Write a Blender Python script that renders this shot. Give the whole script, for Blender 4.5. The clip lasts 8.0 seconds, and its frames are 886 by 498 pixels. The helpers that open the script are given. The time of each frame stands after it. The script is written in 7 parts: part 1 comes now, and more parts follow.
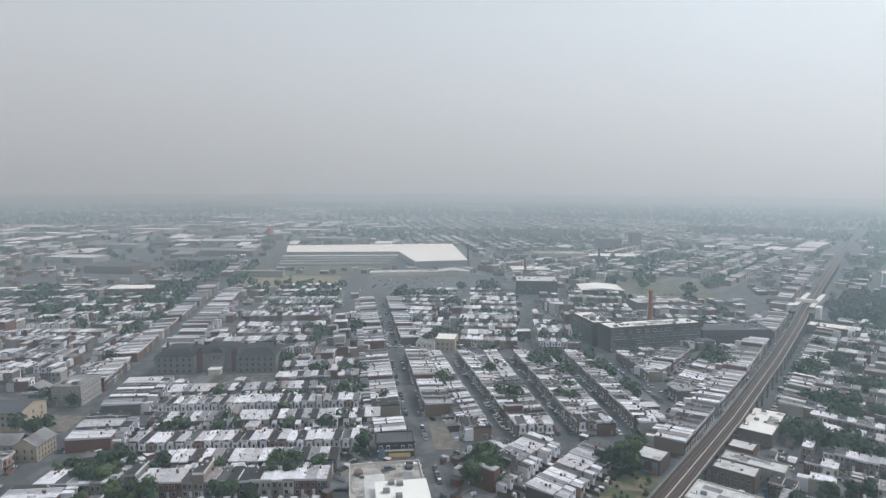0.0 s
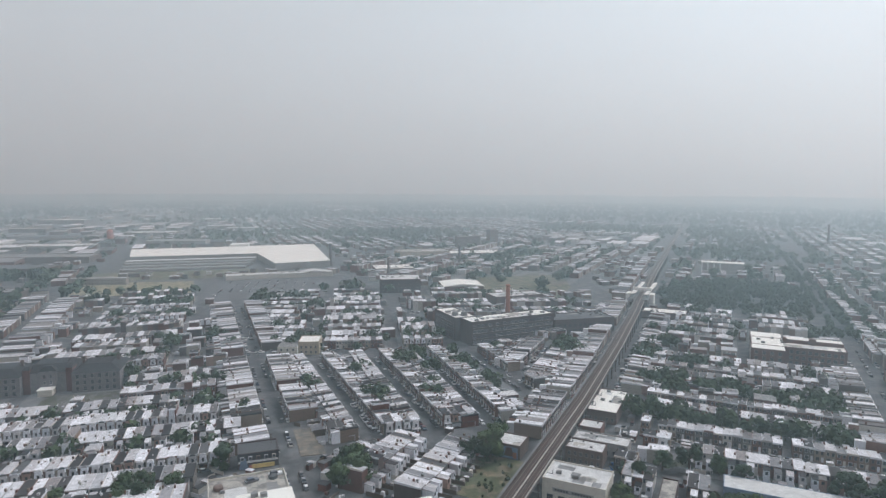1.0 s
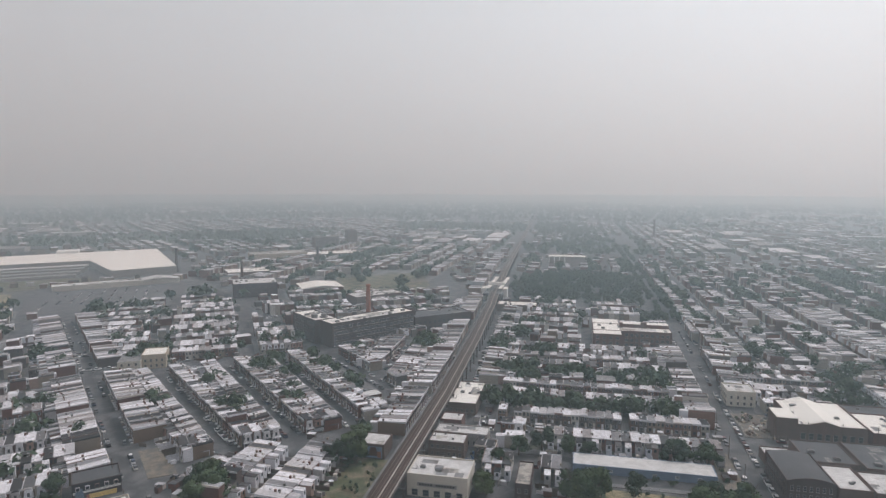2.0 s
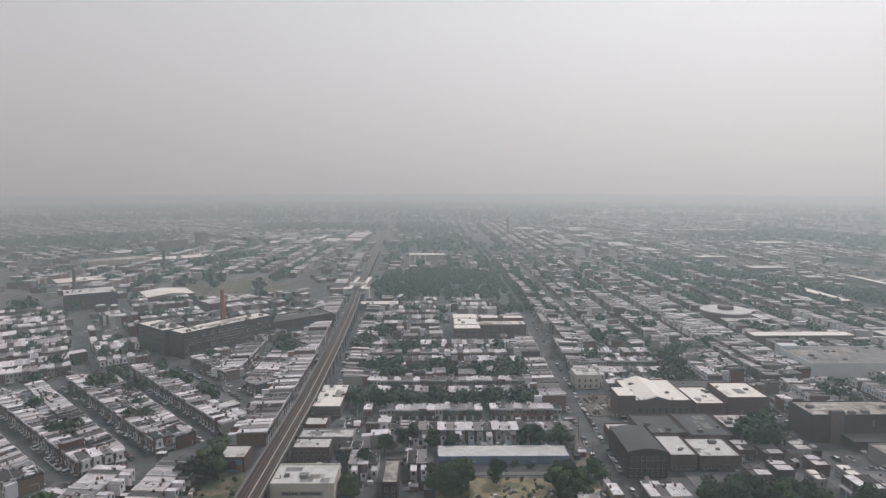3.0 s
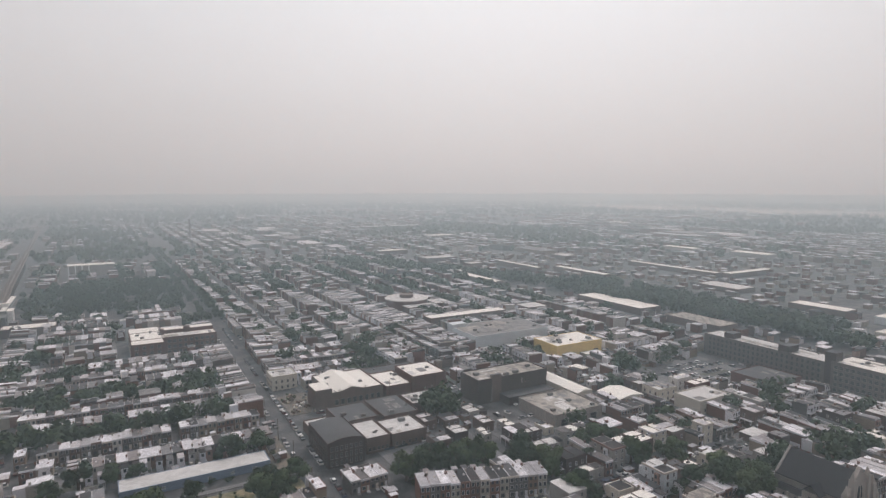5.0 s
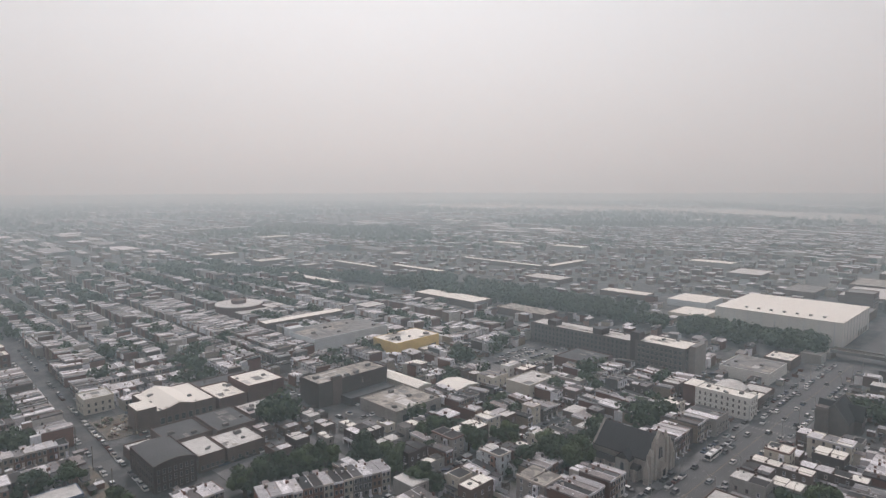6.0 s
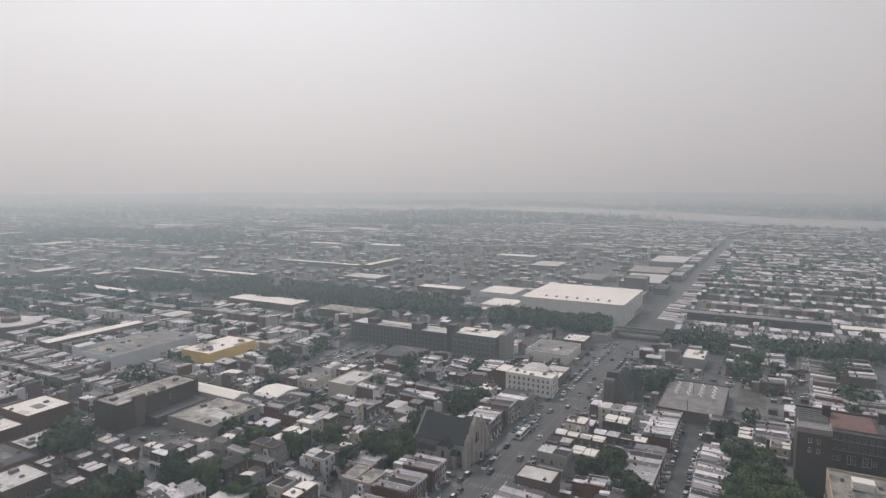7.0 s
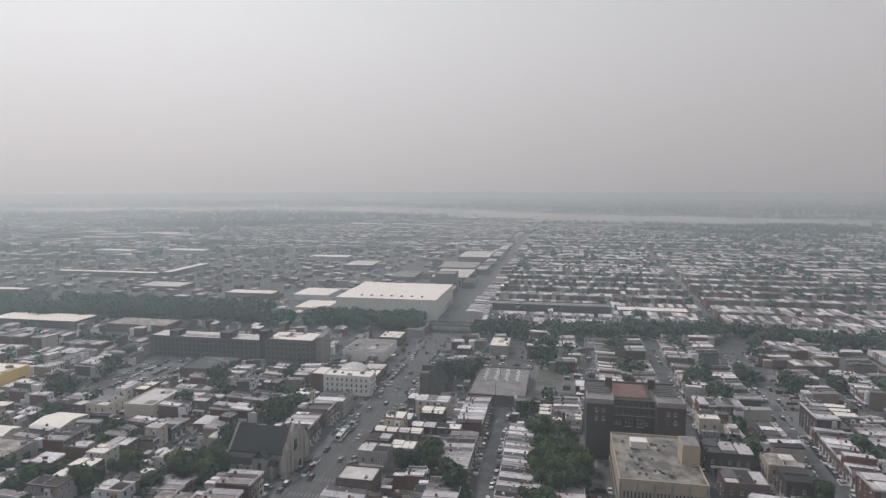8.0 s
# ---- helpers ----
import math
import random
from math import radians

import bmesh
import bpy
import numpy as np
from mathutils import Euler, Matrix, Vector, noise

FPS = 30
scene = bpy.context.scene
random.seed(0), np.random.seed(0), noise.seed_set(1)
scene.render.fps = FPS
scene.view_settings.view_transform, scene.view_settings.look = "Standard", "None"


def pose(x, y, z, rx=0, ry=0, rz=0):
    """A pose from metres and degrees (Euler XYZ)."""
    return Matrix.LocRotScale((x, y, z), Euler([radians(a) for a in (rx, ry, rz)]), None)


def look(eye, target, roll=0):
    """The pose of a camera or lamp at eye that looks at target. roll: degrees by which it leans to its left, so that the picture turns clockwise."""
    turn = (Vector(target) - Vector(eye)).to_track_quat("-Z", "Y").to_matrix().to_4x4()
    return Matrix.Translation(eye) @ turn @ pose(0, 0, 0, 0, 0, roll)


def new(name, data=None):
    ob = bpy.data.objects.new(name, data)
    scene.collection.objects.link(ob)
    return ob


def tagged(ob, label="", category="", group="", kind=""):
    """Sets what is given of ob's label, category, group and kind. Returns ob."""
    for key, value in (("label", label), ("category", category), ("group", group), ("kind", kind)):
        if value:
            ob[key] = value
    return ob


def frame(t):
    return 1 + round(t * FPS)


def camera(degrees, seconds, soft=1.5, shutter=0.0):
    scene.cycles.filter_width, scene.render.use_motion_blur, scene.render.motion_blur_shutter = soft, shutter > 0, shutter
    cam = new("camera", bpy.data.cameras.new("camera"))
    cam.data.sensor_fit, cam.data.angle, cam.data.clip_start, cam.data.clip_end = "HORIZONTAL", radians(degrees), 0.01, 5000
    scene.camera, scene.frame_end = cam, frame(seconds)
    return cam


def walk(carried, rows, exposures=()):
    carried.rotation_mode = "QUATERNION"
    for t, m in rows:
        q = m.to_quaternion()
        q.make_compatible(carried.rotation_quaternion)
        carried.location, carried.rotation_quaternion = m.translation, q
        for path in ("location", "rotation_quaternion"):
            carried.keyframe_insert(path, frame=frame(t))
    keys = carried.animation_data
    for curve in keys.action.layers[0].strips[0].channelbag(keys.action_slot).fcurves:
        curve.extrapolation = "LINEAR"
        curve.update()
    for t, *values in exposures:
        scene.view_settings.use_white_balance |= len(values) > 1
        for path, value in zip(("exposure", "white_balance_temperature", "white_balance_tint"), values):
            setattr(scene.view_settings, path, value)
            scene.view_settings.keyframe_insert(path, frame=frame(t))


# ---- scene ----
# ---- camera and walk ----
cam = camera(71.78, 8.0, soft=1.3)
EYE = 115.0
PATH = [
    (0.0, pose(0, 0, EYE, 84.18, -0.24, 0.02)),
    (0.5, pose(0, 0, EYE, 84.16, -0.25, -4.61)),
    (1.0, pose(0, 0, EYE, 84.16, -0.27, -12.81)),
    (1.5, pose(0, 0, EYE, 84.17, -0.21, -19.61)),
    (3.0, pose(0, 0, EYE, 84.14, -0.02, -39.05)),
    (3.5, pose(0, 0, EYE, 84.15, -0.02, -45.43)),
    (4.0, pose(0, 0, EYE, 84.12, -0.01, -52.26)),
    (4.5, pose(0, 0, EYE, 84.10, 0.01, -59.97)),
    (6.0, pose(0, 0, EYE, 84.02, 0.15, -82.88)),
    (6.5, pose(0, 0, EYE, 84.00, 0.15, -91.06)),
    (7.0, pose(0, 0, EYE, 83.95, 0.08, -99.86)),
    (7.5, pose(0, 0, EYE, 83.94, 0.04, -108.53)),
    (8.0, pose(0, 0, EYE, 83.91, 0.14, -117.26)),
]
EXPOSURES = [(0.0, 0.68, 5680, 3.0), (1.0, 0.57, 5710, 4.0), (1.6, 0.46, 5970, 8.0), (3.5, 0.35, 6170, 10), (6.0, 0.33, 6290, 11.5), (8.0, 0.33, 6130, 10)]
walk(cam, PATH, EXPOSURES)

# ---- sky, sun and summer haze ----
SUN_YAW, SUN_ELEV = -76.0, 52.0
world = bpy.data.worlds.new("world")
scene.world = world
world.use_nodes = True
wt = world.node_tree
sky = wt.nodes.new("ShaderNodeTexSky")
sky.sky_type = "NISHITA"
sky.sun_disc = False
sky.sun_elevation = radians(SUN_ELEV)
sky.sun_rotation = radians(-SUN_YAW)
sky.dust_density = 2.5
sky.air_density = 1.0
sky.ozone_density = 0.6
wt.nodes["Background"].inputs[1].default_value = 0.185
# the high veil of smoke whitens the clear sky evenly
veil = wt.nodes.new("ShaderNodeVectorMath")
veil.operation = "MULTIPLY_ADD"
veil.inputs[1].default_value = (0.312, 0.305, 0.303)
veil.inputs[2].default_value = (1.41, 1.318, 1.22)
pale = wt.nodes.new("ShaderNodeHueSaturation")
pale.inputs["Saturation"].default_value = 0.29
wt.links.new(sky.outputs[0], pale.inputs["Color"])
wt.links.new(pale.outputs[0], veil.inputs[0])
wt.links.new(veil.outputs[0], wt.nodes["Background"].inputs[0])
sun = new("sun", bpy.data.lights.new("sun", "SUN"))
sun.data.energy = 1.6
sun.data.angle = radians(11.0)
sun.data.color = (1.0, 0.98, 0.96)
sd = Vector((-math.sin(radians(SUN_YAW)) * math.cos(radians(SUN_ELEV)), math.cos(radians(SUN_YAW)) * math.cos(radians(SUN_ELEV)), math.sin(radians(SUN_ELEV))))
sun.matrix_world = look(sd * 900, (0, 0, 0))

HAZE_DENSITY = 0.00061
HAZE_TOP = 700.0
scene.cycles.volume_bounces = 1
# ---- materials ----
def ramp_node(nt, stops, constant=True):
    r = nt.nodes.new("ShaderNodeValToRGB")
    r.color_ramp.interpolation = "CONSTANT" if constant else "LINEAR"
    while len(r.color_ramp.elements) < len(stops):
        r.color_ramp.elements.new(0.5)
    for e, (p, c) in zip(r.color_ramp.elements, stops):
        e.position, e.color = p, (*c, 1)
    return r


def surface(name, stops, rough=0.85, island=False, grain=0.25, scale=0.6, fine=6.0, bump=0.15, metal=0.0, blotch=None):
    """A weathered surface: one of several base colours for each piece, with stains and grain of two sizes."""
    m = bpy.data.materials.new(name)
    m.use_nodes = True
    nt = m.node_tree
    b = nt.nodes["Principled BSDF"]
    b.inputs["Roughness"].default_value = rough
    b.inputs["Metallic"].default_value = metal
    b.inputs["Specular IOR Level"].default_value = 0.3
    geo = nt.nodes.new("ShaderNodeNewGeometry")
    if len(stops) > 1:
        r = ramp_node(nt, stops)
        if island:
            nt.links.new(geo.outputs["Random Per Island"], r.inputs[0])
        else:
            info = nt.nodes.new("ShaderNodeObjectInfo")
            nt.links.new(info.outputs["Random"], r.inputs[0])
        base = r.outputs[0]
    else:
        c = nt.nodes.new("ShaderNodeRGB")
        c.outputs[0].default_value = (*stops[0][1], 1)
        base = c.outputs[0]
    if blotch:
        spots = nt.nodes.new("ShaderNodeTexNoise")
        spots.inputs["Scale"].default_value = blotch[1]
        spots.inputs["Detail"].default_value = 5
        spots.inputs["Roughness"].default_value = 0.65
        nt.links.new(geo.outputs["Position"], spots.inputs["Vector"])
        edge = ramp_node(nt, [(0.46, (0, 0, 0)), (0.58, (1, 1, 1))], False)
        nt.links.new(spots.outputs[0], edge.inputs[0])
        mixc = nt.nodes.new("ShaderNodeMix")
        mixc.data_type = "RGBA"
        for i in mixc.inputs:
            if i.name == "Factor" and i.type == "VALUE":
                nt.links.new(edge.outputs[0], i)
            elif i.name == "A" and i.type == "RGBA":
                nt.links.new(base, i)
            elif i.name == "B" and i.type == "RGBA":
                i.default_value = (*blotch[0], 1)
        base = [o for o in mixc.outputs if o.type == "RGBA"][0]
    big = nt.nodes.new("ShaderNodeTexNoise")
    big.inputs["Scale"].default_value = scale
    big.inputs["Detail"].default_value = 4
    small = nt.nodes.new("ShaderNodeTexNoise")
    small.inputs["Scale"].default_value = fine
    small.inputs["Detail"].default_value = 3
    nt.links.new(geo.outputs["Position"], big.inputs["Vector"])
    nt.links.new(geo.outputs["Position"], small.inputs["Vector"])
    add = nt.nodes.new("ShaderNodeMath")
    add.operation = "ADD"
    nt.links.new(big.outputs[0], add.inputs[0])
    nt.links.new(small.outputs[0], add.inputs[1])
    mr = nt.nodes.new("ShaderNodeMapRange")
    mr.inputs["From Min"].default_value = 0.6
    mr.inputs["From Max"].default_value = 1.4
    mr.inputs["To Min"].default_value = 1 - grain
    mr.inputs["To Max"].default_value = 1 + grain
    nt.links.new(add.outputs[0], mr.inputs["Value"])
    mul = nt.nodes.new("ShaderNodeVectorMath")
    mul.operation = "SCALE"
    nt.links.new(base, mul.inputs[0])
    nt.links.new(mr.outputs[0], mul.inputs["Scale"])
    nt.links.new(mul.outputs[0], b.inputs["Base Color"])
    if bump:
        bp = nt.nodes.new("ShaderNodeBump")
        bp.inputs["Strength"].default_value = bump
        bp.inputs["Distance"].default_value = 0.05
        nt.links.new(small.outputs[0], bp.inputs["Height"])
        nt.links.new(bp.outputs[0], b.inputs["Normal"])
    return m


def steps(*cols):
    """Evenly weighted colour stops; repeat a colour to weight it."""
    return [(i / len(cols), c) for i, c in enumerate(cols)]


ROOFS = steps((0.66, 0.655, 0.64), (0.036, 0.035, 0.035), (0.5, 0.495, 0.48), (0.09, 0.088, 0.086), (0.6, 0.59, 0.57), (0.2, 0.196, 0.19), (0.4, 0.395, 0.385), (0.034, 0.032, 0.031), (0.56, 0.555, 0.54), (0.12, 0.112, 0.105), (0.31, 0.305, 0.3), (0.03, 0.03, 0.031), (0.45, 0.435, 0.415), (0.05, 0.046, 0.044), (0.24, 0.22, 0.205), (0.68, 0.67, 0.65))
WALLS = steps((0.135, 0.06, 0.044), (0.17, 0.085, 0.062), (0.17, 0.155, 0.14), (0.34, 0.32, 0.285), (0.11, 0.058, 0.045), (0.47, 0.455, 0.43), (0.15, 0.072, 0.054), (0.19, 0.135, 0.1), (0.12, 0.115, 0.112), (0.14, 0.06, 0.044), (0.25, 0.205, 0.16), (0.08, 0.062, 0.056))
TRIMS = steps((0.60, 0.60, 0.585), (0.50, 0.50, 0.485), (0.28, 0.264, 0.24), (0.64, 0.64, 0.63), (0.18, 0.11, 0.085), (0.50, 0.46, 0.39), (0.55, 0.55, 0.54))
BAYS = steps((0.70, 0.70, 0.685), (0.62, 0.62, 0.60), (0.74, 0.74, 0.73), (0.42, 0.41, 0.39), (0.66, 0.65, 0.62), (0.30, 0.20, 0.15), (0.58, 0.60, 0.60))
CARS = steps((0.75, 0.75, 0.76), (0.05, 0.05, 0.055), (0.30, 0.31, 0.33), (0.62, 0.63, 0.65), (0.03, 0.035, 0.045), (0.11, 0.035, 0.033), (0.10, 0.11, 0.12), (0.8, 0.8, 0.8), (0.06, 0.08, 0.13), (0.18, 0.18, 0.19), (0.04, 0.04, 0.045), (0.55, 0.54, 0.52), (0.12, 0.12, 0.13), (0.7, 0.7, 0.71))

def cool(stops):
    """Leans the base colours slightly to blue: the light's cool cast is put into them."""
    return [(p, (r, g, b * 1.08)) for p, (r, g, b) in stops]


ROOFS, TRIMS, BAYS = cool(ROOFS), cool(TRIMS), cool(BAYS)
MAT = {
    "roof": surface("flat_roof_coating", ROOFS, 0.92, grain=0.45, scale=0.5, fine=2.5),
    "roof_i": surface("flat_roof_coating_rows", ROOFS, 0.92, True, grain=0.45, scale=0.5, fine=2.5),
    "wall": surface("rowhouse_wall", WALLS, 0.9, grain=0.2, fine=9),
    "wall_i": surface("rowhouse_wall_rows", WALLS, 0.9, True, grain=0.2, fine=9),
    "trim": surface("painted_trim", TRIMS, 0.6, grain=0.12),
    "trim_i": surface("painted_trim_rows", TRIMS, 0.6, True, grain=0.12),
    "bay": surface("painted_bay", BAYS, 0.6, grain=0.12),
    "bay_i": surface("painted_bay_rows", BAYS, 0.6, True, grain=0.12),
    "car": surface("car_paint", CARS, 0.35, grain=0.04, bump=0),
    "car_i": surface("car_paint_far", CARS, 0.35, True, grain=0.04, bump=0),
    "glass": surface("dark_window_glass", [(0, (0.035, 0.04, 0.05))], 0.12, grain=0.3, bump=0),
    "tyre": surface("tyre_rubber", [(0, (0.02, 0.02, 0.02))], 0.9),
    "asphalt": surface("worn_asphalt", [(0, (0.07, 0.072, 0.077))], 0.95, grain=0.35, scale=0.12, fine=2.5, blotch=((0.121, 0.122, 0.125), 0.11)),
    "road": surface("street_asphalt", [(0, (0.106, 0.107, 0.112))], 0.95, grain=0.3, scale=0.1, fine=2.0),
    "concrete": surface("pavement_concrete", [(0, (0.152, 0.154, 0.158))], 0.95, grain=0.4, scale=0.15, fine=1.5),
    "yard": surface("yard_ground", [(0, (0.075, 0.078, 0.055))], 1.0, grain=0.5, scale=0.13, fine=1.2, blotch=((0.135, 0.135, 0.135), 0.16)),
    "grass": surface("park_grass", [(0, (0.078, 0.088, 0.048))], 1.0, grain=0.45, scale=0.2, fine=1.4, blotch=((0.17, 0.145, 0.10), 0.11)),
    "drygrass": surface("dry_grass", [(0, (0.27, 0.235, 0.15))], 1.0, grain=0.45, scale=0.3, fine=2.0, blotch=((0.12, 0.12, 0.07), 0.13)),
    "dirt": surface("bare_dirt", [(0, (0.185, 0.16, 0.13))], 1.0, grain=0.5, scale=0.3, fine=2.0, blotch=((0.12, 0.115, 0.105), 0.25)),
    "leaf": surface("tree_leaves", steps((0.045, 0.069, 0.036), (0.053, 0.079, 0.040), (0.040, 0.061, 0.034), (0.048, 0.073, 0.037), (0.064, 0.088, 0.043)), 0.95, True, grain=0.4, scale=0.25, fine=1.5, bump=0),
    "leaf_tree": surface("yard_tree_leaves", steps((0.046, 0.070, 0.036), (0.072, 0.102, 0.045), (0.055, 0.084, 0.039), (0.042, 0.064, 0.035), (0.064, 0.094, 0.042), (0.084, 0.114, 0.050)), 0.95, grain=0.45, scale=0.25, fine=1.5, bump=0),
    "bark": surface("tree_bark", [(0, (0.10, 0.075, 0.055))], 0.95),
    "brick_dark": surface("dark_brick", [(0, (0.074, 0.055, 0.053))], 0.92, grain=0.25, scale=0.3, fine=5),
    "brick_red": surface("red_brick", [(0, (0.125, 0.064, 0.055))], 0.92, grain=0.25, scale=0.3, fine=5),
    "brick_brown": surface("brown_brick", [(0, (0.135, 0.098, 0.086))], 0.92, grain=0.25, scale=0.3, fine=5),
    "brick_tan": surface("tan_brick", [(0, (0.40, 0.345, 0.265))], 0.92, grain=0.2, scale=0.3, fine=5),
    "stone": surface("grey_stone", [(0, (0.28, 0.26, 0.245))], 0.95, grain=0.3, scale=0.4, fine=4),
    "stone_dark": surface("sooty_stone", [(0, (0.13, 0.115, 0.11))], 0.95, grain=0.3, scale=0.4, fine=4),
    "school_stone": surface("grey_violet_stone", [(0, (0.19, 0.18, 0.185))], 0.95, grain=0.3, scale=0.4, fine=4),
    "stone_pale": surface("pale_limestone", [(0, (0.38, 0.355, 0.33))], 0.95, grain=0.3, scale=0.4, fine=4),
    "tarp": surface("blue_tarpaulin", [(0, (0.06, 0.14, 0.30))], 0.6, grain=0.3, scale=0.8),
    "slate": surface("slate_roof", [(0, (0.032, 0.032, 0.036))], 0.85, grain=0.3, scale=0.4, fine=5),
    "white_roof": surface("white_membrane_roof", [(0, (0.74, 0.72, 0.675))], 0.6, grain=0.07, scale=0.05, fine=0.8),
    "silver_roof": surface("silver_coated_roof", [(0, (0.54, 0.535, 0.53))], 0.6, grain=0.25, scale=0.3, fine=1.5, blotch=((0.455, 0.45, 0.445), 0.35)),
    "grey_roof": surface("grey_gravel_roof", [(0, (0.232, 0.232, 0.235))], 0.9, grain=0.3, scale=0.2, fine=2, blotch=((0.16, 0.153, 0.15), 0.18)),
    "dark_roof": surface("tar_roof", [(0, (0.082, 0.084, 0.09))], 0.85, grain=0.3, scale=0.15, fine=2),
    "beige_roof": surface("stained_beige_roof", [(0, (0.36, 0.34, 0.31))], 0.85, grain=0.4, scale=0.3, fine=1.5, blotch=((0.17, 0.16, 0.15), 0.25)),
    "stained_roof": surface("stained_tar_roof", [(0, (0.26, 0.245, 0.22))], 0.9, grain=0.45, scale=0.25, fine=1.4, blotch=((0.115, 0.11, 0.105), 0.16)),
    "red_roof": surface("red_roof_coating", [(0, (0.19, 0.095, 0.085))], 0.85, grain=0.4, scale=0.2, fine=2, blotch=((0.13, 0.095, 0.09), 0.25)),
    "white_wall": surface("white_metal_wall", [(0, (0.72, 0.72, 0.70))], 0.55, grain=0.08, scale=0.1, fine=1),
    "pale_wall": surface("pale_blue_grey_wall", [(0, (0.55, 0.59, 0.62))], 0.7, grain=0.15, scale=0.15, fine=2),
    "yellow_wall": surface("yellow_painted_wall", [(0, (0.74, 0.55, 0.20))], 0.7, grain=0.12, scale=0.2, fine=2),
    "blue_wall": surface("blue_painted_wall", [(0, (0.17, 0.225, 0.315))], 0.7, grain=0.3, scale=0.3, fine=2),
    "cream_wall": surface("cream_stucco", [(0, (0.55, 0.52, 0.46))], 0.85, grain=0.15),
    "grey_wall": surface("grey_concrete_wall", [(0, (0.30, 0.29, 0.28))], 0.9, grain=0.25),
    "steel": surface("painted_steel", [(0, (0.20, 0.20, 0.20))], 0.55, grain=0.3, metal=0.3),
    "rust": surface("rusty_steel", [(0, (0.075, 0.062, 0.055))], 0.8, grain=0.4),
    "ballast": surface("track_bed", [(0, (0.07, 0.049, 0.041))], 1.0, grain=0.35, scale=0.4, fine=4),
    "rail": surface("rail_steel", [(0, (0.16, 0.14, 0.125))], 0.4, grain=0.1, metal=0.7),
    "orange_brick": surface("orange_brick", [(0, (0.30, 0.135, 0.09))], 0.9, grain=0.2),
    "red_paint": surface("faded_red_paint", [(0, (0.42, 0.14, 0.10))], 0.7, grain=0.2),
    "paint_white": surface("white_road_paint", [(0, (0.23, 0.23, 0.225))], 0.8, grain=0.3, bump=0),
    "paint_yellow": surface("yellow_road_paint", [(0, (0.19, 0.165, 0.115))], 0.8, grain=0.3, bump=0),
    "water": surface("river_water", [(0, (0.20, 0.22, 0.22))], 0.25, grain=0.1, scale=0.01, fine=0.2, bump=0),
    "light_post": surface("galvanised_pole", [(0, (0.33, 0.33, 0.33))], 0.5, metal=0.5),
    "bus_white": surface("bus_white_paint", [(0, (0.78, 0.78, 0.78))], 0.4, grain=0.05),
}

# ---- mesh helpers ----
CORNERS = np.array([(-1, -1, 0), (1, -1, 0), (1, 1, 0), (-1, 1, 0), (-1, -1, 1), (1, -1, 1), (1, 1, 1), (-1, 1, 1)], float)
QUADS = np.array([(4, 5, 6, 7), (0, 1, 5, 4), (1, 2, 6, 5), (2, 3, 7, 6), (3, 0, 4, 7), (3, 2, 1, 0)])


class Heap:
    """Collects oriented boxes and quads by the thousand and links them as one mesh."""

    def __init__(self):
        self.b, self.m, self.names = [], [], []

    def slot(self, key):
        if key not in self.names:
            self.names.append(key)
        return self.names.index(key)

    def box(self, key, x, y, z, w, d, h, ang=0.0, tx=1.0, ty=1.0, drop=0.0):
        """Centre x, y, foot z, sizes, turn in radians; tx, ty shrink the top; drop lowers its +y edge."""
        self.b.append((x, y, z, w, d, h, ang, tx, ty, drop))
        self.m.append(self.slot(key))

    def mesh(self, name):
        a = np.array(self.b)
        n = len(a)
        c = np.tile(CORNERS[None], (n, 1, 1))
        top = c[:, :, 2]
        sx = np.where(top > 0, a[:, 7:8], 1.0)
        sy = np.where(top > 0, a[:, 8:9], 1.0)
        lx = c[:, :, 0] * sx * a[:, 3:4] / 2
        ly = c[:, :, 1] * sy * a[:, 4:5] / 2
        lz = top * a[:, 5:6] - ((c[:, :, 1] > 0) & (top > 0)) * a[:, 9:10]
        co, si = np.cos(a[:, 6:7]), np.sin(a[:, 6:7])
        v = np.stack([a[:, 0:1] + lx * co - ly * si, a[:, 1:2] + lx * si + ly * co, a[:, 2:3] + lz], -1).reshape(-1, 3)
        f = (QUADS[None] + 8 * np.arange(n)[:, None, None]).reshape(-1, 4)
        me = bpy.data.meshes.new(name)
        me.vertices.add(len(v))
        me.vertices.foreach_set("co", v.ravel())
        me.loops.add(f.size)
        me.loops.foreach_set("vertex_index", f.ravel().astype(np.int32))
        me.polygons.add(len(f))
        me.polygons.foreach_set("loop_start", np.arange(0, f.size, 4, dtype=np.int32))
        me.polygons.foreach_set("material_index", np.repeat(np.array(self.m, np.int32), 6))
        for k in self.names:
            me.materials.append(MAT[k])
        me.polygons.foreach_set("use_smooth", np.zeros(len(f), bool))
        me.update(calc_edges=True)
        me.validate()
        return me


def boxes(name, rows):
    """One mesh from rows of (material, x, y, z, w, d, h[, ang, tx, ty, drop])."""
    h = Heap()
    for r in rows:
        h.box(*r)
    return h.mesh(name)


def prism(name, pts, z0, z1, key, top=None):
    """An upright prism over a footprint."""
    bm = bmesh.new()
    lo = [bm.verts.new((x, y, z0)) for x, y in pts]
    hi = [bm.verts.new((x, y, z1)) for x, y in pts]
    n = len(pts)
    bm.faces.new(lo[::-1])
    t = bm.faces.new(hi)
    for i in range(n):
        bm.faces.new((lo[i], lo[(i + 1) % n], hi[(i + 1) % n], hi[i]))
    if top:
        t.material_index = 1
    bmesh.ops.recalc_face_normals(bm, faces=bm.faces[:])
    me = bpy.data.meshes.new(name)
    bm.to_mesh(me)
    bm.free()
    me.materials.append(MAT[key])
    if top:
        me.materials.append(MAT[top])
    return me


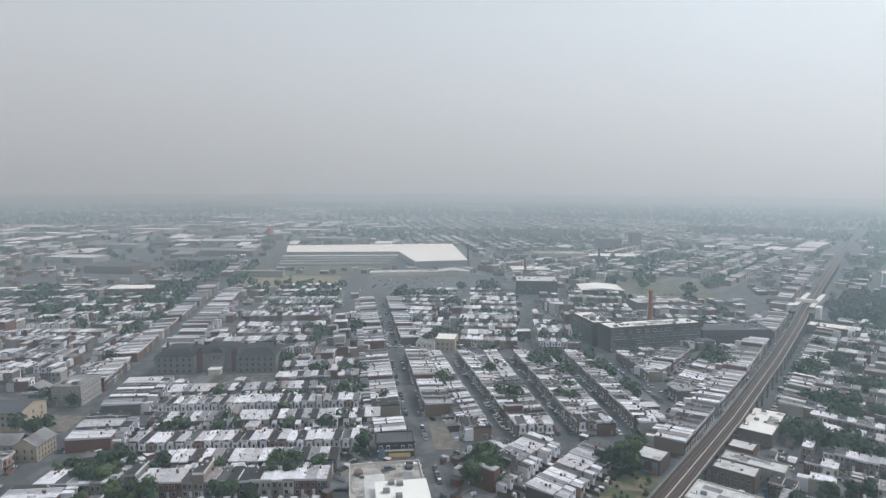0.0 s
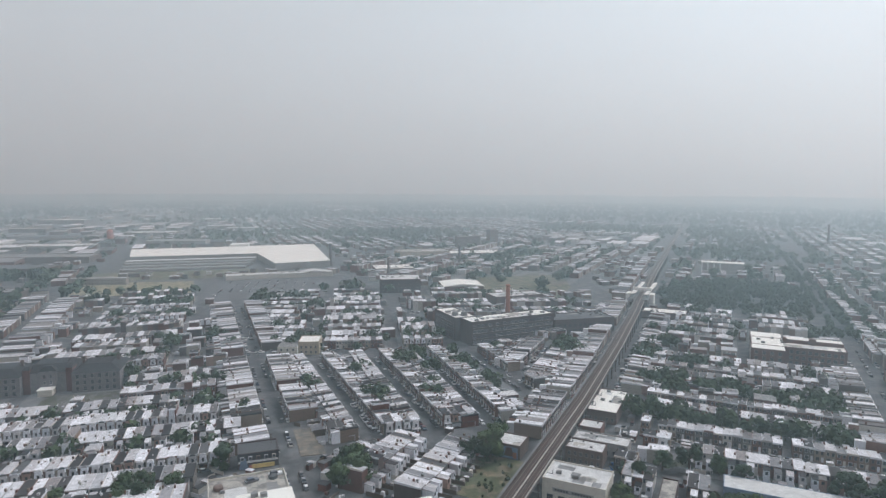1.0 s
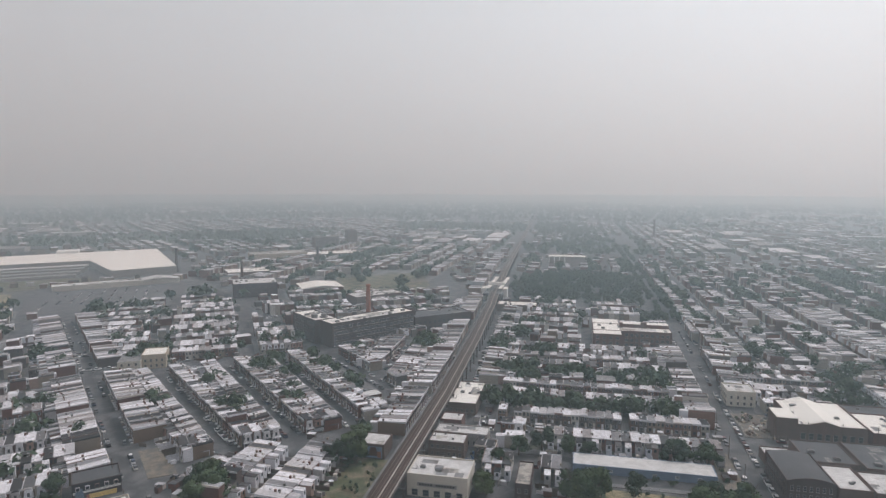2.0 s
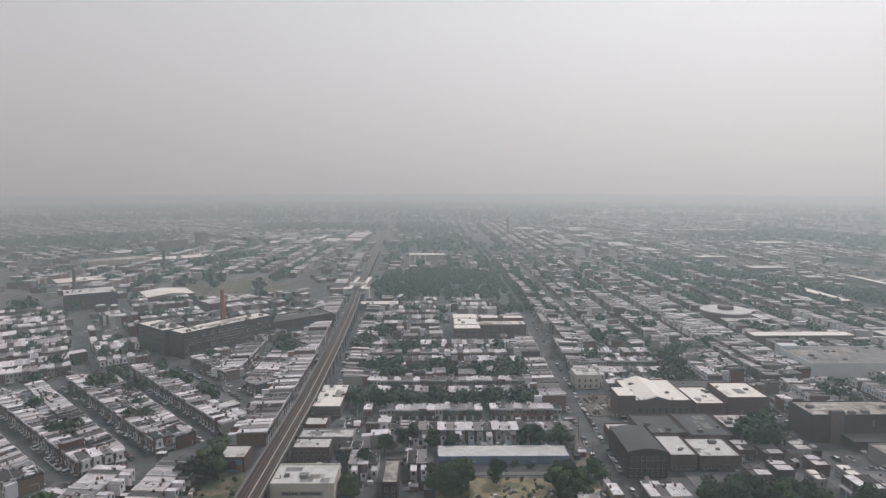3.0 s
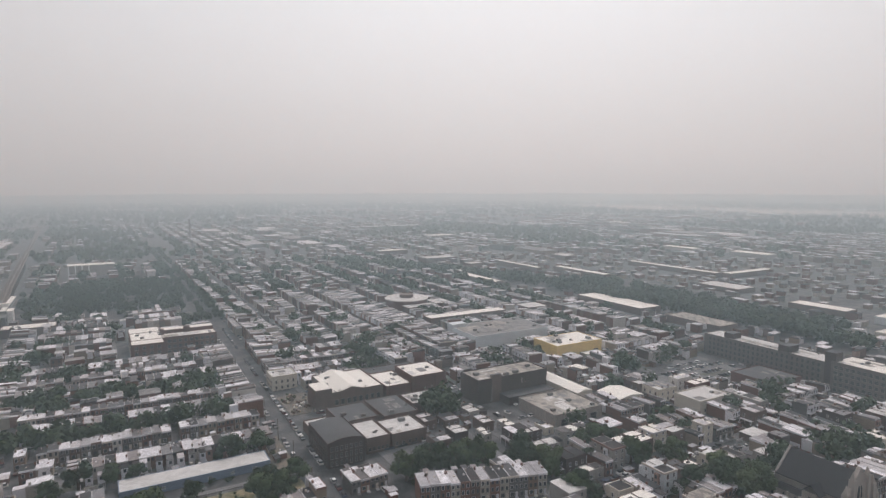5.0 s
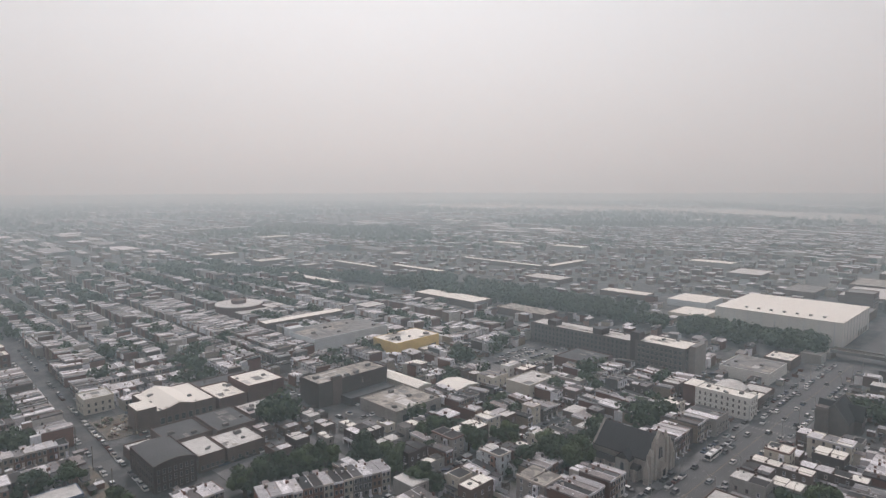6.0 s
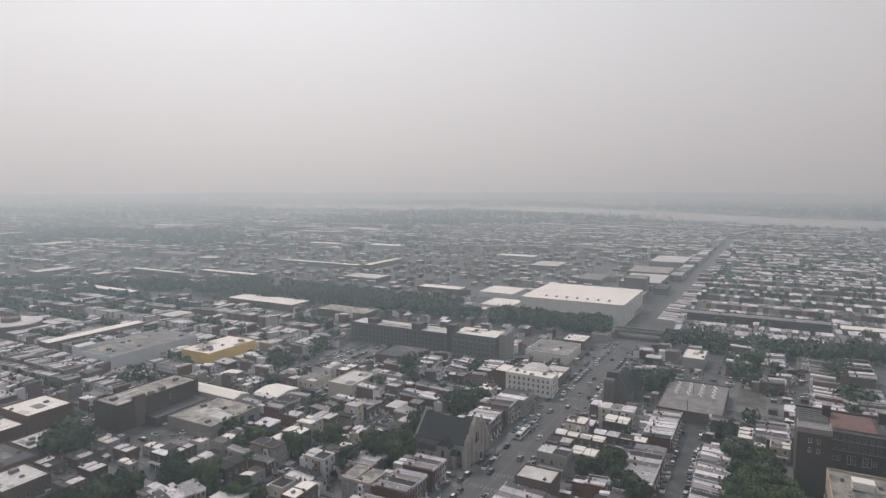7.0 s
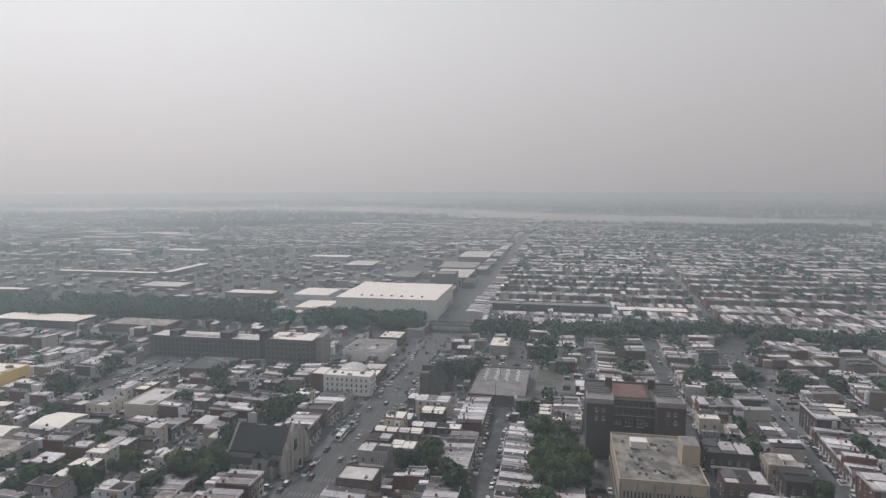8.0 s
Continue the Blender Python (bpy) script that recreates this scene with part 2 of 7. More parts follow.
def lathe(name, rings, key, sides=20):
    """A round body from rings of (radius, z)."""
    bm = bmesh.new()
    loops = [[bm.verts.new((r * math.cos(2 * math.pi * i / sides), r * math.sin(2 * math.pi * i / sides), z)) for i in range(sides)] for r, z in rings]
    for a, b in zip(loops, loops[1:]):
        for i in range(sides):
            bm.faces.new((a[i], a[(i + 1) % sides], b[(i + 1) % sides], b[i]))
    bm.faces.new(loops[0][::-1])
    bm.faces.new(loops[-1])
    me = bpy.data.meshes.new(name)
    bm.to_mesh(me)
    bm.free()
    me.materials.append(MAT[key])
    return me


def gable_mesh(name, w, d, h, rise, key, over=0.4, thick=0.25):
    """A pitched roof shell; the ridge runs along y."""
    bm = bmesh.new()
    hw, hd = w / 2 + over, d / 2 + over
    sec = [(-hw, h - over * rise / (w / 2)), (0, h + rise), (hw, h - over * rise / (w / 2))]
    sec = sec + [(x, z - thick) for x, z in sec[::-1]]
    a = [bm.verts.new((x, -hd, z)) for x, z in sec]
    b = [bm.verts.new((x, hd, z)) for x, z in sec]
    n = len(sec)
    for i in range(n):
        bm.faces.new((a[i], a[(i + 1) % n], b[(i + 1) % n], b[i]))
    bm.faces.new(a[::-1])
    bm.faces.new(b)
    bmesh.ops.recalc_face_normals(bm, faces=bm.faces[:])
    me = bpy.data.meshes.new(name)
    bm.to_mesh(me)
    bm.free()
    me.materials.append(MAT[key])
    return me


def arch_mesh(name, w, d, h, rise, key, n=12, base=0.0):
    """A body with a barrel-vaulted top; the vault runs along y."""
    bm = bmesh.new()
    sec = [(-w / 2, base)] + [(-w / 2 + w * i / n, h + rise * (1 - (2 * i / n - 1) ** 2)) for i in range(n + 1)] + [(w / 2, base)]
    a = [bm.verts.new((x, -d / 2, z)) for x, z in sec]
    b = [bm.verts.new((x, d / 2, z)) for x, z in sec]
    k = len(sec)
    for i in range(k):
        bm.faces.new((a[i], a[(i + 1) % k], b[(i + 1) % k], b[i]))
    bm.faces.new(a[::-1])
    bm.faces.new(b)
    bmesh.ops.recalc_face_normals(bm, faces=bm.faces[:])
    me = bpy.data.meshes.new(name)
    bm.to_mesh(me)
    bm.free()
    me.materials.append(MAT[key])
    return me


def part(name, me, parent, label="", m=None):
    ob = new(name, me)
    ob.parent = parent
    if m is not None:
        ob.matrix_basis = m
    if label:
        tagged(ob, label)
    return ob


def stand(name, label, category, x, y, ang=0.0, group="", z=0.0):
    e = new(name)
    e.matrix_basis = Matrix.LocRotScale((x, y, z), Euler((0, 0, ang)), None)
    return tagged(e, label, category, group)


# ---- the plan: a street grid turned with the elevated railway ----
UA = radians(51.7)
UX, UY = math.cos(UA), math.sin(UA)
VA = UA - math.pi / 2


def W(b, a):
    """World place from b (along the avenue) and a (along the railway)."""
    return (a * UX + b * UY, a * UY - b * UX)


KEEP = []  # footprints that the rows of houses leave free: x, y, turn, half width, half depth


def keep(x, y, ang, w, d, grow=1.5):
    KEEP.append((x, y, math.cos(ang), math.sin(ang), w / 2 + grow, d / 2 + grow))


def keep_uv(b0, b1, a0, a1, grow=1.5):
    x, y = W((b0 + b1) / 2, (a0 + a1) / 2)
    keep(x, y, VA, b1 - b0, a1 - a0, grow)


def keep_line(p, q, w):
    keep((p[0] + q[0]) / 2, (p[1] + q[1]) / 2, math.atan2(q[1] - p[1], q[0] - p[0]), math.hypot(q[0] - p[0], q[1] - p[1]), w, 0)


KA = []


def taken(x, y, r=0.0):
    if len(KA) != len(KEEP):
        KA[:] = KEEP
        taken.a = np.array(KEEP)
    a = taken.a
    dx, dy = x - a[:, 0], y - a[:, 1]
    return bool(np.any((np.abs(dx * a[:, 2] + dy * a[:, 3]) < a[:, 4] + r) & (np.abs(-dx * a[:, 3] + dy * a[:, 2]) < a[:, 5] + r)))
# ---- ground ----
def ground_sheet():
    bm = bmesh.new()
    bmesh.ops.create_grid(bm, x_segments=40, y_segments=40, size=4990)
    me = bpy.data.meshes.new("ground")
    bm.to_mesh(me)
    bm.free()
    me.materials.append(MAT["asphalt"])
    tagged(new("ground", me), "grey worn asphalt and bare city ground", "ground", kind="structure")


ground_sheet()


def haze_layer():
    m = bpy.data.materials.new("summer_haze")
    m.use_nodes = True
    nt = m.node_tree
    nt.nodes.clear()
    out = nt.nodes.new("ShaderNodeOutputMaterial")
    v = nt.nodes.new("ShaderNodeVolumeScatter")
    v.inputs["Density"].default_value = HAZE_DENSITY
    v.inputs["Anisotropy"].default_value = 0.54
    v.inputs["Color"].default_value = (0.70, 0.895, 0.985, 1)
    soot = nt.nodes.new("ShaderNodeVolumeAbsorption")
    soot.inputs["Density"].default_value = 0.00004
    soot.inputs["Color"].default_value = (0.25, 0.35, 0.4, 1)
    both = nt.nodes.new("ShaderNodeAddShader")
    nt.links.new(v.outputs[0], both.inputs[0])
    nt.links.new(soot.outputs[0], both.inputs[1])
    nt.links.new(both.outputs[0], out.inputs["Volume"])
    bm = bmesh.new()
    bmesh.ops.create_uvsphere(bm, u_segments=96, v_segments=48, radius=1, matrix=Matrix.Diagonal((4985, 4985, HAZE_TOP, 1)))
    me = bpy.data.meshes.new("haze")
    bm.to_mesh(me)
    bm.free()
    me.materials.append(m)
    tagged(new("haze", me), "thin grey summer haze lying over the whole city", "haze", kind="structure")


haze_layer()

# streets that the rows of houses must leave free: two ends and the width from house to house
ROADS = []


def road(p, q, w):
    ROADS.append((p, q, w))
    keep_line(p, q, w)


def street_a(y):
    return -3 - 0.158 * (y - 222)


road((street_a(150), 150), (street_a(640), 640), 12.4)
road((-150, 150), (-245, 684), 12.4)
road(W(-64, -100), W(-64, 300), 15)
road(W(-64, 300), W(-76, 580), 15)
road(W(-76, 580), W(-99, 1062), 15)
road(W(-99, 1062), W(-160, 2600), 15)
road(W(69, 100), W(80, 520), 15)
road(W(80, 520), W(84, 1500), 13)
road(W(71, 289), W(200, 289), 12)
road(W(-62, 94), W(300, 92), 25)
road(W(300, 92), W(458, 89), 25)
road(W(458, 89), W(1400, 74), 20)
road((5, 260), (82, 264), 10)
road((28.5, 262), (2, 410), 11)
road((57.5, 264), (40, 412), 11)
road((86.5, 266), (74, 412), 11)
road((123, 300), (100, 480), 15)
road((100, 480), (51, 833), 15)
road((-23, 415), (120, 413), 11)
road(W(-114, 175), W(-116, 240), 10)
road(W(-112, 330), W(-112, 420), 10)
road(W(170, 28), W(440, 28), 10)
road(W(150, -60), W(440, -60), 10)
road(W(120, -96), W(300, -105.5), 12)
road(W(300, -105.5), W(460, -121), 12)
road(W(460, -121), W(1600, -160), 12)

# ---- the elevated railway ----
EL = [(-64, 40), (-64, 190), (-64.5, 300), (-68, 420), (-73.5, 540), (-77.5, 600), (-88, 800), (-99, 1062), (-125, 1700), (-160, 2600)]


def el_b(a):
    return float(np.interp(a, [p[1] for p in EL], [p[0] for p in EL]))


def ribbon(name, off, w, z0, z1, key, a0=40, a1=2600):
    """A long bar that follows the viaduct, off metres to its side."""
    stops = [a0] + [p[1] for p in EL if a0 < p[1] < a1] + [a1]
    bm = bmesh.new()
    rings = []
    for a in stops:
        b = el_b(a) + off
        rings.append([bm.verts.new((*W(b + s * w / 2, a), z)) for s, z in ((-1, z0), (1, z0), (1, z1), (-1, z1))])
    for r, s in zip(rings, rings[1:]):
        for i in range(4):
            bm.faces.new((r[i], r[(i + 1) % 4], s[(i + 1) % 4], s[i]))
    bm.faces.new(rings[0])
    bm.faces.new(rings[-1][::-1])
    bmesh.ops.recalc_face_normals(bm, faces=bm.faces[:])
    me = bpy.data.meshes.new(name)
    bm.to_mesh(me)
    bm.free()
    me.materials.append(MAT[key])
    return me


def viaduct():
    v = stand("elevated_railway", "rusty steel elevated railway viaduct with two tracks over a street", "viaduct", 0, 0)
    part("deck", ribbon("deck", 0, 7.9, 7.4, 8.6, "rust"), v)
    for s in (-1, 1):
        part("track_bed", ribbon("track_bed", s * 1.9, 3.0, 8.6, 8.78, "ballast"), v, "brown timber and ballast track bed")
        part("parapet", ribbon("parapet", s * 3.85, 0.26, 8.6, 9.3, "rust" if s < 0 else "stone_pale"), v, "low side wall")
        for q in (-0.75, 0.75):
            part("rail", ribbon("rail", s * 1.9 + q, 0.1, 8.75, 8.95, "rail"), v)
        part("third_rail", ribbon("third_rail", s * 3.5, 0.18, 8.75, 9.0, "rust"), v)
    part("walkway", ribbon("walkway", 0, 0.4, 8.6, 8.95, "stone_pale"), v, "pale walkway between the tracks")
    part("side_walk", ribbon("side_walk", -4.7, 1.4, 8.2, 8.5, "concrete"), v, "pale concrete walkway beside the track")
    col = boxes("column", [("rust", 0, 0, 0, 0.7, 0.7, 6.9)])
    beam = boxes("cross_beam", [("rust", 0, 0, 6.6, 9.5, 0.6, 0.8), ("rust", -3.6, 0, 6.2, 1.2, 0.5, 0.5), ("rust", 3.6, 0, 6.2, 1.2, 0.5, 0.5)])
    arm = boxes("bracket", [("concrete", 0, 0, 8.0, 3.4, 0.3, 0.3), ("concrete", 1.6, 0, 8.0, 0.25, 0.25, 1.6)])
    for i in range(62):
        a = 48 + i * 16
        x, y = W(el_b(a), a)
        part("cross_beam", beam, v, m=Matrix.LocRotScale((x, y, 0), Euler((0, 0, VA)), None))
        for s in (-1, 1):
            x, y = W(el_b(a) + s * 4.1, a)
            part("column", col, v, m=Matrix.LocRotScale((x, y, 0), Euler((0, 0, VA)), None))
        if i < 40:
            x, y = W(el_b(a + 8) + 5.6, a + 8)
            part("bracket", arm, v, m=Matrix.LocRotScale((x, y, 0), Euler((0, 0, VA)), None))


viaduct()


def station():
    st = stand("railway_station", "white-roofed platform canopies on the elevated railway", "station", *W(el_b(640), 640), VA)
    for s in (-1, 1):
        part("platform", boxes("platform", [("concrete", s * 6.6, 4, 7.2, 5.4, 96, 2.3)]), st)
        part("canopy", boxes("canopy", [("white_roof", s * 6.3, 8, 12.4, 3.8, 80, 0.4)]), st, "long white canopy roof")
        for k in range(8):
            part("canopy_post", boxes("canopy_post", [("steel", s * 6.6, -30 + k * 11, 9.5, 0.3, 0.3, 3.3)]), st)
        part("stair_house", boxes("stair_house", [("white_wall", s * 10.8, -22, 0, 4, 12, 11.5), ("white_roof", s * 10.8, -22, 11.5, 4.6, 12.6, 0.4)]), st)
        part("pier", boxes("pier", [("steel", s * 6.6, k * 14 - 38, 0, 0.7, 0.7, 7.2) for k in range(7)]), st)
    part("bridge", boxes("bridge", [("white_wall", 0, -10, 12.8, 17, 3, 2.6), ("white_roof", 0, -10, 15.4, 17.6, 3.4, 0.3)]), st, "white bridge between the platforms")


station()


# ---- large buildings ----
def win_mesh(w, h, casing="trim"):
    """A window in its frame, facing -y, to be set against a wall."""
    return boxes("window", [(casing, 0, -0.03, 0, w, 0.14, h), ("glass", 0, -0.08, 0.12, w - 0.24, 0.12, h - 0.24), (casing, 0, -0.12, h / 2 - 0.05, w - 0.2, 0.1, 0.1), (casing, 0, -0.1, -0.12, w + 0.2, 0.3, 0.12)])


WINS = {}


def windows(parent, w, d, spec, oy=0.0, ox=0.0):
    """spec rows: side, columns, rows, window width, height, first sill, storey, casing, [from, to] along the wall as shares."""
    for side, cols, nrow, ww, wh, z0, dz, casing, f0, f1 in spec:
        key = (ww, wh, casing)
        if key not in WINS:
            WINS[key] = win_mesh(ww, wh, casing)
        L = w if side in "SN" else d
        for i in range(cols):
            t = (f0 + (f1 - f0) * (i + 0.5) / cols - 0.5) * L
            for k in range(nrow):
                p = {"S": (t, -d / 2, 0), "N": (-t, d / 2, math.pi), "E": (w / 2, t, math.pi / 2), "W": (-w / 2, -t, -math.pi / 2)}[side]
                part("window", WINS[key], parent, m=Matrix.LocRotScale((p[0] + ox, p[1] + oy, z0 + k * dz), Euler((0, 0, p[2])), None))


def ws(side, cols, rows, ww=1.3, wh=1.9, z0=1.2, dz=3.6, casing="stone", f0=0.04, f1=0.96):
    return (side, cols, rows, ww, wh, z0, dz, casing, f0, f1)


RB = random.Random(5)


def building(name, label, category, x, y, ang, w, d, h, wall, roof, spec=(), parapet=0.7, units=0, slab=True, group=""):
    """A flat-roofed building: walls, roof, parapet, windows and roof units."""
    e = stand(name, label, category, x, y, ang, group)
    part("wall", boxes("wall", [(wall, 0, 0, 0, w, d, h)]), e)
    part("roof", boxes("roof", [(roof, 0, 0, h, w - 0.5, d - 0.5, 0.18)]), e)
    if parapet:
        p = parapet
        part("parapet", boxes("parapet", [(wall, 0, -d / 2 + 0.15, h, w, 0.3, p), (wall, 0, d / 2 - 0.15, h, w, 0.3, p), (wall, -w / 2 + 0.15, 0, h, 0.3, d - 0.6, p), (wall, w / 2 - 0.15, 0, h, 0.3, d - 0.6, p)]), e)
    windows(e, w, d, spec)
    if units and w > 12 and d > 8:
        for _ in range(3 + units):
            pw, pd = RB.uniform(2, w * 0.3), RB.uniform(1.5, d * 0.35)
            part("roof_patch", boxes("roof_patch", [(RB.choice(("silver_roof", "grey_roof", roof, "beige_roof") if "dark" not in roof else ("dark_roof", "grey_roof", "dark_roof")), 0, 0, 0, pw, pd, RB.uniform(0.02, 0.06))]), e,
                 m=Matrix.Translation((RB.uniform(-0.5, 0.5) * (w - pw - 1.2), RB.uniform(-0.5, 0.5) * (d - pd - 1.2), h + 0.18)))
    for _ in range(units):
        s = RB.uniform(0.9, 2.2) if w * d > 260 else RB.uniform(0.5, 1.1)
        part("roof_unit", boxes("roof_unit", [("steel", 0, 0, 0, s * 1.4, s, s * 0.6), ("grey_roof", 0, 0, s * 0.6, s * 1.1, s * 0.7, 0.2)]), e,
             m=Matrix.LocRotScale((RB.uniform(-0.42, 0.42) * w, RB.uniform(-0.4, 0.4) * d, h + 0.18), None, None))
    keep(x, y, ang, w, d)
    return e


def building_uv(name, label, category, b0, b1, a0, a1, h, wall, roof, spec=(), **kw):
    x, y = W((b0 + b1) / 2, (a0 + a1) / 2)
    return building(name, label, category, x, y, VA, b1 - b0, a1 - a0, h, wall, roof, spec, **kw)


def skirt(e, rows, name="annex", label=""):
    return part(name, boxes(name, rows), e, label)


# between the railway and the side street
blue = building_uv("blue_warehouse", "long low warehouse with faded blue walls and a pale roof", "warehouse", 1, 56, 244, 255, 3.1, "blue_wall", "silver_roof", [ws("S", 6, 1, 1.6, 0.9, 1.2, 3, "pale_wall")], parapet=0.3)
schoolE = building_uv("brick_school", "three-storey red brick school with a white flat roof", "school", 14, 68, 447, 470, 12, "brick_red", "white_roof", [ws("S", 9, 3, 2.2, 2.2, 1.2, 3.7, "stone_pale", 0.4, 0.98), ws("E", 5, 3, 2.0, 2.2, 1.2, 3.7, "stone_pale")], units=4)
skirt(schoolE, [("brick_red", -17.5, 2.5, 0, 19.5, 50, 12.2), ("white_roof", -17.5, 2.5, 12.2, 18.9, 49.4, 0.2), ("steel", -20, -6, 12.4, 2.4, 1.8, 1.1), ("steel", -14, 9, 12.4, 1.6, 1.6, 1.3)], "west_wing")
windows(schoolE, 19.5, 50, [ws("S", 4, 3, 2.2, 2.2, 1.2, 3.7, "stone_pale"), ws("W", 10, 3, 2.0, 2.2, 1.2, 3.7, "stone_pale")], 2.5, -17.5)
keep_uv(13, 33.5, 436, 486)
skirt(schoolE, [("brick_red", 9.5, 6, 12, 34, 8, 2.6), ("white_roof", 9.5, 6, 14.6, 33.5, 7.5, 0.2), ("brick_brown", 9, 2.6, 12, 4, 3, 4.2), ("brick_red", -7, 1, 12, 2, 3, 4)], "penthouse")
building_uv("white_roof_store", "low shop building with a white flat roof beside the railway", "shop", -70, -34, 557, 575, 6, "brick_brown", "white_roof", units=3)
building_uv("white_shop", "two-storey corner shop building with a pale stained roof beside the viaduct", "shop", -59.5, -36.5, 211, 227, 8, "cream_wall", "silver_roof", [ws("S", 5, 1, 2.4, 2.4, 0.4, 3.4, "grey_wall")], units=2)
building_uv("shop_row", "low brick shop with a pale roof beside the viaduct", "shop", -59.5, -44, 245, 255, 6.5, "brick_brown", "silver_roof", [ws("S", 6, 2, 1.2, 1.5, 1.0, 3)], units=2)
building_uv("shop_row", "low shop with a grey-white roof beside the viaduct", "shop", -59.5, -36, 258, 267.5, 5.5, "grey_wall", "silver_roof", [ws("S", 7, 1, 1.4, 1.8, 1.0, 3)], units=3)
building_uv("shop_row", "two-storey shop with stepped white roofs beside the viaduct", "shop", -61.5, -47, 295, 330, 5.6, "brick_brown", "white_roof", [ws("S", 5, 1, 1.2, 1.6, 1.6, 3.4)], units=4)
building_uv("shop_row", "narrow two-storey brick shop with a pale roof beside the viaduct", "shop", -59.5, -49.5, 268.5, 278, 7, "brick_red", "silver_roof", [ws("S", 3, 2, 1.2, 1.6, 1.0, 3.2)], units=1)
building_uv("tan_house", "narrow house with a beige roof beside a vacant lot", "house", -19.5, -13.8, 213.5, 232.5, 7, "brick_dark", "beige_roof", [ws("S", 2, 2, 1.1, 1.6, 1, 3.2)])

# east of the side street
def arched_works():
    e = building_uv("brick_works", "dark brick three-storey works with a low arched tar roof", "factory", 76, 92, 231, 257, 10.2, "brick_dark", "dark_roof", [ws("S", 7, 3, 1.0, 1.9, 0.9, 3.1, "stone"), ws("W", 10, 3, 1.0, 2.0, 0.9, 3.1, "brick_brown")], parapet=0.6)
    part("vault", arch_mesh("vault", 15.3, 25.2, 0.1, 1.1, "dark_roof"), e, "dark arched roof", Matrix.Translation((0, 0, 10.3)))
    part("front_gable", arch_mesh("front_gable", 16.2, 0.5, 0.4, 1.5, "brick_dark"), e, m=Matrix.Translation((0, -12.9, 10.2)))


arched_works()
for b0, b1, a0, a1, h, r in ((93, 112, 262, 284, 5, "dark_roof"), (113, 131, 258, 284, 5.6, "dark_roof"), (133, 150, 268, 284, 5, "silver_roof"), (95, 106, 236, 256, 6.5, "silver_roof"), (107, 124, 236, 254, 6, "silver_roof"), (79, 90, 262, 276, 4, "silver_roof")):
    building_uv("workshop", "low flat-roofed brick workshop on a side street", "workshop", b0, b1, a0, a1, h, "brick_brown", r, [ws("S", 5, 1, 1.3, 1.6, 1.2, 3)], units=2, group="low workshops")
wc = building_uv("brick_market", "brick industrial building with a bright white stepped roof", "factory", 100, 129, 296, 330, 7.6, "brick_brown", "white_roof", [ws("S", 8, 1, 2.0, 3.0, 1.4, 3.4)], units=3)
skirt(wc, [("brick_brown", -18.5, -10.5, 0, 9, 13, 10.6), ("white_roof", -18.5, -10.5, 10.6, 8.5, 12.5, 0.2)], "corner_tower")
part("gable", gable_mesh("gable", 16, 33, 7.8, 2.4, "white_roof", 0.2), wc, "white pitched roof over the hall", Matrix.Translation((-3, 0.4, 0)))
part("gable_wall", arch_mesh("gable_wall", 15, 0.5, 0.3, 2.0, "brick_brown", 2), wc, m=Matrix.Translation((-3, -16.7, 7.6)))
building_uv("brick_market_annex", "low white-roofed wing of a brick industrial building", "factory", 131, 146, 296, 322, 6, "brick_red", "white_roof", [], units=2)
building_uv("brick_hall", "red brick hall with a white flat roof", "factory", 147, 168, 296, 320, 9, "brick_red", "white_roof", [], units=2)
building_uv("grey_shed", "low shed with a dark roof behind the white roofs", "shed", 133, 165, 324, 338, 4.5, "brick_brown", "dark_roof", units=2)
d2 = building_uv("dark_mill", "windowless dark brick mill with a grey-brown flat roof and corner tower", "factory", 169, 214, 263, 281, 12.5, "brick_dark", "beige_roof", [ws("S", 3, 1, 0.7, 2.6, 8.0, 3, "trim", 0.6, 0.75)], units=4)
skirt(d2, [("brick_brown", -11, -8.2, 0, 6, 2, 14.6), ("dark_roof", -11, -8.2, 14.6, 5.6, 1.8, 0.2)], "stair_tower")
skirt(d2, [("brick_dark", 25.5, 3, 0, 6, 10, 11.2), ("dark_roof", 25.5, 3, 11.2, 5.6, 9.6, 0.2)], "annex")
skirt(d2, [("brick_dark", 6, -13.5, 0, 30, 8.8, 4.2), ("dark_roof", 6, -13.5, 4.2, 30.4, 9.0, 0.2)], "lean_to", "dark low lean-to along the wall")
building_uv("tan_garage", "tan bus garage with a blotched pale flat roof", "garage", 184, 214, 219, 248, 5.6, "stone", "beige_roof", [ws("S", 3, 1, 4.0, 3.4, 0.1, 3, "grey_wall")], units=4)
for b0, b1, a0, a1 in ((217, 227, 240, 284), (229, 246, 222, 238)):
    e = building_uv("white_shed", "long shed with a bright white shallow-pitched roof", "shed", b0, b1, a0, a1, 5.2, "cream_wall", "white_roof", [], parapet=0)
    part("pitched_roof", gable_mesh("pitched_roof", b1 - b0, a1 - a0, 5.3, 1.3, "white_roof", 0.3), e)
building_uv("cream_hall", "cream rendered hall with a pale roof beside trees", "hall", 258, 282, 196, 212, 6.5, "cream_wall", "silver_roof", [ws("S", 4, 1, 1.0, 1.4, 1.4, 3)], units=1)
gw = building_uv("grey_warehouse", "big pale blue-grey warehouse with a grey flat roof", "warehouse", 224, 287, 352, 391, 10, "pale_wall", "grey_roof", [ws("W", 5, 1, 0.8, 2.0, 5.5, 3), ws("S", 3, 1, 1.2, 2.2, 0.2, 3)], parapet=0.5, units=9)
skirt(gw, [("pale_wall", -26, 16, 0, 12, 8, 12.6)], "tower")
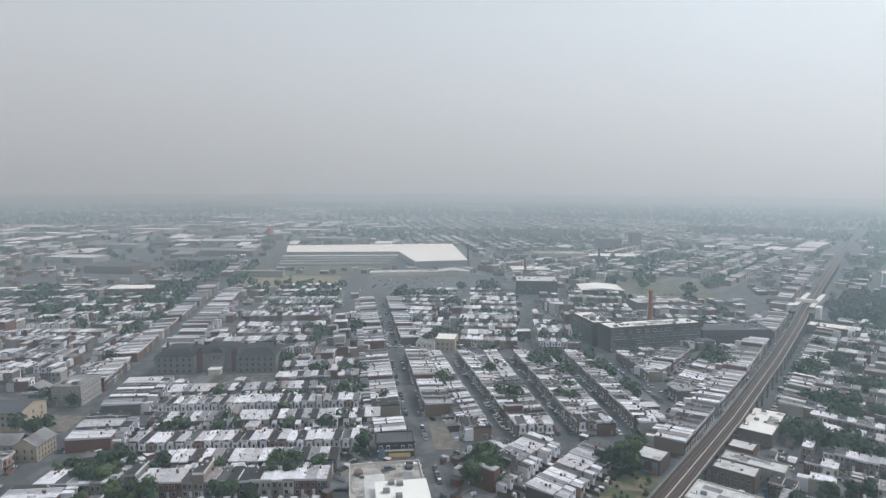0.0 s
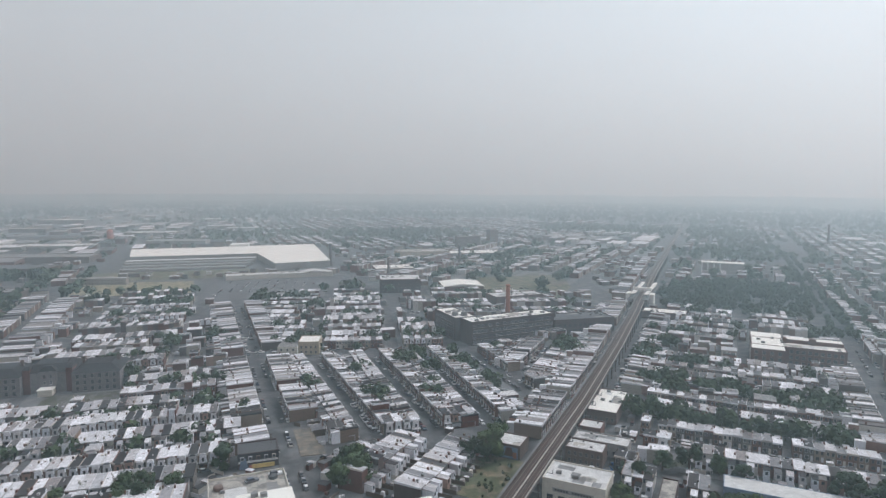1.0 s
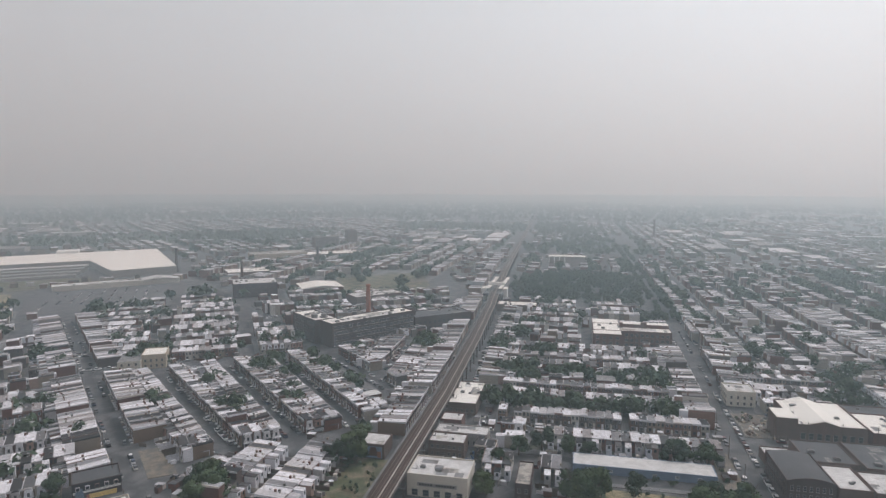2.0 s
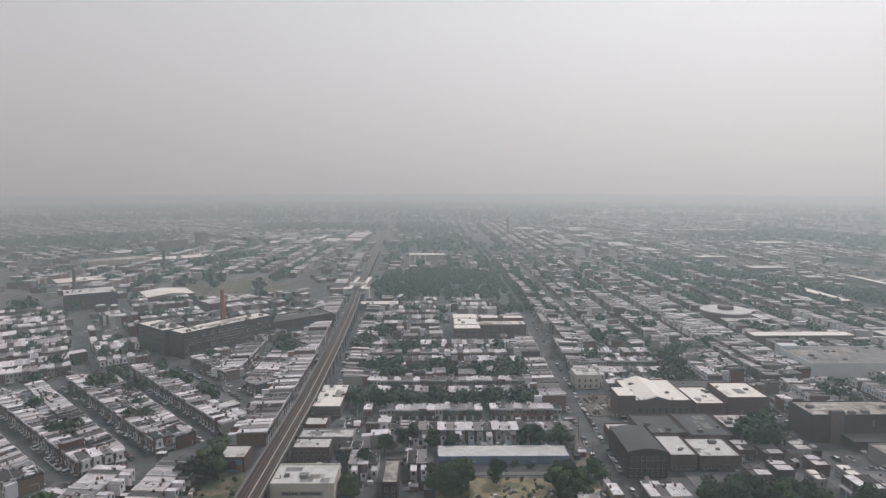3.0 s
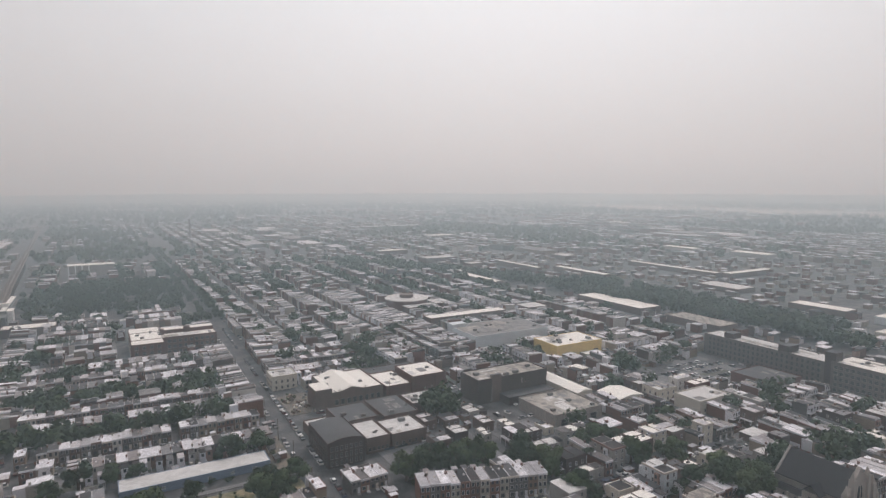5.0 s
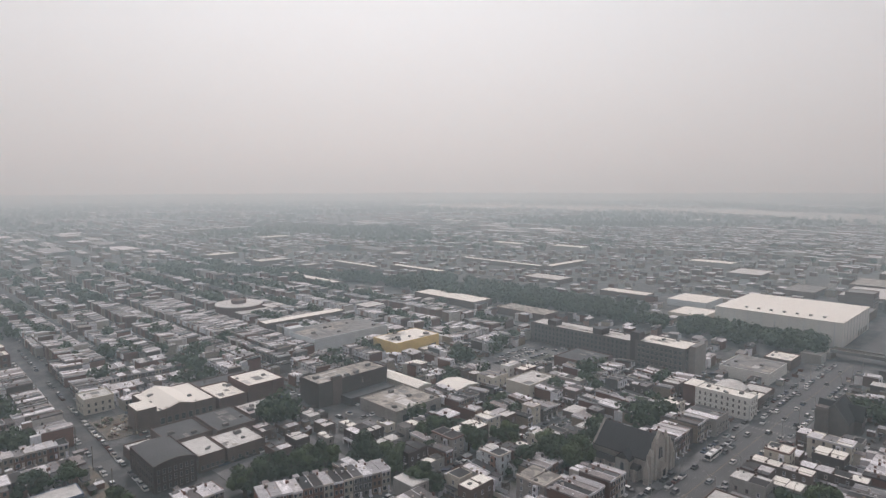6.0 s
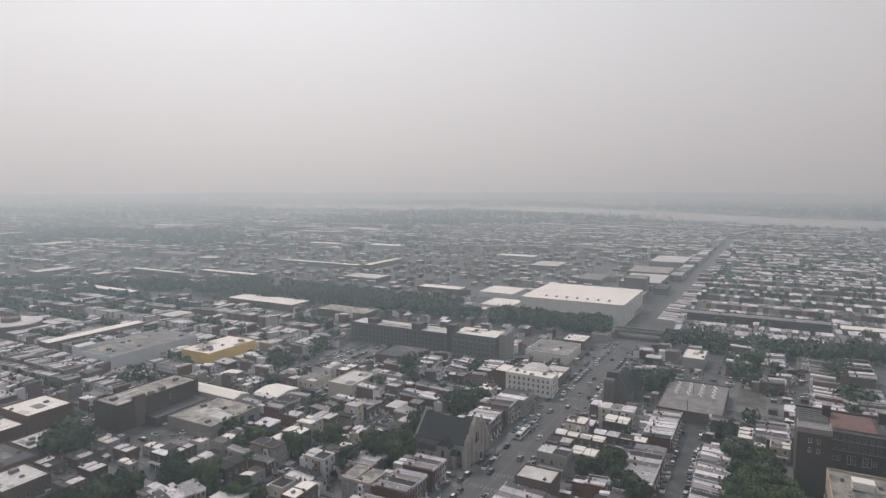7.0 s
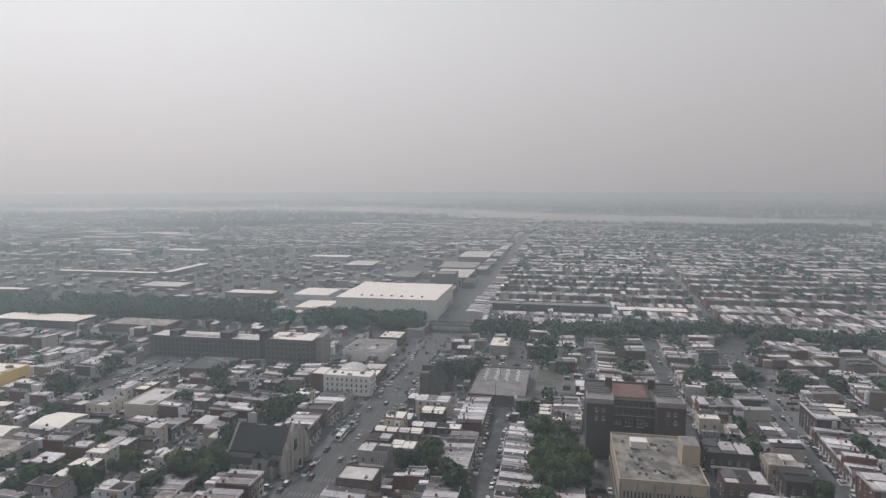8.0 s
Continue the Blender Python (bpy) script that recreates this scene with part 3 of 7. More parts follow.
building_uv("yellow_warehouse", "yellow painted warehouse with a cream flat roof and roof units", "warehouse", 257, 296, 305, 330, 10, "yellow_wall", "white_roof", [ws("S", 1, 1, 4.5, 4.5, 0.1, 3, "grey_wall", 0.78, 0.95)], parapet=0.4, units=7)
building_uv("grey_annex", "small grey flat-roofed annex before the yellow warehouse", "annex", 275, 290, 297, 303.5, 4, "grey_wall", "white_roof", [], parapet=0.3)
building_uv("long_mill", "long narrow brick mill with a pale roof", "factory", 229, 303, 428, 440, 8, "brick_brown", "white_roof", [ws("S", 22, 2, 1.6, 1.8, 1.0, 3.4)], parapet=0.3)


def oval_building():
    x, y = W(251, 518)
    e = stand("oval_school", "oval brick school with a grey roof and a small drum", "school", x, y, VA)
    part("wall", lathe("wall", [(1, 0), (1, 8.6)], "brick_red", 40), e, m=Matrix.Diagonal((20, 20, 1, 1)))
    part("roof", lathe("roof", [(1.03, 8.6), (1.03, 9.3), (0.2, 9.6)], "silver_roof", 40), e, m=Matrix.Diagonal((20, 20, 1, 1)))
    part("drum", lathe("drum", [(6.5, 9.3), (6.5, 12.4), (6.0, 12.6)], "brick_brown", 24), e)
    part("wing", boxes("wing", [("brick_brown", 2, -25, 0, 30, 12, 5.5), ("silver_roof", 2, -25, 5.5, 30.6, 12.6, 0.3), ("brick_brown", 26, -16, 0, 16, 20, 6), ("silver_roof", 26, -16, 6, 16.6, 20.6, 0.3)]), e)
    keep(x, y, VA, 46, 60)


oval_building()

# the mill beside the railway embankment
mill = building_uv("brick_mill", "long grey-brown brick mill with rows of windows and a pale roof", "factory", 359, 376, 190, 272, 13.5, "stone_dark", "silver_roof", [ws("W", 24, 4, 1.5, 2.0, 1.0, 3.2, "stone_dark"), ws("S", 4, 4, 1.5, 2.0, 1.0, 3.2, "stone_dark")], units=5)
skirt(mill, [("brick_dark", -2, -14, 0, 10, 7, 17.5), ("dark_roof", -2, -14, 17.5, 9.6, 6.6, 0.2)], "stair_tower")
skirt(mill, [("brick_dark", -2, 24, 0, 8, 7, 17), ("dark_roof", -2, 24, 17, 7.6, 6.6, 0.2)], "stair_tower")
mill2 = building_uv("brick_mill_block", "five-storey brick mill block with a white roof edge", "factory", 351, 372, 152, 184, 17, "stone_dark", "white_roof", [ws("W", 10, 5, 2.0, 2.0, 1.0, 3.2, "grey_wall"), ws("S", 6, 5, 1.6, 2.0, 1.0, 3.2, "grey_wall")], units=3)
skirt(mill2, [("stone", 2, -18.2, 0, 15, 4, 18.5), ("grey_roof", 2, -18.2, 18.5, 14.6, 3.6, 0.2)], "pale_stair_block", "pale concrete stair block")
skirt(mill2, [("brick_dark", -6, 17, 0, 7, 6, 22), ("dark_roof", -6, 17, 22, 6.6, 5.6, 0.2)], "tower")
building_uv("brick_shed", "low red-brown brick shed before the mill", "shed", 318, 345, 196, 222, 6, "brick_red", "dark_roof", units=2)

# along the avenue
hotel = building_uv("white_apartment_house", "three-storey white apartment house with a white roof on the avenue", "apartment house", 308.5, 318.5, 100.5, 127.5, 10.5, "white_wall", "white_roof", [ws("W", 9, 3, 0.9, 1.4, 2.2, 2.9), ws("S", 3, 3, 0.9, 1.4, 2.2, 2.9)], units=5)
part("vault", arch_mesh("vault", 15, 18, 0.1, 2.6, "silver_roof", base=-7.5), hotel, "arched pale roof behind", Matrix.LocRotScale((14.2, 4.5, 7.6), Euler((0, 0, math.pi / 2)), None))
skirt(hotel, [("brick_red", 2, 17, 0, 12, 7, 10.8), ("white_roof", 2, 17, 10.8, 11.6, 6.6, 0.2)], "rear_wing", "red brick rear wing")
building_uv("shop", "low shop with stepped white roofs on the avenue", "shop", 319.5, 337, 102, 109, 6, "brick_brown", "white_roof", [ws("S", 4, 1, 2.0, 2.2, 0.5, 3)], units=2)
building_uv("shop", "low shop with a pale grey roof on the avenue", "shop", 338.5, 352, 103, 116, 5, "brick_brown", "silver_roof", [ws("S", 4, 1, 2.0, 2.2, 0.5, 3)], units=2)
building_uv("supermarket", "low store with a dark flat roof edged in white", "shop", 372, 404, 112, 140, 6, "white_wall", "grey_roof", [], units=3)
building_uv("shop", "low white-roofed shop on the avenue", "shop", 412, 432, 112, 128, 5.5, "brick_brown", "white_roof", [], units=2)
building_uv("shop", "low shop with a green-grey roof near the railway bridge", "shop", 438, 450, 102, 114, 5.5, "grey_wall", "grey_roof", [])
lg = building_uv("low_garage", "low garage with a grey roof dotted with skylights", "garage", 308, 357, 17, 47, 5, "brick_brown", "grey_roof", [])
for i in range(4):
    for k in range(8):
        part("skylight", boxes("skylight", [("white_wall", 0, 0, 0, 2.2, 1.1, 0.5, 0, 0.8, 0.6)]), lg, m=Matrix.Translation((2 + k * 2.7, -9 + i * 6 + (k % 2), 5.18)))
building_uv("white_garage", "two-part garage with a white roof near the embankment", "garage", 402, 426, 34, 47, 6, "grey_wall", "white_roof", [], units=2)


def church():
    x, y = W(224, 118)
    e = stand("stone_church", "grey stone church with a dark slate roof and a pinnacled front", "church", x, y, VA)
    w, d, h = 17, 24, 9
    part("nave", boxes("nave", [("stone", 0, 0, 0, w, d, h)]), e)
    part("roof", gable_mesh("roof", w, d - 1.4, h, 7.5, "slate"), e, "steep dark slate roof")
    part("rear_gable", arch_mesh("rear_gable", w, 0.9, h, 8.2, "stone", 2), e, m=Matrix.Translation((0, d / 2, 0)))
    part("front_gable", arch_mesh("front_gable", w - 1, 1.4, h, 9.4, "stone_pale", 2), e, "pale limestone front gable", Matrix.Translation((0, -d / 2, 0)))
    for sx, ph, pw in ((-8.4, 11, 1.8), (8.4, 11, 1.8), (-4.6, 15, 1.5), (4.6, 15, 1.5), (-10.8, 7, 1.4), (10.8, 7, 1.4)):
        pin = part("pinnacle", boxes("pinnacle", [("stone_pale", sx, -d / 2 - 0.5, 0, pw, 2.0, ph), ("stone_pale", sx, -d / 2 - 0.5, ph, pw * 0.9, 1.5, 3.0, 0, 0.06, 0.06)]), e)
    part("porch", boxes("porch", [("stone_pale", 0, -d / 2 - 1.4, 0, 5, 2.2, 4.2), ("stone_pale", 0, -d / 2 - 1.4, 4.2, 5, 2.2, 2.2, 0, 0.1, 1), ("glass", 0, -d / 2 - 2.52, 0.2, 2.2, 0.1, 3.2)]), e, "pointed stone porch")
    part("front_window", boxes("front_window", [("glass", 0, -d / 2 - 0.75, 7.4, 3.4, 0.2, 4.4, 0, 0.6, 1), ("stone_pale", 0, -d / 2 - 0.85, 7.4, 0.3, 0.2, 4.8)]), e, "tall traceried window")
    for sx in (-1, 1):
        part("aisle", boxes("aisle", [("stone", sx * 9.8, 1, 0, 3.6, 20, 4.6), ("slate", sx * 9.7, 1, 4.6, 4, 20.4, 1.6, 0, 0.3, 1)]), e)
        part("transept", boxes("transept", [("stone", sx * 10.0, -3, 0, 4.6, 6, 8)]), e)
        part("transept_roof", gable_mesh("transept_roof", 6, 4.8, 8, 3.0, "slate", 0.2), e, m=Matrix.LocRotScale((sx * 10.0, -3, 0), Euler((0, 0, math.pi / 2)), None))
        part("transept_window", boxes("transept_window", [("glass", sx * 12.32, -3, 2.2, 0.12, 1.8, 4.2, 0, 1, 0.6)]), e)
    for i in range(5):
        for sx in (-1, 1):
            part("buttress", boxes("buttress", [("stone_pale", sx * 11.9, -8 + i * 4.4, 0, 0.9, 0.8, 4.8, 0, 0.6, 1)]), e)
            part("lancet", boxes("lancet", [("glass", sx * 11.65, -5.8 + i * 4.2, 1.4, 0.12, 1.0, 2.4, 0, 1, 0.5)]), e)
    keep(x, y, VA, 26, 27)


church()


def dark_church():
    x, y = W(324, 67)
    e = stand("dark_church", "soot-dark stone church with a steep slate roof beside trees", "church", x, y, VA)
    part("nave", boxes("nave", [("stone_dark", 0, 0, 0, 20, 12, 8)]), e)
    part("roof", gable_mesh("roof", 12, 20, 8, 7.5, "slate"), e, "steep slate roof", Matrix.Rotation(math.pi / 2, 4, "Z"))
    part("transept", boxes("transept", [("stone_dark", 5, 0, 0, 7, 18, 7.4)]), e)
    part("transept_roof", gable_mesh("transept_roof", 7, 18, 7.4, 5.5, "slate"), e, m=Matrix.Translation((5, 0, 0)))
    part("tower", boxes("tower", [("stone_dark", -11, 4, 0, 5, 5, 13), ("stone_dark", -11, 4, 13, 5, 5, 1.2, 0, 0.85, 0.85)]), e)
    for s in (-1, 1):
        part("gable_wall", arch_mesh("gable_wall", 12, 0.7, 8, 8, "stone_dark", 2), e, m=Matrix.LocRotScale((s * 10, 0, 0), Euler((0, 0, math.pi / 2)), None))
    windows(e, 20, 12, [ws("N", 5, 1, 1.2, 3.6, 2.2, 3, "stone"), ws("W", 2, 1, 1.2, 4, 2.2, 3, "stone", 0.2, 0.8)])
    keep(x, y, VA, 26, 19)


dark_church()


def theatre():
    x, y = W(270, -31)
    e = stand("theatre", "tall dark brick theatre with a red-coated roof and corner towers", "theatre", x, y, VA)
    part("auditorium", boxes("auditorium", [("brick_dark", 4.5, 0, 0, 21, 39, 23.2)]), e)
    part("front_wall", boxes("front_wall", [("brick_dark", -6.6, 0, 0, 1.6, 17.4, 23.8), ("stone", -6.75, 0, 23.2, 1.9, 17.4, 0.6), ("stone", -6.7, 0, 19.9, 1.8, 17.4, 0.35), ("stone", -6.7, 0, 16.2, 1.8, 17.4, 0.35)]), e)
    part("red_roof", boxes("red_roof", [("red_roof", 3.6, 1.0, 23.2, 18, 14, 0.6)]), e, "faded red roof coating")
    part("side_roof", boxes("side_roof", [("dark_roof", 4.5, 14, 23.2, 20, 10, 0.3), ("dark_roof", 4.5, -13.6, 23.2, 20, 11, 0.3)]), e)
    part("roof_rib", boxes("roof_rib", [("grey_roof", -3 + i * 2.4, s * 13.8, 23.5, 0.3, 9.6, 0.35) for i in range(7) for s in (-1, 1)]), e, "pale ribs on the side roofs")
    part("rear_parapet", boxes("rear_parapet", [("brick_brown", 14.8, 0, 23.2, 0.5, 39, 1.0)]), e)
    for s in (-1, 1):
        t = part("corner_tower", boxes("corner_tower", [("brick_dark", -11.0, s * 14.2, 0, 10, 11, 24.6), ("stone", -11.0, s * 14.2, 24.0, 10.3, 11.3, 0.5)]), e)
        part("tower_roof", boxes("tower_roof", [("grey_roof", -11.0, s * 14.2, 24.6, 9.4, 10.4, 0.2)]), t)
        part("tower_parapet", boxes("tower_parapet", [("stone", -15.8, s * 14.2, 24.6, 0.5, 11, 1.4), ("stone", -11.0, s * 14.2 - 5.3, 24.6, 10, 0.5, 1.0), ("stone", -11.0, s * 14.2 + 5.3, 24.6, 10, 0.5, 1.0)]), t)
        part("stair_head", boxes("stair_head", [("brick_dark", 9, s * 9.2, 23.2, 3.4, 2.8, 4.6), ("stone", 9, s * 9.2, 27.8, 3.8, 3.2, 0.4)]), e, "dark brick stair head")
        windows(e, 25, 9, [ws("W", 2, 2, 1.0, 1.6, 17.0, 3.6, "trim", 0.2, 0.8)], ox=-3.55, oy=s * 14.2)
    windows(e, 14.8, 16, [ws("W", 6, 1, 1.1, 3.4, 11.6, 3, "trim", 0.2, 0.8), ws("W", 7, 1, 1.0, 1.7, 17.2, 3, "stone", 0.02, 0.98), ws("W", 7, 1, 1.0, 1.5, 20.6, 3, "stone", 0.02, 0.98), ws("W", 2, 1, 1.0, 1.8, 12.4, 3, "trim", 0.0, 0.2), ws("W", 2, 1, 1.0, 1.8, 12.4, 3, "trim", 0.8, 1.0)])
    keep(x, y, VA, 34, 44)
    x, y = W(226.5, -35)
    e = stand("theatre_block", "tan brick block with a blotched flat roof beside the theatre", "commercial building", x, y, VA)
    part("wall", boxes("wall", [("brick_tan", 0, 0, 0, 40, 29, 14.4)]), e)
    part("roof", boxes("roof", [("stained_roof", 0, 0, 14.4, 39.4, 28.4, 0.2)]), e, "blotched grey-brown roof")
    for i in range(9):
        part("roof_patch", boxes("roof_patch", [(RB.choice(("grey_roof", "beige_roof", "stained_roof", "dark_roof")), RB.uniform(-15, 15), RB.uniform(-4, 10), 14.6, RB.uniform(2, 7), RB.uniform(1.5, 5), RB.uniform(0.02, 0.07))]), e)
    part("parapet", boxes("parapet", [("brick_tan", 0, -14.3, 14.4, 40, 0.4, 0.9), ("brick_tan", 0, 14.3, 14.4, 40, 0.4, 0.9), ("brick_tan", -19.8, 0, 14.4, 0.4, 28.2, 0.9), ("brick_tan", 19.8, 0, 14.4, 0.4, 28.2, 0.9)]), e)
    part("lift_tower", boxes("lift_tower", [("brick_tan", 0, -11.5, 14.6, 9, 6, 7.2), ("grey_roof", 0, -11.5, 21.8, 8.6, 5.6, 0.2)]), e, "tan brick lift tower")
    part("roof_house", boxes("roof_house", [("white_wall", 9, 5, 14.6, 4, 6, 2.6), ("white_roof", 9, 5, 17.2, 4.4, 6.4, 0.2)]), e)
    for i in range(26):
        s = RB.uniform(0.4, 1.3)
        part("roof_unit", boxes("roof_unit", [("steel", RB.uniform(-17, 17), RB.uniform(-6, 12), 14.6, s * 1.5, s, s)]), e)
    windows(e, 40, 29, [ws("W", 22, 1, 0.75, 2.6, 8.6, 3, "stone_pale"), ws("W", 20, 1, 0.8, 2.4, 4.0, 3, "stone"), ws("N", 16, 2, 0.9, 2.2, 2.0, 4.6, "stone")])
    for i in range(6):
        part("pilaster", boxes("pilaster", [("stone", -20.1, -14 + i * 5.6, 0, 0.5, 0.7, 14.2)]), e)
    keep(x, y, VA, 42, 31)


theatre()


def cold_store():
    x, y = W(535, 147)
    e = stand("cold_store", "very large white windowless cold store with a cream-white roof", "warehouse", x, y, VA)
    w, d, h = 82, 88, 17.4
    part("wall", boxes("wall", [("white_wall", 0, 0, 0, w, d, h)]), e)
    part("roof", boxes("roof", [("white_roof", 0, 0, h, w + 0.5, d + 0.5, 0.7)]), e, "cream-white membrane roof")
    for i in range(9):
        part("wall_rib", boxes("wall_rib", [("pale_wall", -w / 2 + 5 + i * 9, -d / 2 - 0.1, 0, 0.4, 0.3, h)]), e)
        part("wall_rib", boxes("wall_rib", [("pale_wall", -w / 2 - 0.1, -d / 2 + 5 + i * 9.7, 0, 0.3, 0.4, h)]), e)
    for i in range(7):
        part("roof_unit", boxes("roof_unit", [("steel", -30, -30 + i * 9, h + 0.7, 2.2, 1.8, 1.1)]), e)
    for i in range(4):
        part("loading_door", boxes("loading_door", [("steel", 8 + i * 8, -d / 2 - 0.1, 0.3, 4, 0.3, 4.4)]), e)
    keep(x, y, VA, w + 30, d + 10)


cold_store()
building_uv("low_store", "low store with a pale roof beyond the railway", "warehouse", 505, 540, 205, 235, 5, "cream_wall", "white_roof", [], parapet=0.4)
building_uv("blue_roof_shed", "pavilion-like shed with a white roof", "shed", 560, 600, 225, 262, 6, "pale_wall", "white_roof", [], parapet=0.3)
building_uv("apartment_tower", "six-storey brown apartment block behind the cold store", "apartment house", 640, 662, 112, 134, 18, "brick_brown", "grey_roof", [ws("W", 8, 5, 1.4, 1.6, 1.4, 3.2), ws("S", 8, 5, 1.4, 1.6, 1.4, 3.2)])

# beyond the side street, by the railway embankment
for b0, b1, a0, a1, h, r in ((414, 440, 380, 462, 6, "white_roof"), (414, 436, 300, 352, 6, "beige_roof"), (330, 352, 432, 452, 6, "silver_roof"), (664, 676, 491, 635, 6, "white_roof"), (676, 762, 478, 491, 6, "white_roof")):
    building_uv("works_shed", "wide low works shed with a pale flat roof", "warehouse", b0, b1, a0, a1, h, "brick_brown", r, [], parapet=0.4, group="works sheds beyond the railway")
for b0, b1, a0, a1, h, r in ((585, 615, 405, 456, 5, "silver_roof"), (380, 392, 560, 640, 8, "white_roof"), (392, 404, 650, 720, 8, "white_roof"), (780, 830, 250, 290, 6, "silver_roof"), (563, 582, 286, 337, 5, "white_roof"), (600, 634, 108, 170, 7, "grey_roof"), (690, 760, 106, 150, 7, "silver_roof"), (780, 840, 110, 160, 6, "beige_roof"), (690, 740, 170, 200, 6, "grey_roof"), (880, 960, 104, 150, 8, "silver_roof")):
    building_uv("works_shed", "wide low works shed with a pale flat roof", "warehouse", b0, b1, a0, a1, h, "brick_brown", r, [], parapet=0.4, group="works sheds beyond the railway")

keep_uv(456, 530, 255, 560)

# ---- north: factory, schools, warehouse ----
FA = radians(15.1)
fc, fs = math.cos(FA), math.sin(FA)


def fpos(s, t):
    return (117 + s * fc - t * fs, 418.5 + s * fs + t * fc)


FB = "brick_dark"
fx, fy = fpos(37, 8.5)
building("factory", "four-storey dark brick factory with long window bands and a pale roof", "factory", fx, fy, FA, 74, 17, 17, FB, "white_roof", [ws("S", 22, 4, 2.5, 2.3, 1.0, 4.0, "trim", 0.01, 0.99), ws("E", 4, 4, 2.5, 2.3, 1.0, 4.0)], units=14)
fx, fy = fpos(8.5, 36)
wing = building("factory_wing", "dark brick factory wing with a pale roof and water tanks", "factory", fx - 2.5, fy, FA - 0.06, 17, 38, 17, FB, "white_roof", [ws("W", 10, 4, 2.5, 2.3, 1.0, 4.0)], units=5)
part("roof_tank", lathe("roof_tank", [(2.2, 17.1), (2.2, 20), (0.3, 20.8)], "steel"), wing, m=Matrix.Translation((2, -12, 0)))
part("roof_tank", lathe("roof_tank", [(2.4, 17.1), (2.4, 20), (0.3, 20.8)], "steel"), wing, m=Matrix.Translation((-4, -9, 0)))
fx, fy = fpos(50, 28)
building("factory_range", "low rear factory range with a pale roof", "factory", fx, fy, FA, 46, 16, 11, FB, "beige_roof", [], units=5)
building("dark_factory", "dark low factory range with a black roof beside the railway", "factory", 215, 451, radians(3), 52, 24, 11, "brick_dark", "dark_roof", [ws("S", 11, 2, 2.4, 2.2, 1.2, 4.4, "brick_dark")], units=4)
building("dark_factory_tower", "dark brick stair tower of the factory", "factory", 192, 455, radians(3), 6, 10, 16, "brick_dark", "dark_roof", [])


def chimney(x, y, h, r0, r1, key, label):
    c = stand("chimney", label, "chimney", x, y)
    part("shaft", lathe("shaft", [(r0 * 1.35, 0), (r0 * 1.35, 2.5), (r0, 2.6), (r1, h - 1.6)], key), c)
    part("cap", lathe("cap", [(r1, h - 1.6), (r1 * 1.25, h - 1.2), (r1 * 1.25, h - 0.2), (r1 * 1.05, h)], key), c)


chimney(157, 456, 38, 2.2, 1.5, "orange_brick", "tall orange brick chimney behind the factory")
chimney(37, 893, 32, 2.2, 1.6, "brick_dark", "dark brick smokestack beside the white warehouse")
chimney(102.5, 757, 26, 2.0, 1.4, "brick_brown", "brown brick smokestack among low roofs")
chimney(215, 838, 32, 2.0, 1.5, "brick_dark", "dark smokestack beside a tan building")
chimney(*W(167, 1400), 44, 2.6, 1.9, "brick_dark", "distant dark smokestack fading into haze")
building("dark_block", "dark brick block with a pale flat roof", "factory", 103, 669, radians(-6), 44, 38, 14, "brick_dark", "silver_roof", [ws("S", 10, 3, 1.8, 1.8, 1.2, 4.0)], units=6)
e = building("gymnasium", "wide hall with a white shallow-pitched roof over red walls", "hall", 170, 656, radians(-4), 44, 40, 7, "brick_red", "white_roof", [], parapet=0)
part("pitched_roof", gable_mesh("pitched_roof", 44, 40, 7.2, 2.2, "white_roof", 0.3), e, "white pitched roof")
building("brick_flats", "low brick flats with a pale roof beside the park", "apartment house", 205, 575, radians(8), 52, 24, 8, "brick_brown", "silver_roof", [ws("S", 14, 2, 1.3, 1.6, 1.2, 3.4)], units=8)
building("tan_works", "broad tan works building with pale roofs", "factory", 186, 972, 0.03, 84, 40, 11, "brick_tan", "beige_roof", [], units=3)
building("tan_works_wing", "low works wing with white roofs", "factory", 275, 975, 0.03, 90, 46, 7, "brick_brown", "white_roof", [], units=4)
building("white_works", "low works hall with a white roof beside a smokestack", "factory", 122, 820, 0.02, 62, 40, 6, "brick_brown", "white_roof", [], units=3)
for i in range(2):
    building("tower_block", "slab-like apartment tower fading into the haze", "apartment house", 292 + 60 * i, 1080 + 40 * i, 0.1, 44 - 26 * i, 16, 24 + 8 * i, "brick_brown", "grey_roof", [ws("S", 12 - 6 * i, 6, 1.6, 1.8, 2, 3.2)])


def big_warehouse():
    e = stand("distribution_warehouse", "huge low warehouse with a cream-white roof and grey walls", "warehouse", 0, 0)
    pts = [(-251, 977), (-72, 993), (-39, 861), (36, 880), (17, 1134), (-277, 1088)]
    part("wall", prism("wall", pts, 0, 9, "grey_wall"), e)
    part("roof", prism("roof", pts, 9.0, 9.6, "white_roof"), e, "cream-white roof")
    part("penthouse", boxes("penthouse", [("white_wall", -110, 1125, 0, 30, 30, 13)]), e)
    for k in range(4):
        part("loading_shed", boxes("loading_shed", [("grey_wall", -160, 955 - k * 22, 0, 176 - k * 6, 16, 6.5 - k * 1.3, 0.09), ("silver_roof" if k == 0 else "grey_roof", -160, 955 - k * 22, 6.5 - k * 1.3, 178 - k * 6, 13, 0.5, 0.09)]), e)
    keep(-120, 995, 0.08, 330, 290)


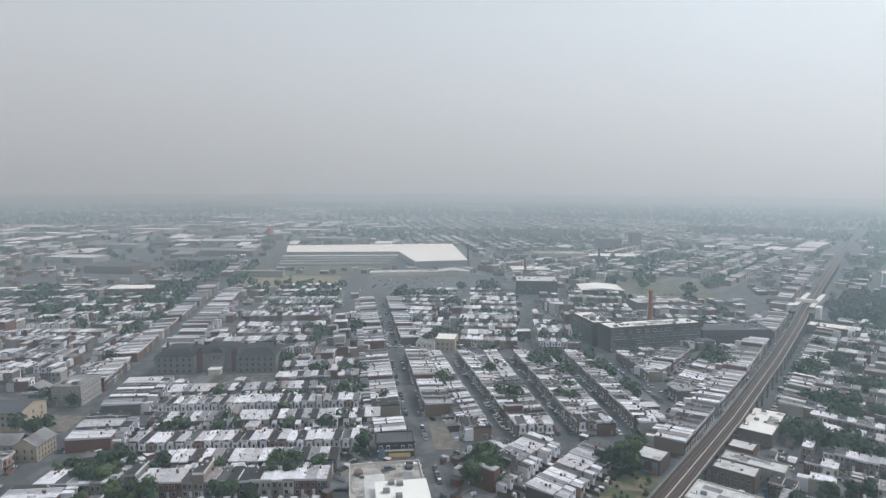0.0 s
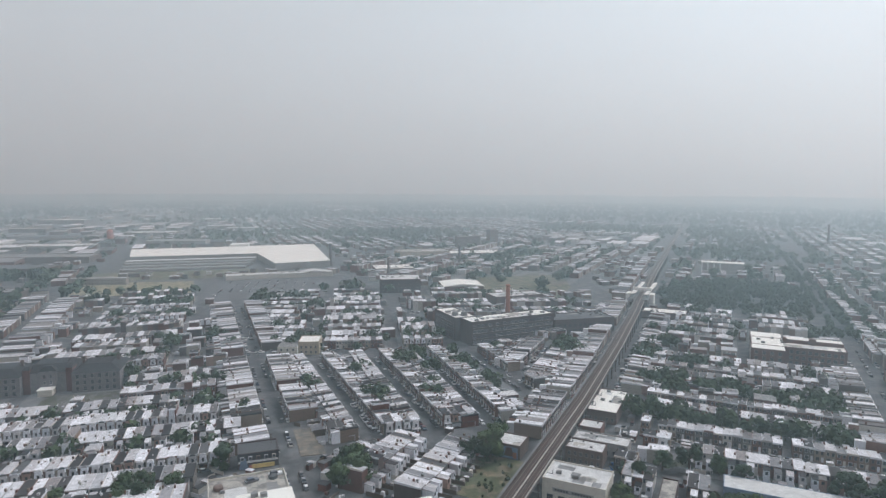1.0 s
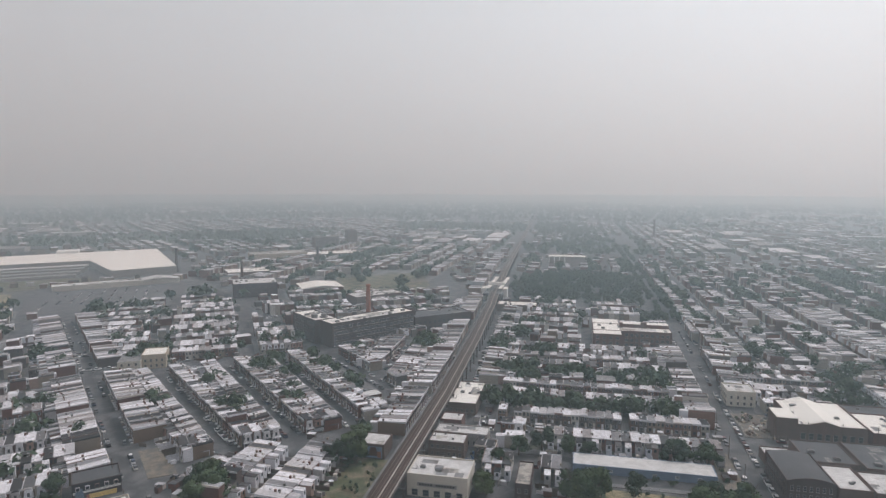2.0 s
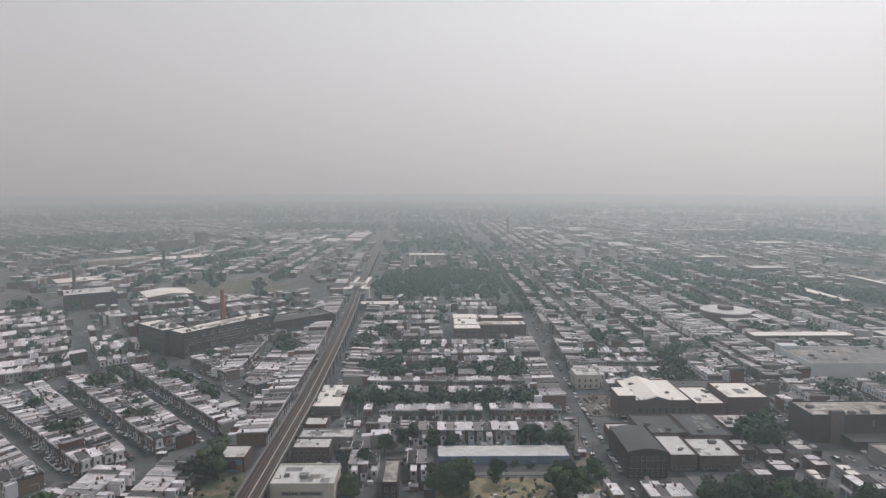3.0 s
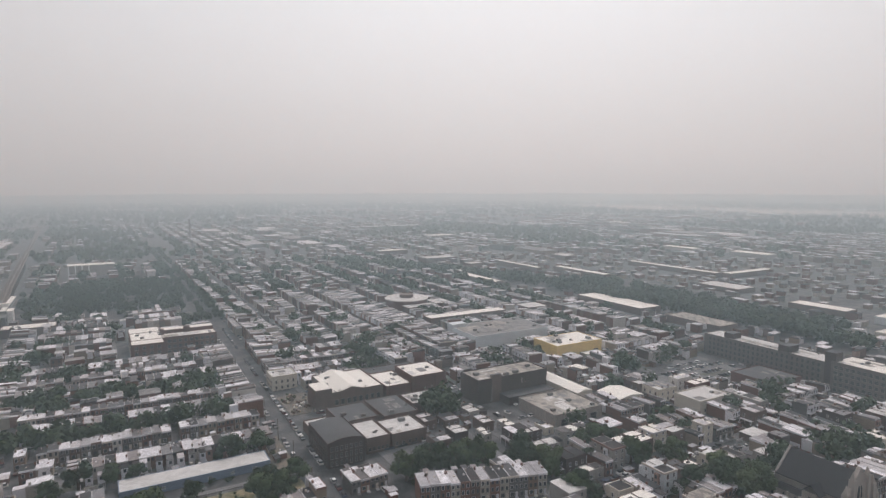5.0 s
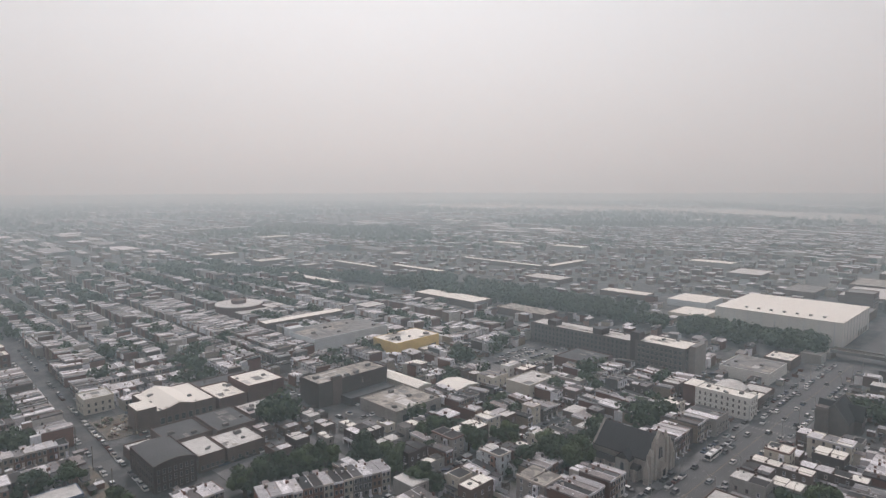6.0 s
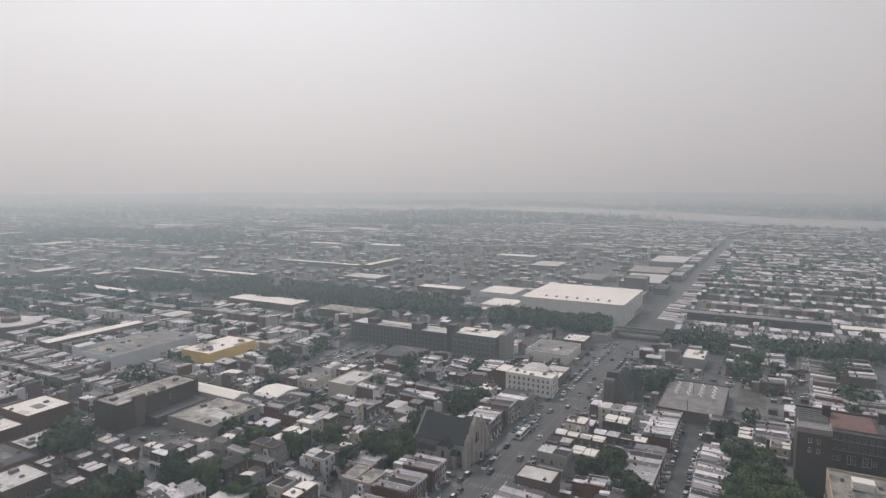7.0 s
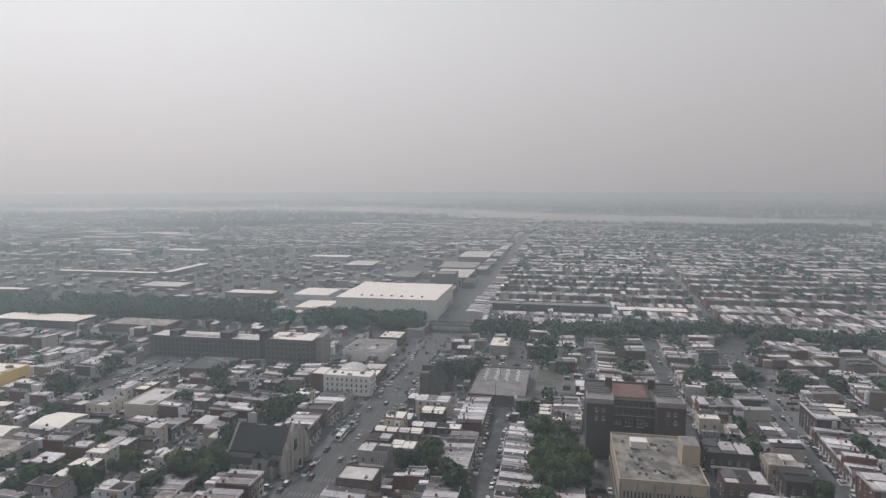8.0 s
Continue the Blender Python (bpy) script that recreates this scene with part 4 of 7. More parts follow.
big_warehouse()
mall = building("shopping_strip", "low row of shops with a pale roof behind a car park", "shop", -30, 792, 0.12, 130, 20, 5, "cream_wall", "silver_roof", [], units=6)
part("pitched_roof", gable_mesh("pitched_roof", 40, 22, 5.2, 3, "silver_roof", 0.4), mall, m=Matrix.Translation((42, 0, 0)))
keep(-30, 720, 0.05, 190, 130)
keep(-190, 738, 0.05, 150, 110)


def school_west():
    e = stand("stone_school", "grey-brown stone school with hipped roofs and stair towers", "school", -140, 379, 0.06)
    for ox, w in ((-24.5, 24), (24.5, 24)):
        part("wing", boxes("wing", [("school_stone", ox, 0, 0, w, 26, 11)]), e)
        part("wing_roof", boxes("wing_roof", [("slate", ox, 0, 11, w + 0.8, 26.8, 3.4, 0, 0.55, 0.5)]), e, "grey hipped roof")
        windows(e, w, 26, [ws("S", 6, 3, 1.7, 2.2, 1.0, 3.5, "grey_wall")], ox=ox)
    part("centre", boxes("centre", [("school_stone", 0, 3, 0, 25, 24, 11.5), ("school_stone", 0, -7.5, 0, 9, 5, 12.5)]), e)
    part("centre_roof", boxes("centre_roof", [("slate", 0, 3, 11.5, 25.6, 24.6, 3.4, 0, 0.6, 0.5), ("slate", 0, -7.5, 12.5, 9.4, 5.4, 2.6, 0, 0.3, 0.4)]), e)
    part("porch", boxes("porch", [("cream_wall", 0, -13, 0, 7, 6, 3.4), ("white_roof", 0, -13, 3.4, 7.6, 6.6, 0.4)]), e, "white entrance porch")
    for ox in (-10.5, 10.5):
        part("recess", boxes("recess", [("brick_red", ox, -5.5, 0, 3.4, 8, 13.5), ("slate", ox, -5.5, 13.5, 3.6, 8.2, 1.5, 0, 0.5, 0.5)]), e, "red brick stair tower")
    windows(e, 9, 20, [ws("S", 2, 3, 1.3, 1.9, 1.6, 3.5, "trim", 0.15, 0.85)])
    for ox in (-34, -16, 15, 33):
        part("chimney_stack", boxes("chimney_stack", [("brick_brown", ox, 3, 12, 1.4, 1.0, 4.4)]), e)
    keep(-140, 379, 0.06, 76, 30)
    keep(-140, 356, 0.06, 76, 16)


school_west()


def tan_school():
    e = stand("tan_school", "tan stone school with grey pitched roofs and rows of windows", "school", -173.5, 251)
    turn = Euler((0, 0, math.pi / 2))
    part("front_range", boxes("front_range", [("brick_tan", 0, 0, 0, 10, 13, 7)]), e)
    part("front_roof", gable_mesh("front_roof", 10, 13, 7, 3.2, "grey_roof"), e)
    part("front_gable", arch_mesh("front_gable", 10, 0.5, 6.9, 3.1, "brick_tan", 2, 6.8), e, m=Matrix.Translation((0, -6.3, 0)))
    part("side_range", boxes("side_range", [("stone", -16.5, 1, 0, 23, 10, 6.5)]), e)
    part("side_roof", gable_mesh("side_roof", 10, 23, 6.5, 3.0, "grey_roof"), e, m=Matrix.LocRotScale((-16.5, 1, 0), turn, None))
    part("rear_range", boxes("rear_range", [("brick_tan", -33, 35, 0, 18, 20, 9)]), e)
    part("rear_roof", gable_mesh("rear_roof", 20, 18, 9, 2.8, "dark_roof"), e, "dark pitched roof", Matrix.LocRotScale((-33, 35, 0), turn, None))
    part("rear_gable", arch_mesh("rear_gable", 20, 0.5, 8.9, 2.7, "brick_tan", 2, 8.8), e, m=Matrix.LocRotScale((-24.2, 35, 0), turn, None))
    windows(e, 10, 13, [ws("E", 6, 3, 0.9, 1.3, 0.8, 2.2), ws("S", 3, 2, 0.9, 1.4, 1.2, 2.8)])
    windows(e, 23, 10, [ws("S", 8, 2, 1.0, 1.4, 1.0, 2.8)], ox=-16.5, oy=1)
    windows(e, 18, 20, [ws("E", 3, 2, 1.0, 1.6, 2.6, 3.0), ws("S", 6, 2, 1.6, 1.6, 2.6, 3.0)], ox=-33, oy=35)
    keep(-185, 252, 0, 36, 18)
    keep(-206, 286, 0, 22, 24)


tan_school()
building("grey_tenement", "three-storey grey stone tenement with pale window bays", "apartment house", -196, 319, 0.05, 15, 21, 10.5, "stone", "grey_roof", [ws("E", 7, 3, 1.3, 1.8, 1.2, 3.1, "white_wall"), ws("S", 5, 3, 1.2, 1.7, 1.2, 3.1, "white_wall")], units=2)
e = building("gable_house", "detached house with a grey pitched roof among trees", "house", -219, 322, 0.1, 11, 10, 5.4, "stone", "grey_roof", [ws("S", 3, 2, 1.0, 1.4, 0.9, 2.6)], parapet=0)
part("pitched_roof", gable_mesh("pitched_roof", 11, 10, 5.5, 3.4, "grey_roof", 0.4), e, "grey pitched roof")
keep(-184, 285, 0, 22, 20)


def deck_building():
    e = building("parking_deck", "beige flat-roofed commercial block with cars on its roof deck", "commercial building", -18, 200, radians(-171) + math.pi, 27, 56, 8, "cream_wall", "beige_roof", [ws("N", 8, 2, 1.6, 1.8, 1.4, 3.4)], parapet=0.9, units=2)
    skirt(e, [("white_wall", 4.5, -9, 8, 18, 34, 2.6), ("white_roof", 4.5, -9, 10.6, 18.4, 34.4, 0.3)], "upper_block", "white upper block on the deck")
    for i, (x, y) in enumerate(((1, 7.5), (4, 6.5), (-1, 2), (3, -2))):
        part("roof_unit", boxes("roof_unit", [("steel", x, y - 2, 10.9, 2.2, 1.8, 1.3)]), e)
    part("roof_trunk", lathe("roof_trunk", [(1.7, 8.2), (1.7, 9.5), (1.2, 9.7)], "brick_brown"), e, m=Matrix.Translation((-10, 20, 0)))
    part("roof_trunk", lathe("roof_trunk", [(1.6, 8.2), (1.6, 9.3), (1.1, 9.5)], "dark_roof"), e, m=Matrix.Translation((9, 22.5, 0)))


deck_building()
building("green_hall", "grey-green gabled hall beside a pale brick house", "hall", -11, 425, -0.15, 13, 18, 7, "cream_wall", "grey_roof", [ws("S", 3, 2, 1.2, 1.6, 1.2, 3)], parapet=0)
building("brick_hall", "square brick hall with a white roof", "hall", 3, 428, -0.15, 14, 18, 8.5, "brick_tan", "white_roof", [ws("S", 4, 2, 1.2, 1.6, 1.2, 3.4)])
mur = building_uv("mural_house", "brick house end with a blue painted mural above a grassy lot", "house", -90.5, -77, 238, 250, 5.6, "brick_brown", "silver_roof", [], units=1)
part("mural", boxes("mural", [("blue_wall", -0.4, -6.2, 0.3, 12.4, 0.2, 4.9), ("brick_red", 2, -6.32, 1.2, 4.5, 0.1, 3.8, 0, 0.5, 1), ("pale_wall", -4, -6.32, 0.8, 3.0, 0.1, 4.5, 0, 0.4, 1), ("orange_brick", 4.6, -6.34, 0.6, 1.6, 0.1, 2.6)]), mur, "blue painted mural")
cs = building("corner_store", "corner shop with a dark mansard and yellow painted ground floor", "shop", -20.5, 257, radians(6), 16, 12, 6.0, "brick_dark", "dark_roof", [])
part("mansard", boxes("mansard", [("slate", 0, -5.9, 3.6, 16.2, 1.0, 2.8, 0, 1, 0.5)]), cs, "dark shingled mansard front")
part("sign_band", boxes("sign_band", [("white_wall", 0, -6.2, 2.7, 15.6, 0.24, 0.8)]), cs, "white sign band")
for i in range(5):
    part("dormer_window", boxes("dormer_window", [("trim", -6.2 + i * 3.1, -6.45, 3.9, 1.5, 0.5, 1.5), ("glass", -6.2 + i * 3.1, -6.72, 4.1, 1.1, 0.1, 1.1)]), cs)
e = stand("painted_shopfront", "yellow and blue painted shopfront boards on a corner shop", "shopfront", -20.0, 250.7, radians(6))
part("yellow_board", boxes("yellow_board", [("yellow_wall", 2.0, 0, 0.2, 9, 0.2, 1.7)]), e)
part("blue_board", boxes("blue_board", [("blue_wall", -5.6, 0, 0.2, 3.4, 0.2, 4.4, 0, 0.6, 1)]), e)
part("red_board", boxes("red_board", [("red_paint", -2.6, 0, 0.2, 1.6, 0.2, 1.6)]), e)


def water_tower():
    e = stand("water_tower", "faded red water tank on steel legs", "water tower", -350, 1239)
    part("tank", lathe("tank", [(5, 16), (5.5, 18), (5.5, 30), (0.5, 34)], "red_paint"), e)
    for i in range(4):
        a = math.pi / 4 + i * math.pi / 2
        part("leg", boxes("leg", [("rust", 4.6 * math.cos(a), 4.6 * math.sin(a), 0, 0.8, 0.8, 17)]), e)


water_tower()


def hospital():
    x, y = W(-12, 905)
    e = stand("white_framed_school", "pale building with tall white framed bays above the woods", "school", x, y, VA)
    part("body", boxes("body", [("grey_wall", 0, 0, 0, 52, 18, 14), ("white_roof", 0, 0, 14, 53, 19, 0.8)]), e)
    for i in range(4):
        part("white_pier", boxes("white_pier", [("white_wall", -25 + i * 7.5, -10.5, 0, 1.4, 3, 14)]), e)
    keep(x, y, VA, 56, 24)


hospital()

# river and its far bank
RIVER = [(3100, 700), (2842, -248), (2324, -738), (1885, -1007), (1485, -1078), (1288, -1224), (1113, -1353), (1019, -1564), (865, -1712), (600, -2100), (700, -2700), (1049, -2074), (1313, -1864), (1601, -1653), (1848, -1471), (2295, -1399), (3022, -961), (3500, 0), (3700, 700)]


def river():
    pts = RIVER
    tagged(new("river", prism("river", pts, -0.5, 0.06, "water")), "wide pale river beyond the city", "river", kind="structure")


river()
for x, y, w in ((2327, -790, 185), (2560, -380, 90), (2640, -250, 70), (1420, -1010, 60)):
    building("river_shed", "low white-roofed shed on the river bank", "warehouse", x, y, -2.66, w, 34, 9, "grey_wall", "white_roof", [], parapet=0, group="sheds on the river bank")


# railway bridge over the avenue, and the embankment
def rail_bridge():
    e = stand("rail_bridge", "dark steel railway bridge over the avenue", "bridge", *W(459, 85), VA)
    part("girder", boxes("girder", [("steel", 0, 0, 4.6, 1, 34, 2.2), ("steel", 9, 0, 4.6, 1, 34, 2.2)]), e)
    part("deck", boxes("deck", [("ballast", 4.5, 0, 5.0, 8.4, 34, 0.6)]), e)
    for s in (-1, 1):
        part("abutment", boxes("abutment", [("stone", 4.5, s * 18, 0, 13, 4, 4.6)]), e)


rail_bridge()
BANK = [(455, -900), (455, -214), (482, -104), (455, -4), (458, 60), (459, 110), (462, 200), (463, 312), (446, 439), (441, 576), (393, 689), (300, 860)]
for p, q in zip(BANK, BANK[1:]):
    keep_line(W(*p), W(*q), 32)

ys = building_uv("corner_shop", "brick corner shop with a yellow painted band on the avenue", "shop", 203, 214, 66, 80, 7.2, "brick_brown", "silver_roof", [ws("W", 4, 2, 1.1, 1.5, 0.9, 3.2), ws("N", 3, 2, 1.1, 1.5, 0.9, 3.2)], units=1)
part("painted_band", boxes("painted_band", [("yellow_wall", -5.6, 0, 2.6, 0.14, 13.6, 1.3), ("yellow_wall", 0, 7.1, 2.6, 11, 0.14, 1.3)]), ys, "yellow painted fascia")

building_uv("corner_house", "pale two-storey corner building with a flat grey roof", "house", 80, 94, 338, 352, 7.6, "cream_wall", "silver_roof", [ws("S", 4, 2, 1.1, 1.5, 1.0, 3.2), ws("W", 4, 2, 1.1, 1.5, 1.0, 3.2)], units=1)

# long brick mills behind the embankment, and works in the north-west
building_uv("brick_row_mill", "long dark brick mill behind the railway embankment", "factory", 533, 548, -42, 66, 9, "brick_dark", "grey_roof", [ws("W", 24, 2, 1.6, 2.0, 1.4, 3.8, "brick_brown")], units=6)
building_uv("works_shed", "wide low works shed with a pale flat roof", "warehouse", 540, 556, -107, -48, 6, "brick_brown", "white_roof", [], parapet=0.4, group="works sheds beyond the railway")
for x, y, w, d, h, r in ((-436, 815, 66, 44, 9, "dark_roof"), (-306, 702, 57, 24, 7, "grey_roof"), (-358, 890, 78, 46, 8, "dark_roof"), (-385, 1020, 155, 44, 9, "grey_roof"), (-872, 1290, 46, 30, 14, "beige_roof"), (-856, 1370, 85, 40, 8, "white_roof"), (-668, 1670, 135, 50, 9, "beige_roof"), (-688, 2010, 128, 50, 12, "white_roof"), (-338, 1510, 110, 44, 8, "silver_roof")):
    building("works_hall", "broad low works hall with a flat roof in the haze", "factory", x, y, -0.1, w, d, h, "brick_brown", r, [], parapet=0.4, group="works halls")
for x, y, w, d, h, r in ((-470, 1840, 120, 40, 7, "silver_roof"), (-300, 2080, 120, 60, 8, "silver_roof"), (-430, 1220, 120, 50, 7, "silver_roof"), (-240, 1290, 110, 50, 7, "grey_roof"), (-560, 930, 80, 40, 7, "silver_roof"), (-600, 1120, 100, 36, 8, "grey_roof"), (-700, 1500, 120, 40, 9, "white_roof"), (-540, 1430, 90, 40, 8, "dark_roof"), (-150, 1650, 90, 36, 7, "silver_roof")):
    building("works_hall", "broad low works hall with a flat roof in the haze", "factory", x, y, -0.1, w, d, h, "grey_wall", r, [], parapet=0.4, group="works halls")
for x, y, w, d, h, r in ((-436, 652, 84, 11, 5, "white_roof"), (-428, 670, 70, 9, 5, "silver_roof"), (-332, 652, 50, 26, 6, "white_roof")):
    building("long_garage", "long low garage row with a white roof and red doors", "garage", x, y, 0.12, w, d, h, "brick_red", r, [ws("S", 10, 1, 2.4, 2.2, 0.1, 3, "red_paint")], parapet=0.3)
for b0, b1, a0, a1, r in ((401, 451, 925, 945, "white_roof"), (420, 472, 798, 824, "silver_roof"), (615, 685, 1160, 1190, "white_roof"), (499, 508, 636, 732, "white_roof"), (529, 541, 545, 638, "white_roof"), (620, 644, 722, 757, "silver_roof"), (444, 466, 714, 732, "silver_roof"), (570, 770, 1490, 1525, "silver_roof")):
    building_uv("works_shed", "wide low works shed with a pale flat roof", "warehouse", b0, b1, a0, a1, 7, "brick_brown", r, [], parapet=0.4, group="works sheds beyond the railway")
for x, y, w, d in ((1095, -88, 66, 26), (894, -270, 60, 24), (1150, 20, 66, 22), (1863, 195, 116, 30), (1960, -560, 60, 30)):
    building("works_shed", "wide low works shed with a pale flat roof", "warehouse", x, y, UA, w, d, 7, "grey_wall", "white_roof", [], parapet=0.3, group="works sheds beyond the railway")
building("stone_depot", "long two-storey stone depot beside a dry field", "depot", -232, 771, -0.1, 62, 9, 7.5, "stone", "silver_roof", [ws("S", 16, 2, 1.2, 1.7, 1.2, 3.4)], units=0)
# ---- row houses ----
RH = random.Random(11)


def house_rows(style, w, d, h, r):
    """Boxes of one row house by part: (part, material, x, y, z, w, d, h, tx, ty, drop). Front at y = 0, facing -y."""
    o = [("wall", "wall", 0, d / 2, 0, w, d, h, 1, 1, 0), ("roof", "roof", 0, d / 2, h - 0.35, w + 0.06, d + 0.1, 0.85, 1, 1, 0.5)]
    o.append(("party_wall", "trim", w / 2, d / 2 + 0.1, h - 0.4, 0.26, d + 0.1, 1.05, 1, 1, 0.45))
    o.append(("cornice", "trim", 0, -0.12, h - 0.25, w - 0.06, 0.5, 0.72, 1, 0.7, 0))
    s = r.choice((-1, 1))
    ew, ed, eh = w * r.uniform(0.55, 0.68), r.uniform(3.2, 5.0), r.choice((h - 0.9, h - 0.7, 3.3))
    ex = s * (w - ew) / 2
    o += [("rear_wing", r.choice(("wall", "bay", "bay")), ex, d + ed / 2, 0, ew, ed, eh, 1, 1, 0), ("rear_wing", "roof", ex, d + ed / 2, eh - 0.1, ew + 0.05, ed + 0.1, 0.35, 1, 1, 0.2)]
    o.append(("rear_window", "glass", ex, d + ed + 0.03, min(eh - 1.8, 3.5), 1.0, 0.14, 1.3, 1, 1, 0))
    o.append(("rear_window", "glass", -s * w * 0.32, d + 0.03, 3.6, 0.8, 0.14, 1.4, 1, 1, 0))
    o.append(("chimney", "wall", s * w * 0.42, d * r.uniform(0.55, 0.85), h - 0.1, 0.6, 0.8, 1.3, 1, 1, 0))
    if r.random() < 0.5:
        o.append(("roof_vent", "trim", -s * w * 0.2, d * 0.5, h + 0.1, 0.7, 0.9, 0.5, 0.8, 0.8, 0))
    if style == 1:
        bw = w * 0.8
        o += [("bay_window", "bay", 0, -0.55, 2.75, bw, 1.25, h - 2.65, 0.76, 1, 0), ("bay_window", "roof", 0, -0.5, h + 0.1, bw * 0.8, 1.2, 0.55, 0.5, 0.6, 0)]
        o += [("bay_pane", "glass", 0, -1.16, 3.5, bw * 0.26, 0.14, 1.5, 1, 1, 0), ("bay_pane", "glass", -bw * 0.4, -0.8, 3.5, bw * 0.12, 0.5, 1.5, 0.8, 1, 0), ("bay_pane", "glass", bw * 0.4, -0.8, 3.5, bw * 0.12, 0.5, 1.5, 0.8, 1, 0)]
        o += [("porch", "roof", 0, -1.1, 2.55, w - 0.1, 2.1, 0.3, 1, 0.9, 0), ("porch", "trim", -w * 0.46, -1.9, 0.15, 0.22, 0.22, 2.4, 1, 1, 0), ("porch", "trim", w * 0.46, -1.9, 0.15, 0.22, 0.22, 2.4, 1, 1, 0), ("porch", "wall", 0, -1.1, 0, w - 0.1, 2.1, 0.45, 1, 1, 0)]
    else:
        n = 3 if style == 2 else 2
        for k in range(1, n):
            for sx in (-1, 1):
                o += [("window", "trim", sx * w * 0.24, -0.03, 0.85 + 2.7 * k, 1.1, 0.16, 1.7, 1, 1, 0), ("window", "glass", sx * w * 0.24, -0.08, 0.97 + 2.7 * k, 0.86, 0.16, 1.46, 1, 1, 0)]
        o.append(("step", "trim", w * 0.28, -0.6, 0, 1.2, 1.2, 0.5, 1, 1, 0))
    o += [("window", "trim", -w * 0.18, -0.03, 0.9, 1.5, 0.16, 1.6, 1, 1, 0), ("window", "glass", -w * 0.18, -0.08, 1.0, 1.26, 0.16, 1.4, 1, 1, 0), ("door", "trim", w * 0.28, -0.05, 0.45, 1.0, 0.16, 2.1, 1, 1, 0)]
    return o


PROTO = {}
NEAR_LEFT = [165]
HOUSE_LABELS = {0: "two-storey brick row house with a flat roof in a terrace", 1: "two-storey row house with a bay window and porch in a terrace", 2: "three-storey brick row house with a flat roof in a terrace"}


def house_proto(style, w, d, h, seed):
    key = (style, round(w, 1), round(d), round(h, 1), seed)
    if key not in PROTO:
        r = random.Random(seed)
        groups = {}
        for p, m, *b in house_rows(style, w, d, h, r):
            groups.setdefault(p if p not in ("window", "bay_pane", "rear_window") else (p, b[0], b[2] if p != "window" else round(b[2] / 1.3)), []).append((m, *b[:6], 0.0, *b[6:]))
        PROTO[key] = [(k if isinstance(k, str) else k[0], boxes(k if isinstance(k, str) else k[0], v)) for k, v in groups.items()]
    return PROTO[key]


def house_object(x, y, ang, style, w, d, h, seed):
    e = stand("row_house", HOUSE_LABELS[style], "row house", x, y, ang, "terraces of row houses", 0.15)
    bay = None
    for name, me in house_proto(style, w, d, h, seed):
        if name == "bay_pane" and bay is not None:
            part("pane", me, bay)
        else:
            ob = part(name, me, e)
            if name == "bay_window":
                bay = ob


HEAPS = {}


def heap(k):
    if k not in HEAPS:
        HEAPS[k] = Heap()
    return HEAPS[k]


STUFF = {"bay": "bay_i", "wall": "wall_i", "roof": "roof_i", "trim": "trim_i", "glass": "glass"}
NEAR_R = 345.0


PLACED = {}
RC = random.Random(31)


def placed(x, y):
    PLACED.setdefault((int(x // 14), int(y // 14)), []).append((x, y))


def free(x, y, r):
    i, k = int(x // 14), int(y // 14)
    for a in (i - 1, i, i + 1):
        for b in (k - 1, k, k + 1):
            for px, py in PLACED.get((a, b), ()):
                if (px - x) ** 2 + (py - y) ** 2 < r * r:
                    return False
    return True


def house(x, y, ang, style, w, d, h, seed):
    dist = math.hypot(x, y)
    co, si = math.cos(ang), math.sin(ang)
    if dist < 1300:
        placed(x - d / 2 * si, y + d / 2 * co)
    if dist < 520:
        r = RC
        F = heap("yard_fences")
        lx, ly = w / 2, d + 5.4
        F.box("trim_i" if r.random() < 0.5 else "bark", x + lx * co - ly * si, y + lx * si + ly * co, 0.1, 0.12, 7.5, 1.7, ang)
        if r.random() < 0.55:
            lx, ly = r.uniform(-0.25, 0.25) * w, d + r.uniform(5.5, 8.0)
            F.box("trim_i", x + lx * co - ly * si, y + lx * si + ly * co, 0.1, r.uniform(1.2, 2.6), r.uniform(1.2, 2.4), r.uniform(0.8, 2.3), ang, 0.95, 0.9)
        for _ in range(r.randrange(3)):
            lx, ly = r.uniform(-0.4, 0.4) * w, r.uniform(0.2, 0.9) * d
            F.box("trim_i", x + lx * co - ly * si, y + lx * si + ly * co, h - 0.1, r.uniform(0.3, 0.9), r.uniform(0.3, 0.9), r.uniform(0.6, 1.1), ang)
    if dist < NEAR_R and NEAR_LEFT[0] > 0:
        NEAR_LEFT[0] -= 1
        house_object(x, y, ang, style, w, d, h, seed)
        return
    k = "row_houses_%d" % int(dist // 250)
    H = heap(k)
    if dist < 620:
        rows = house_rows(style, w, d, h, random.Random(seed))
        if dist > 380:
            drop = ("step", "rear_window", "roof_vent", "porch", "door") if dist < 440 else ("step", "rear_window", "roof_vent", "porch", "chimney", "window", "door", "bay_pane")
            rows = [q for q in rows if q[0] not in drop]
        for p, m, lx, ly, z, bw, bd, bh, tx, ty, dr in rows:
            H.box(STUFF[m], x + lx * co - ly * si, y + lx * si + ly * co, z + 0.15, bw, bd, bh, ang, tx, ty, dr)
    else:
        mx, my = x - (d / 2) * si, y + (d / 2) * co
        H.box("wall_i", mx, my, 0, w, d, h, ang)
        H.box("roof_i", mx, my, h, w + 0.1, d + 0.3, 0.35, ang)


KERBS = []  # lines along which cars are parked


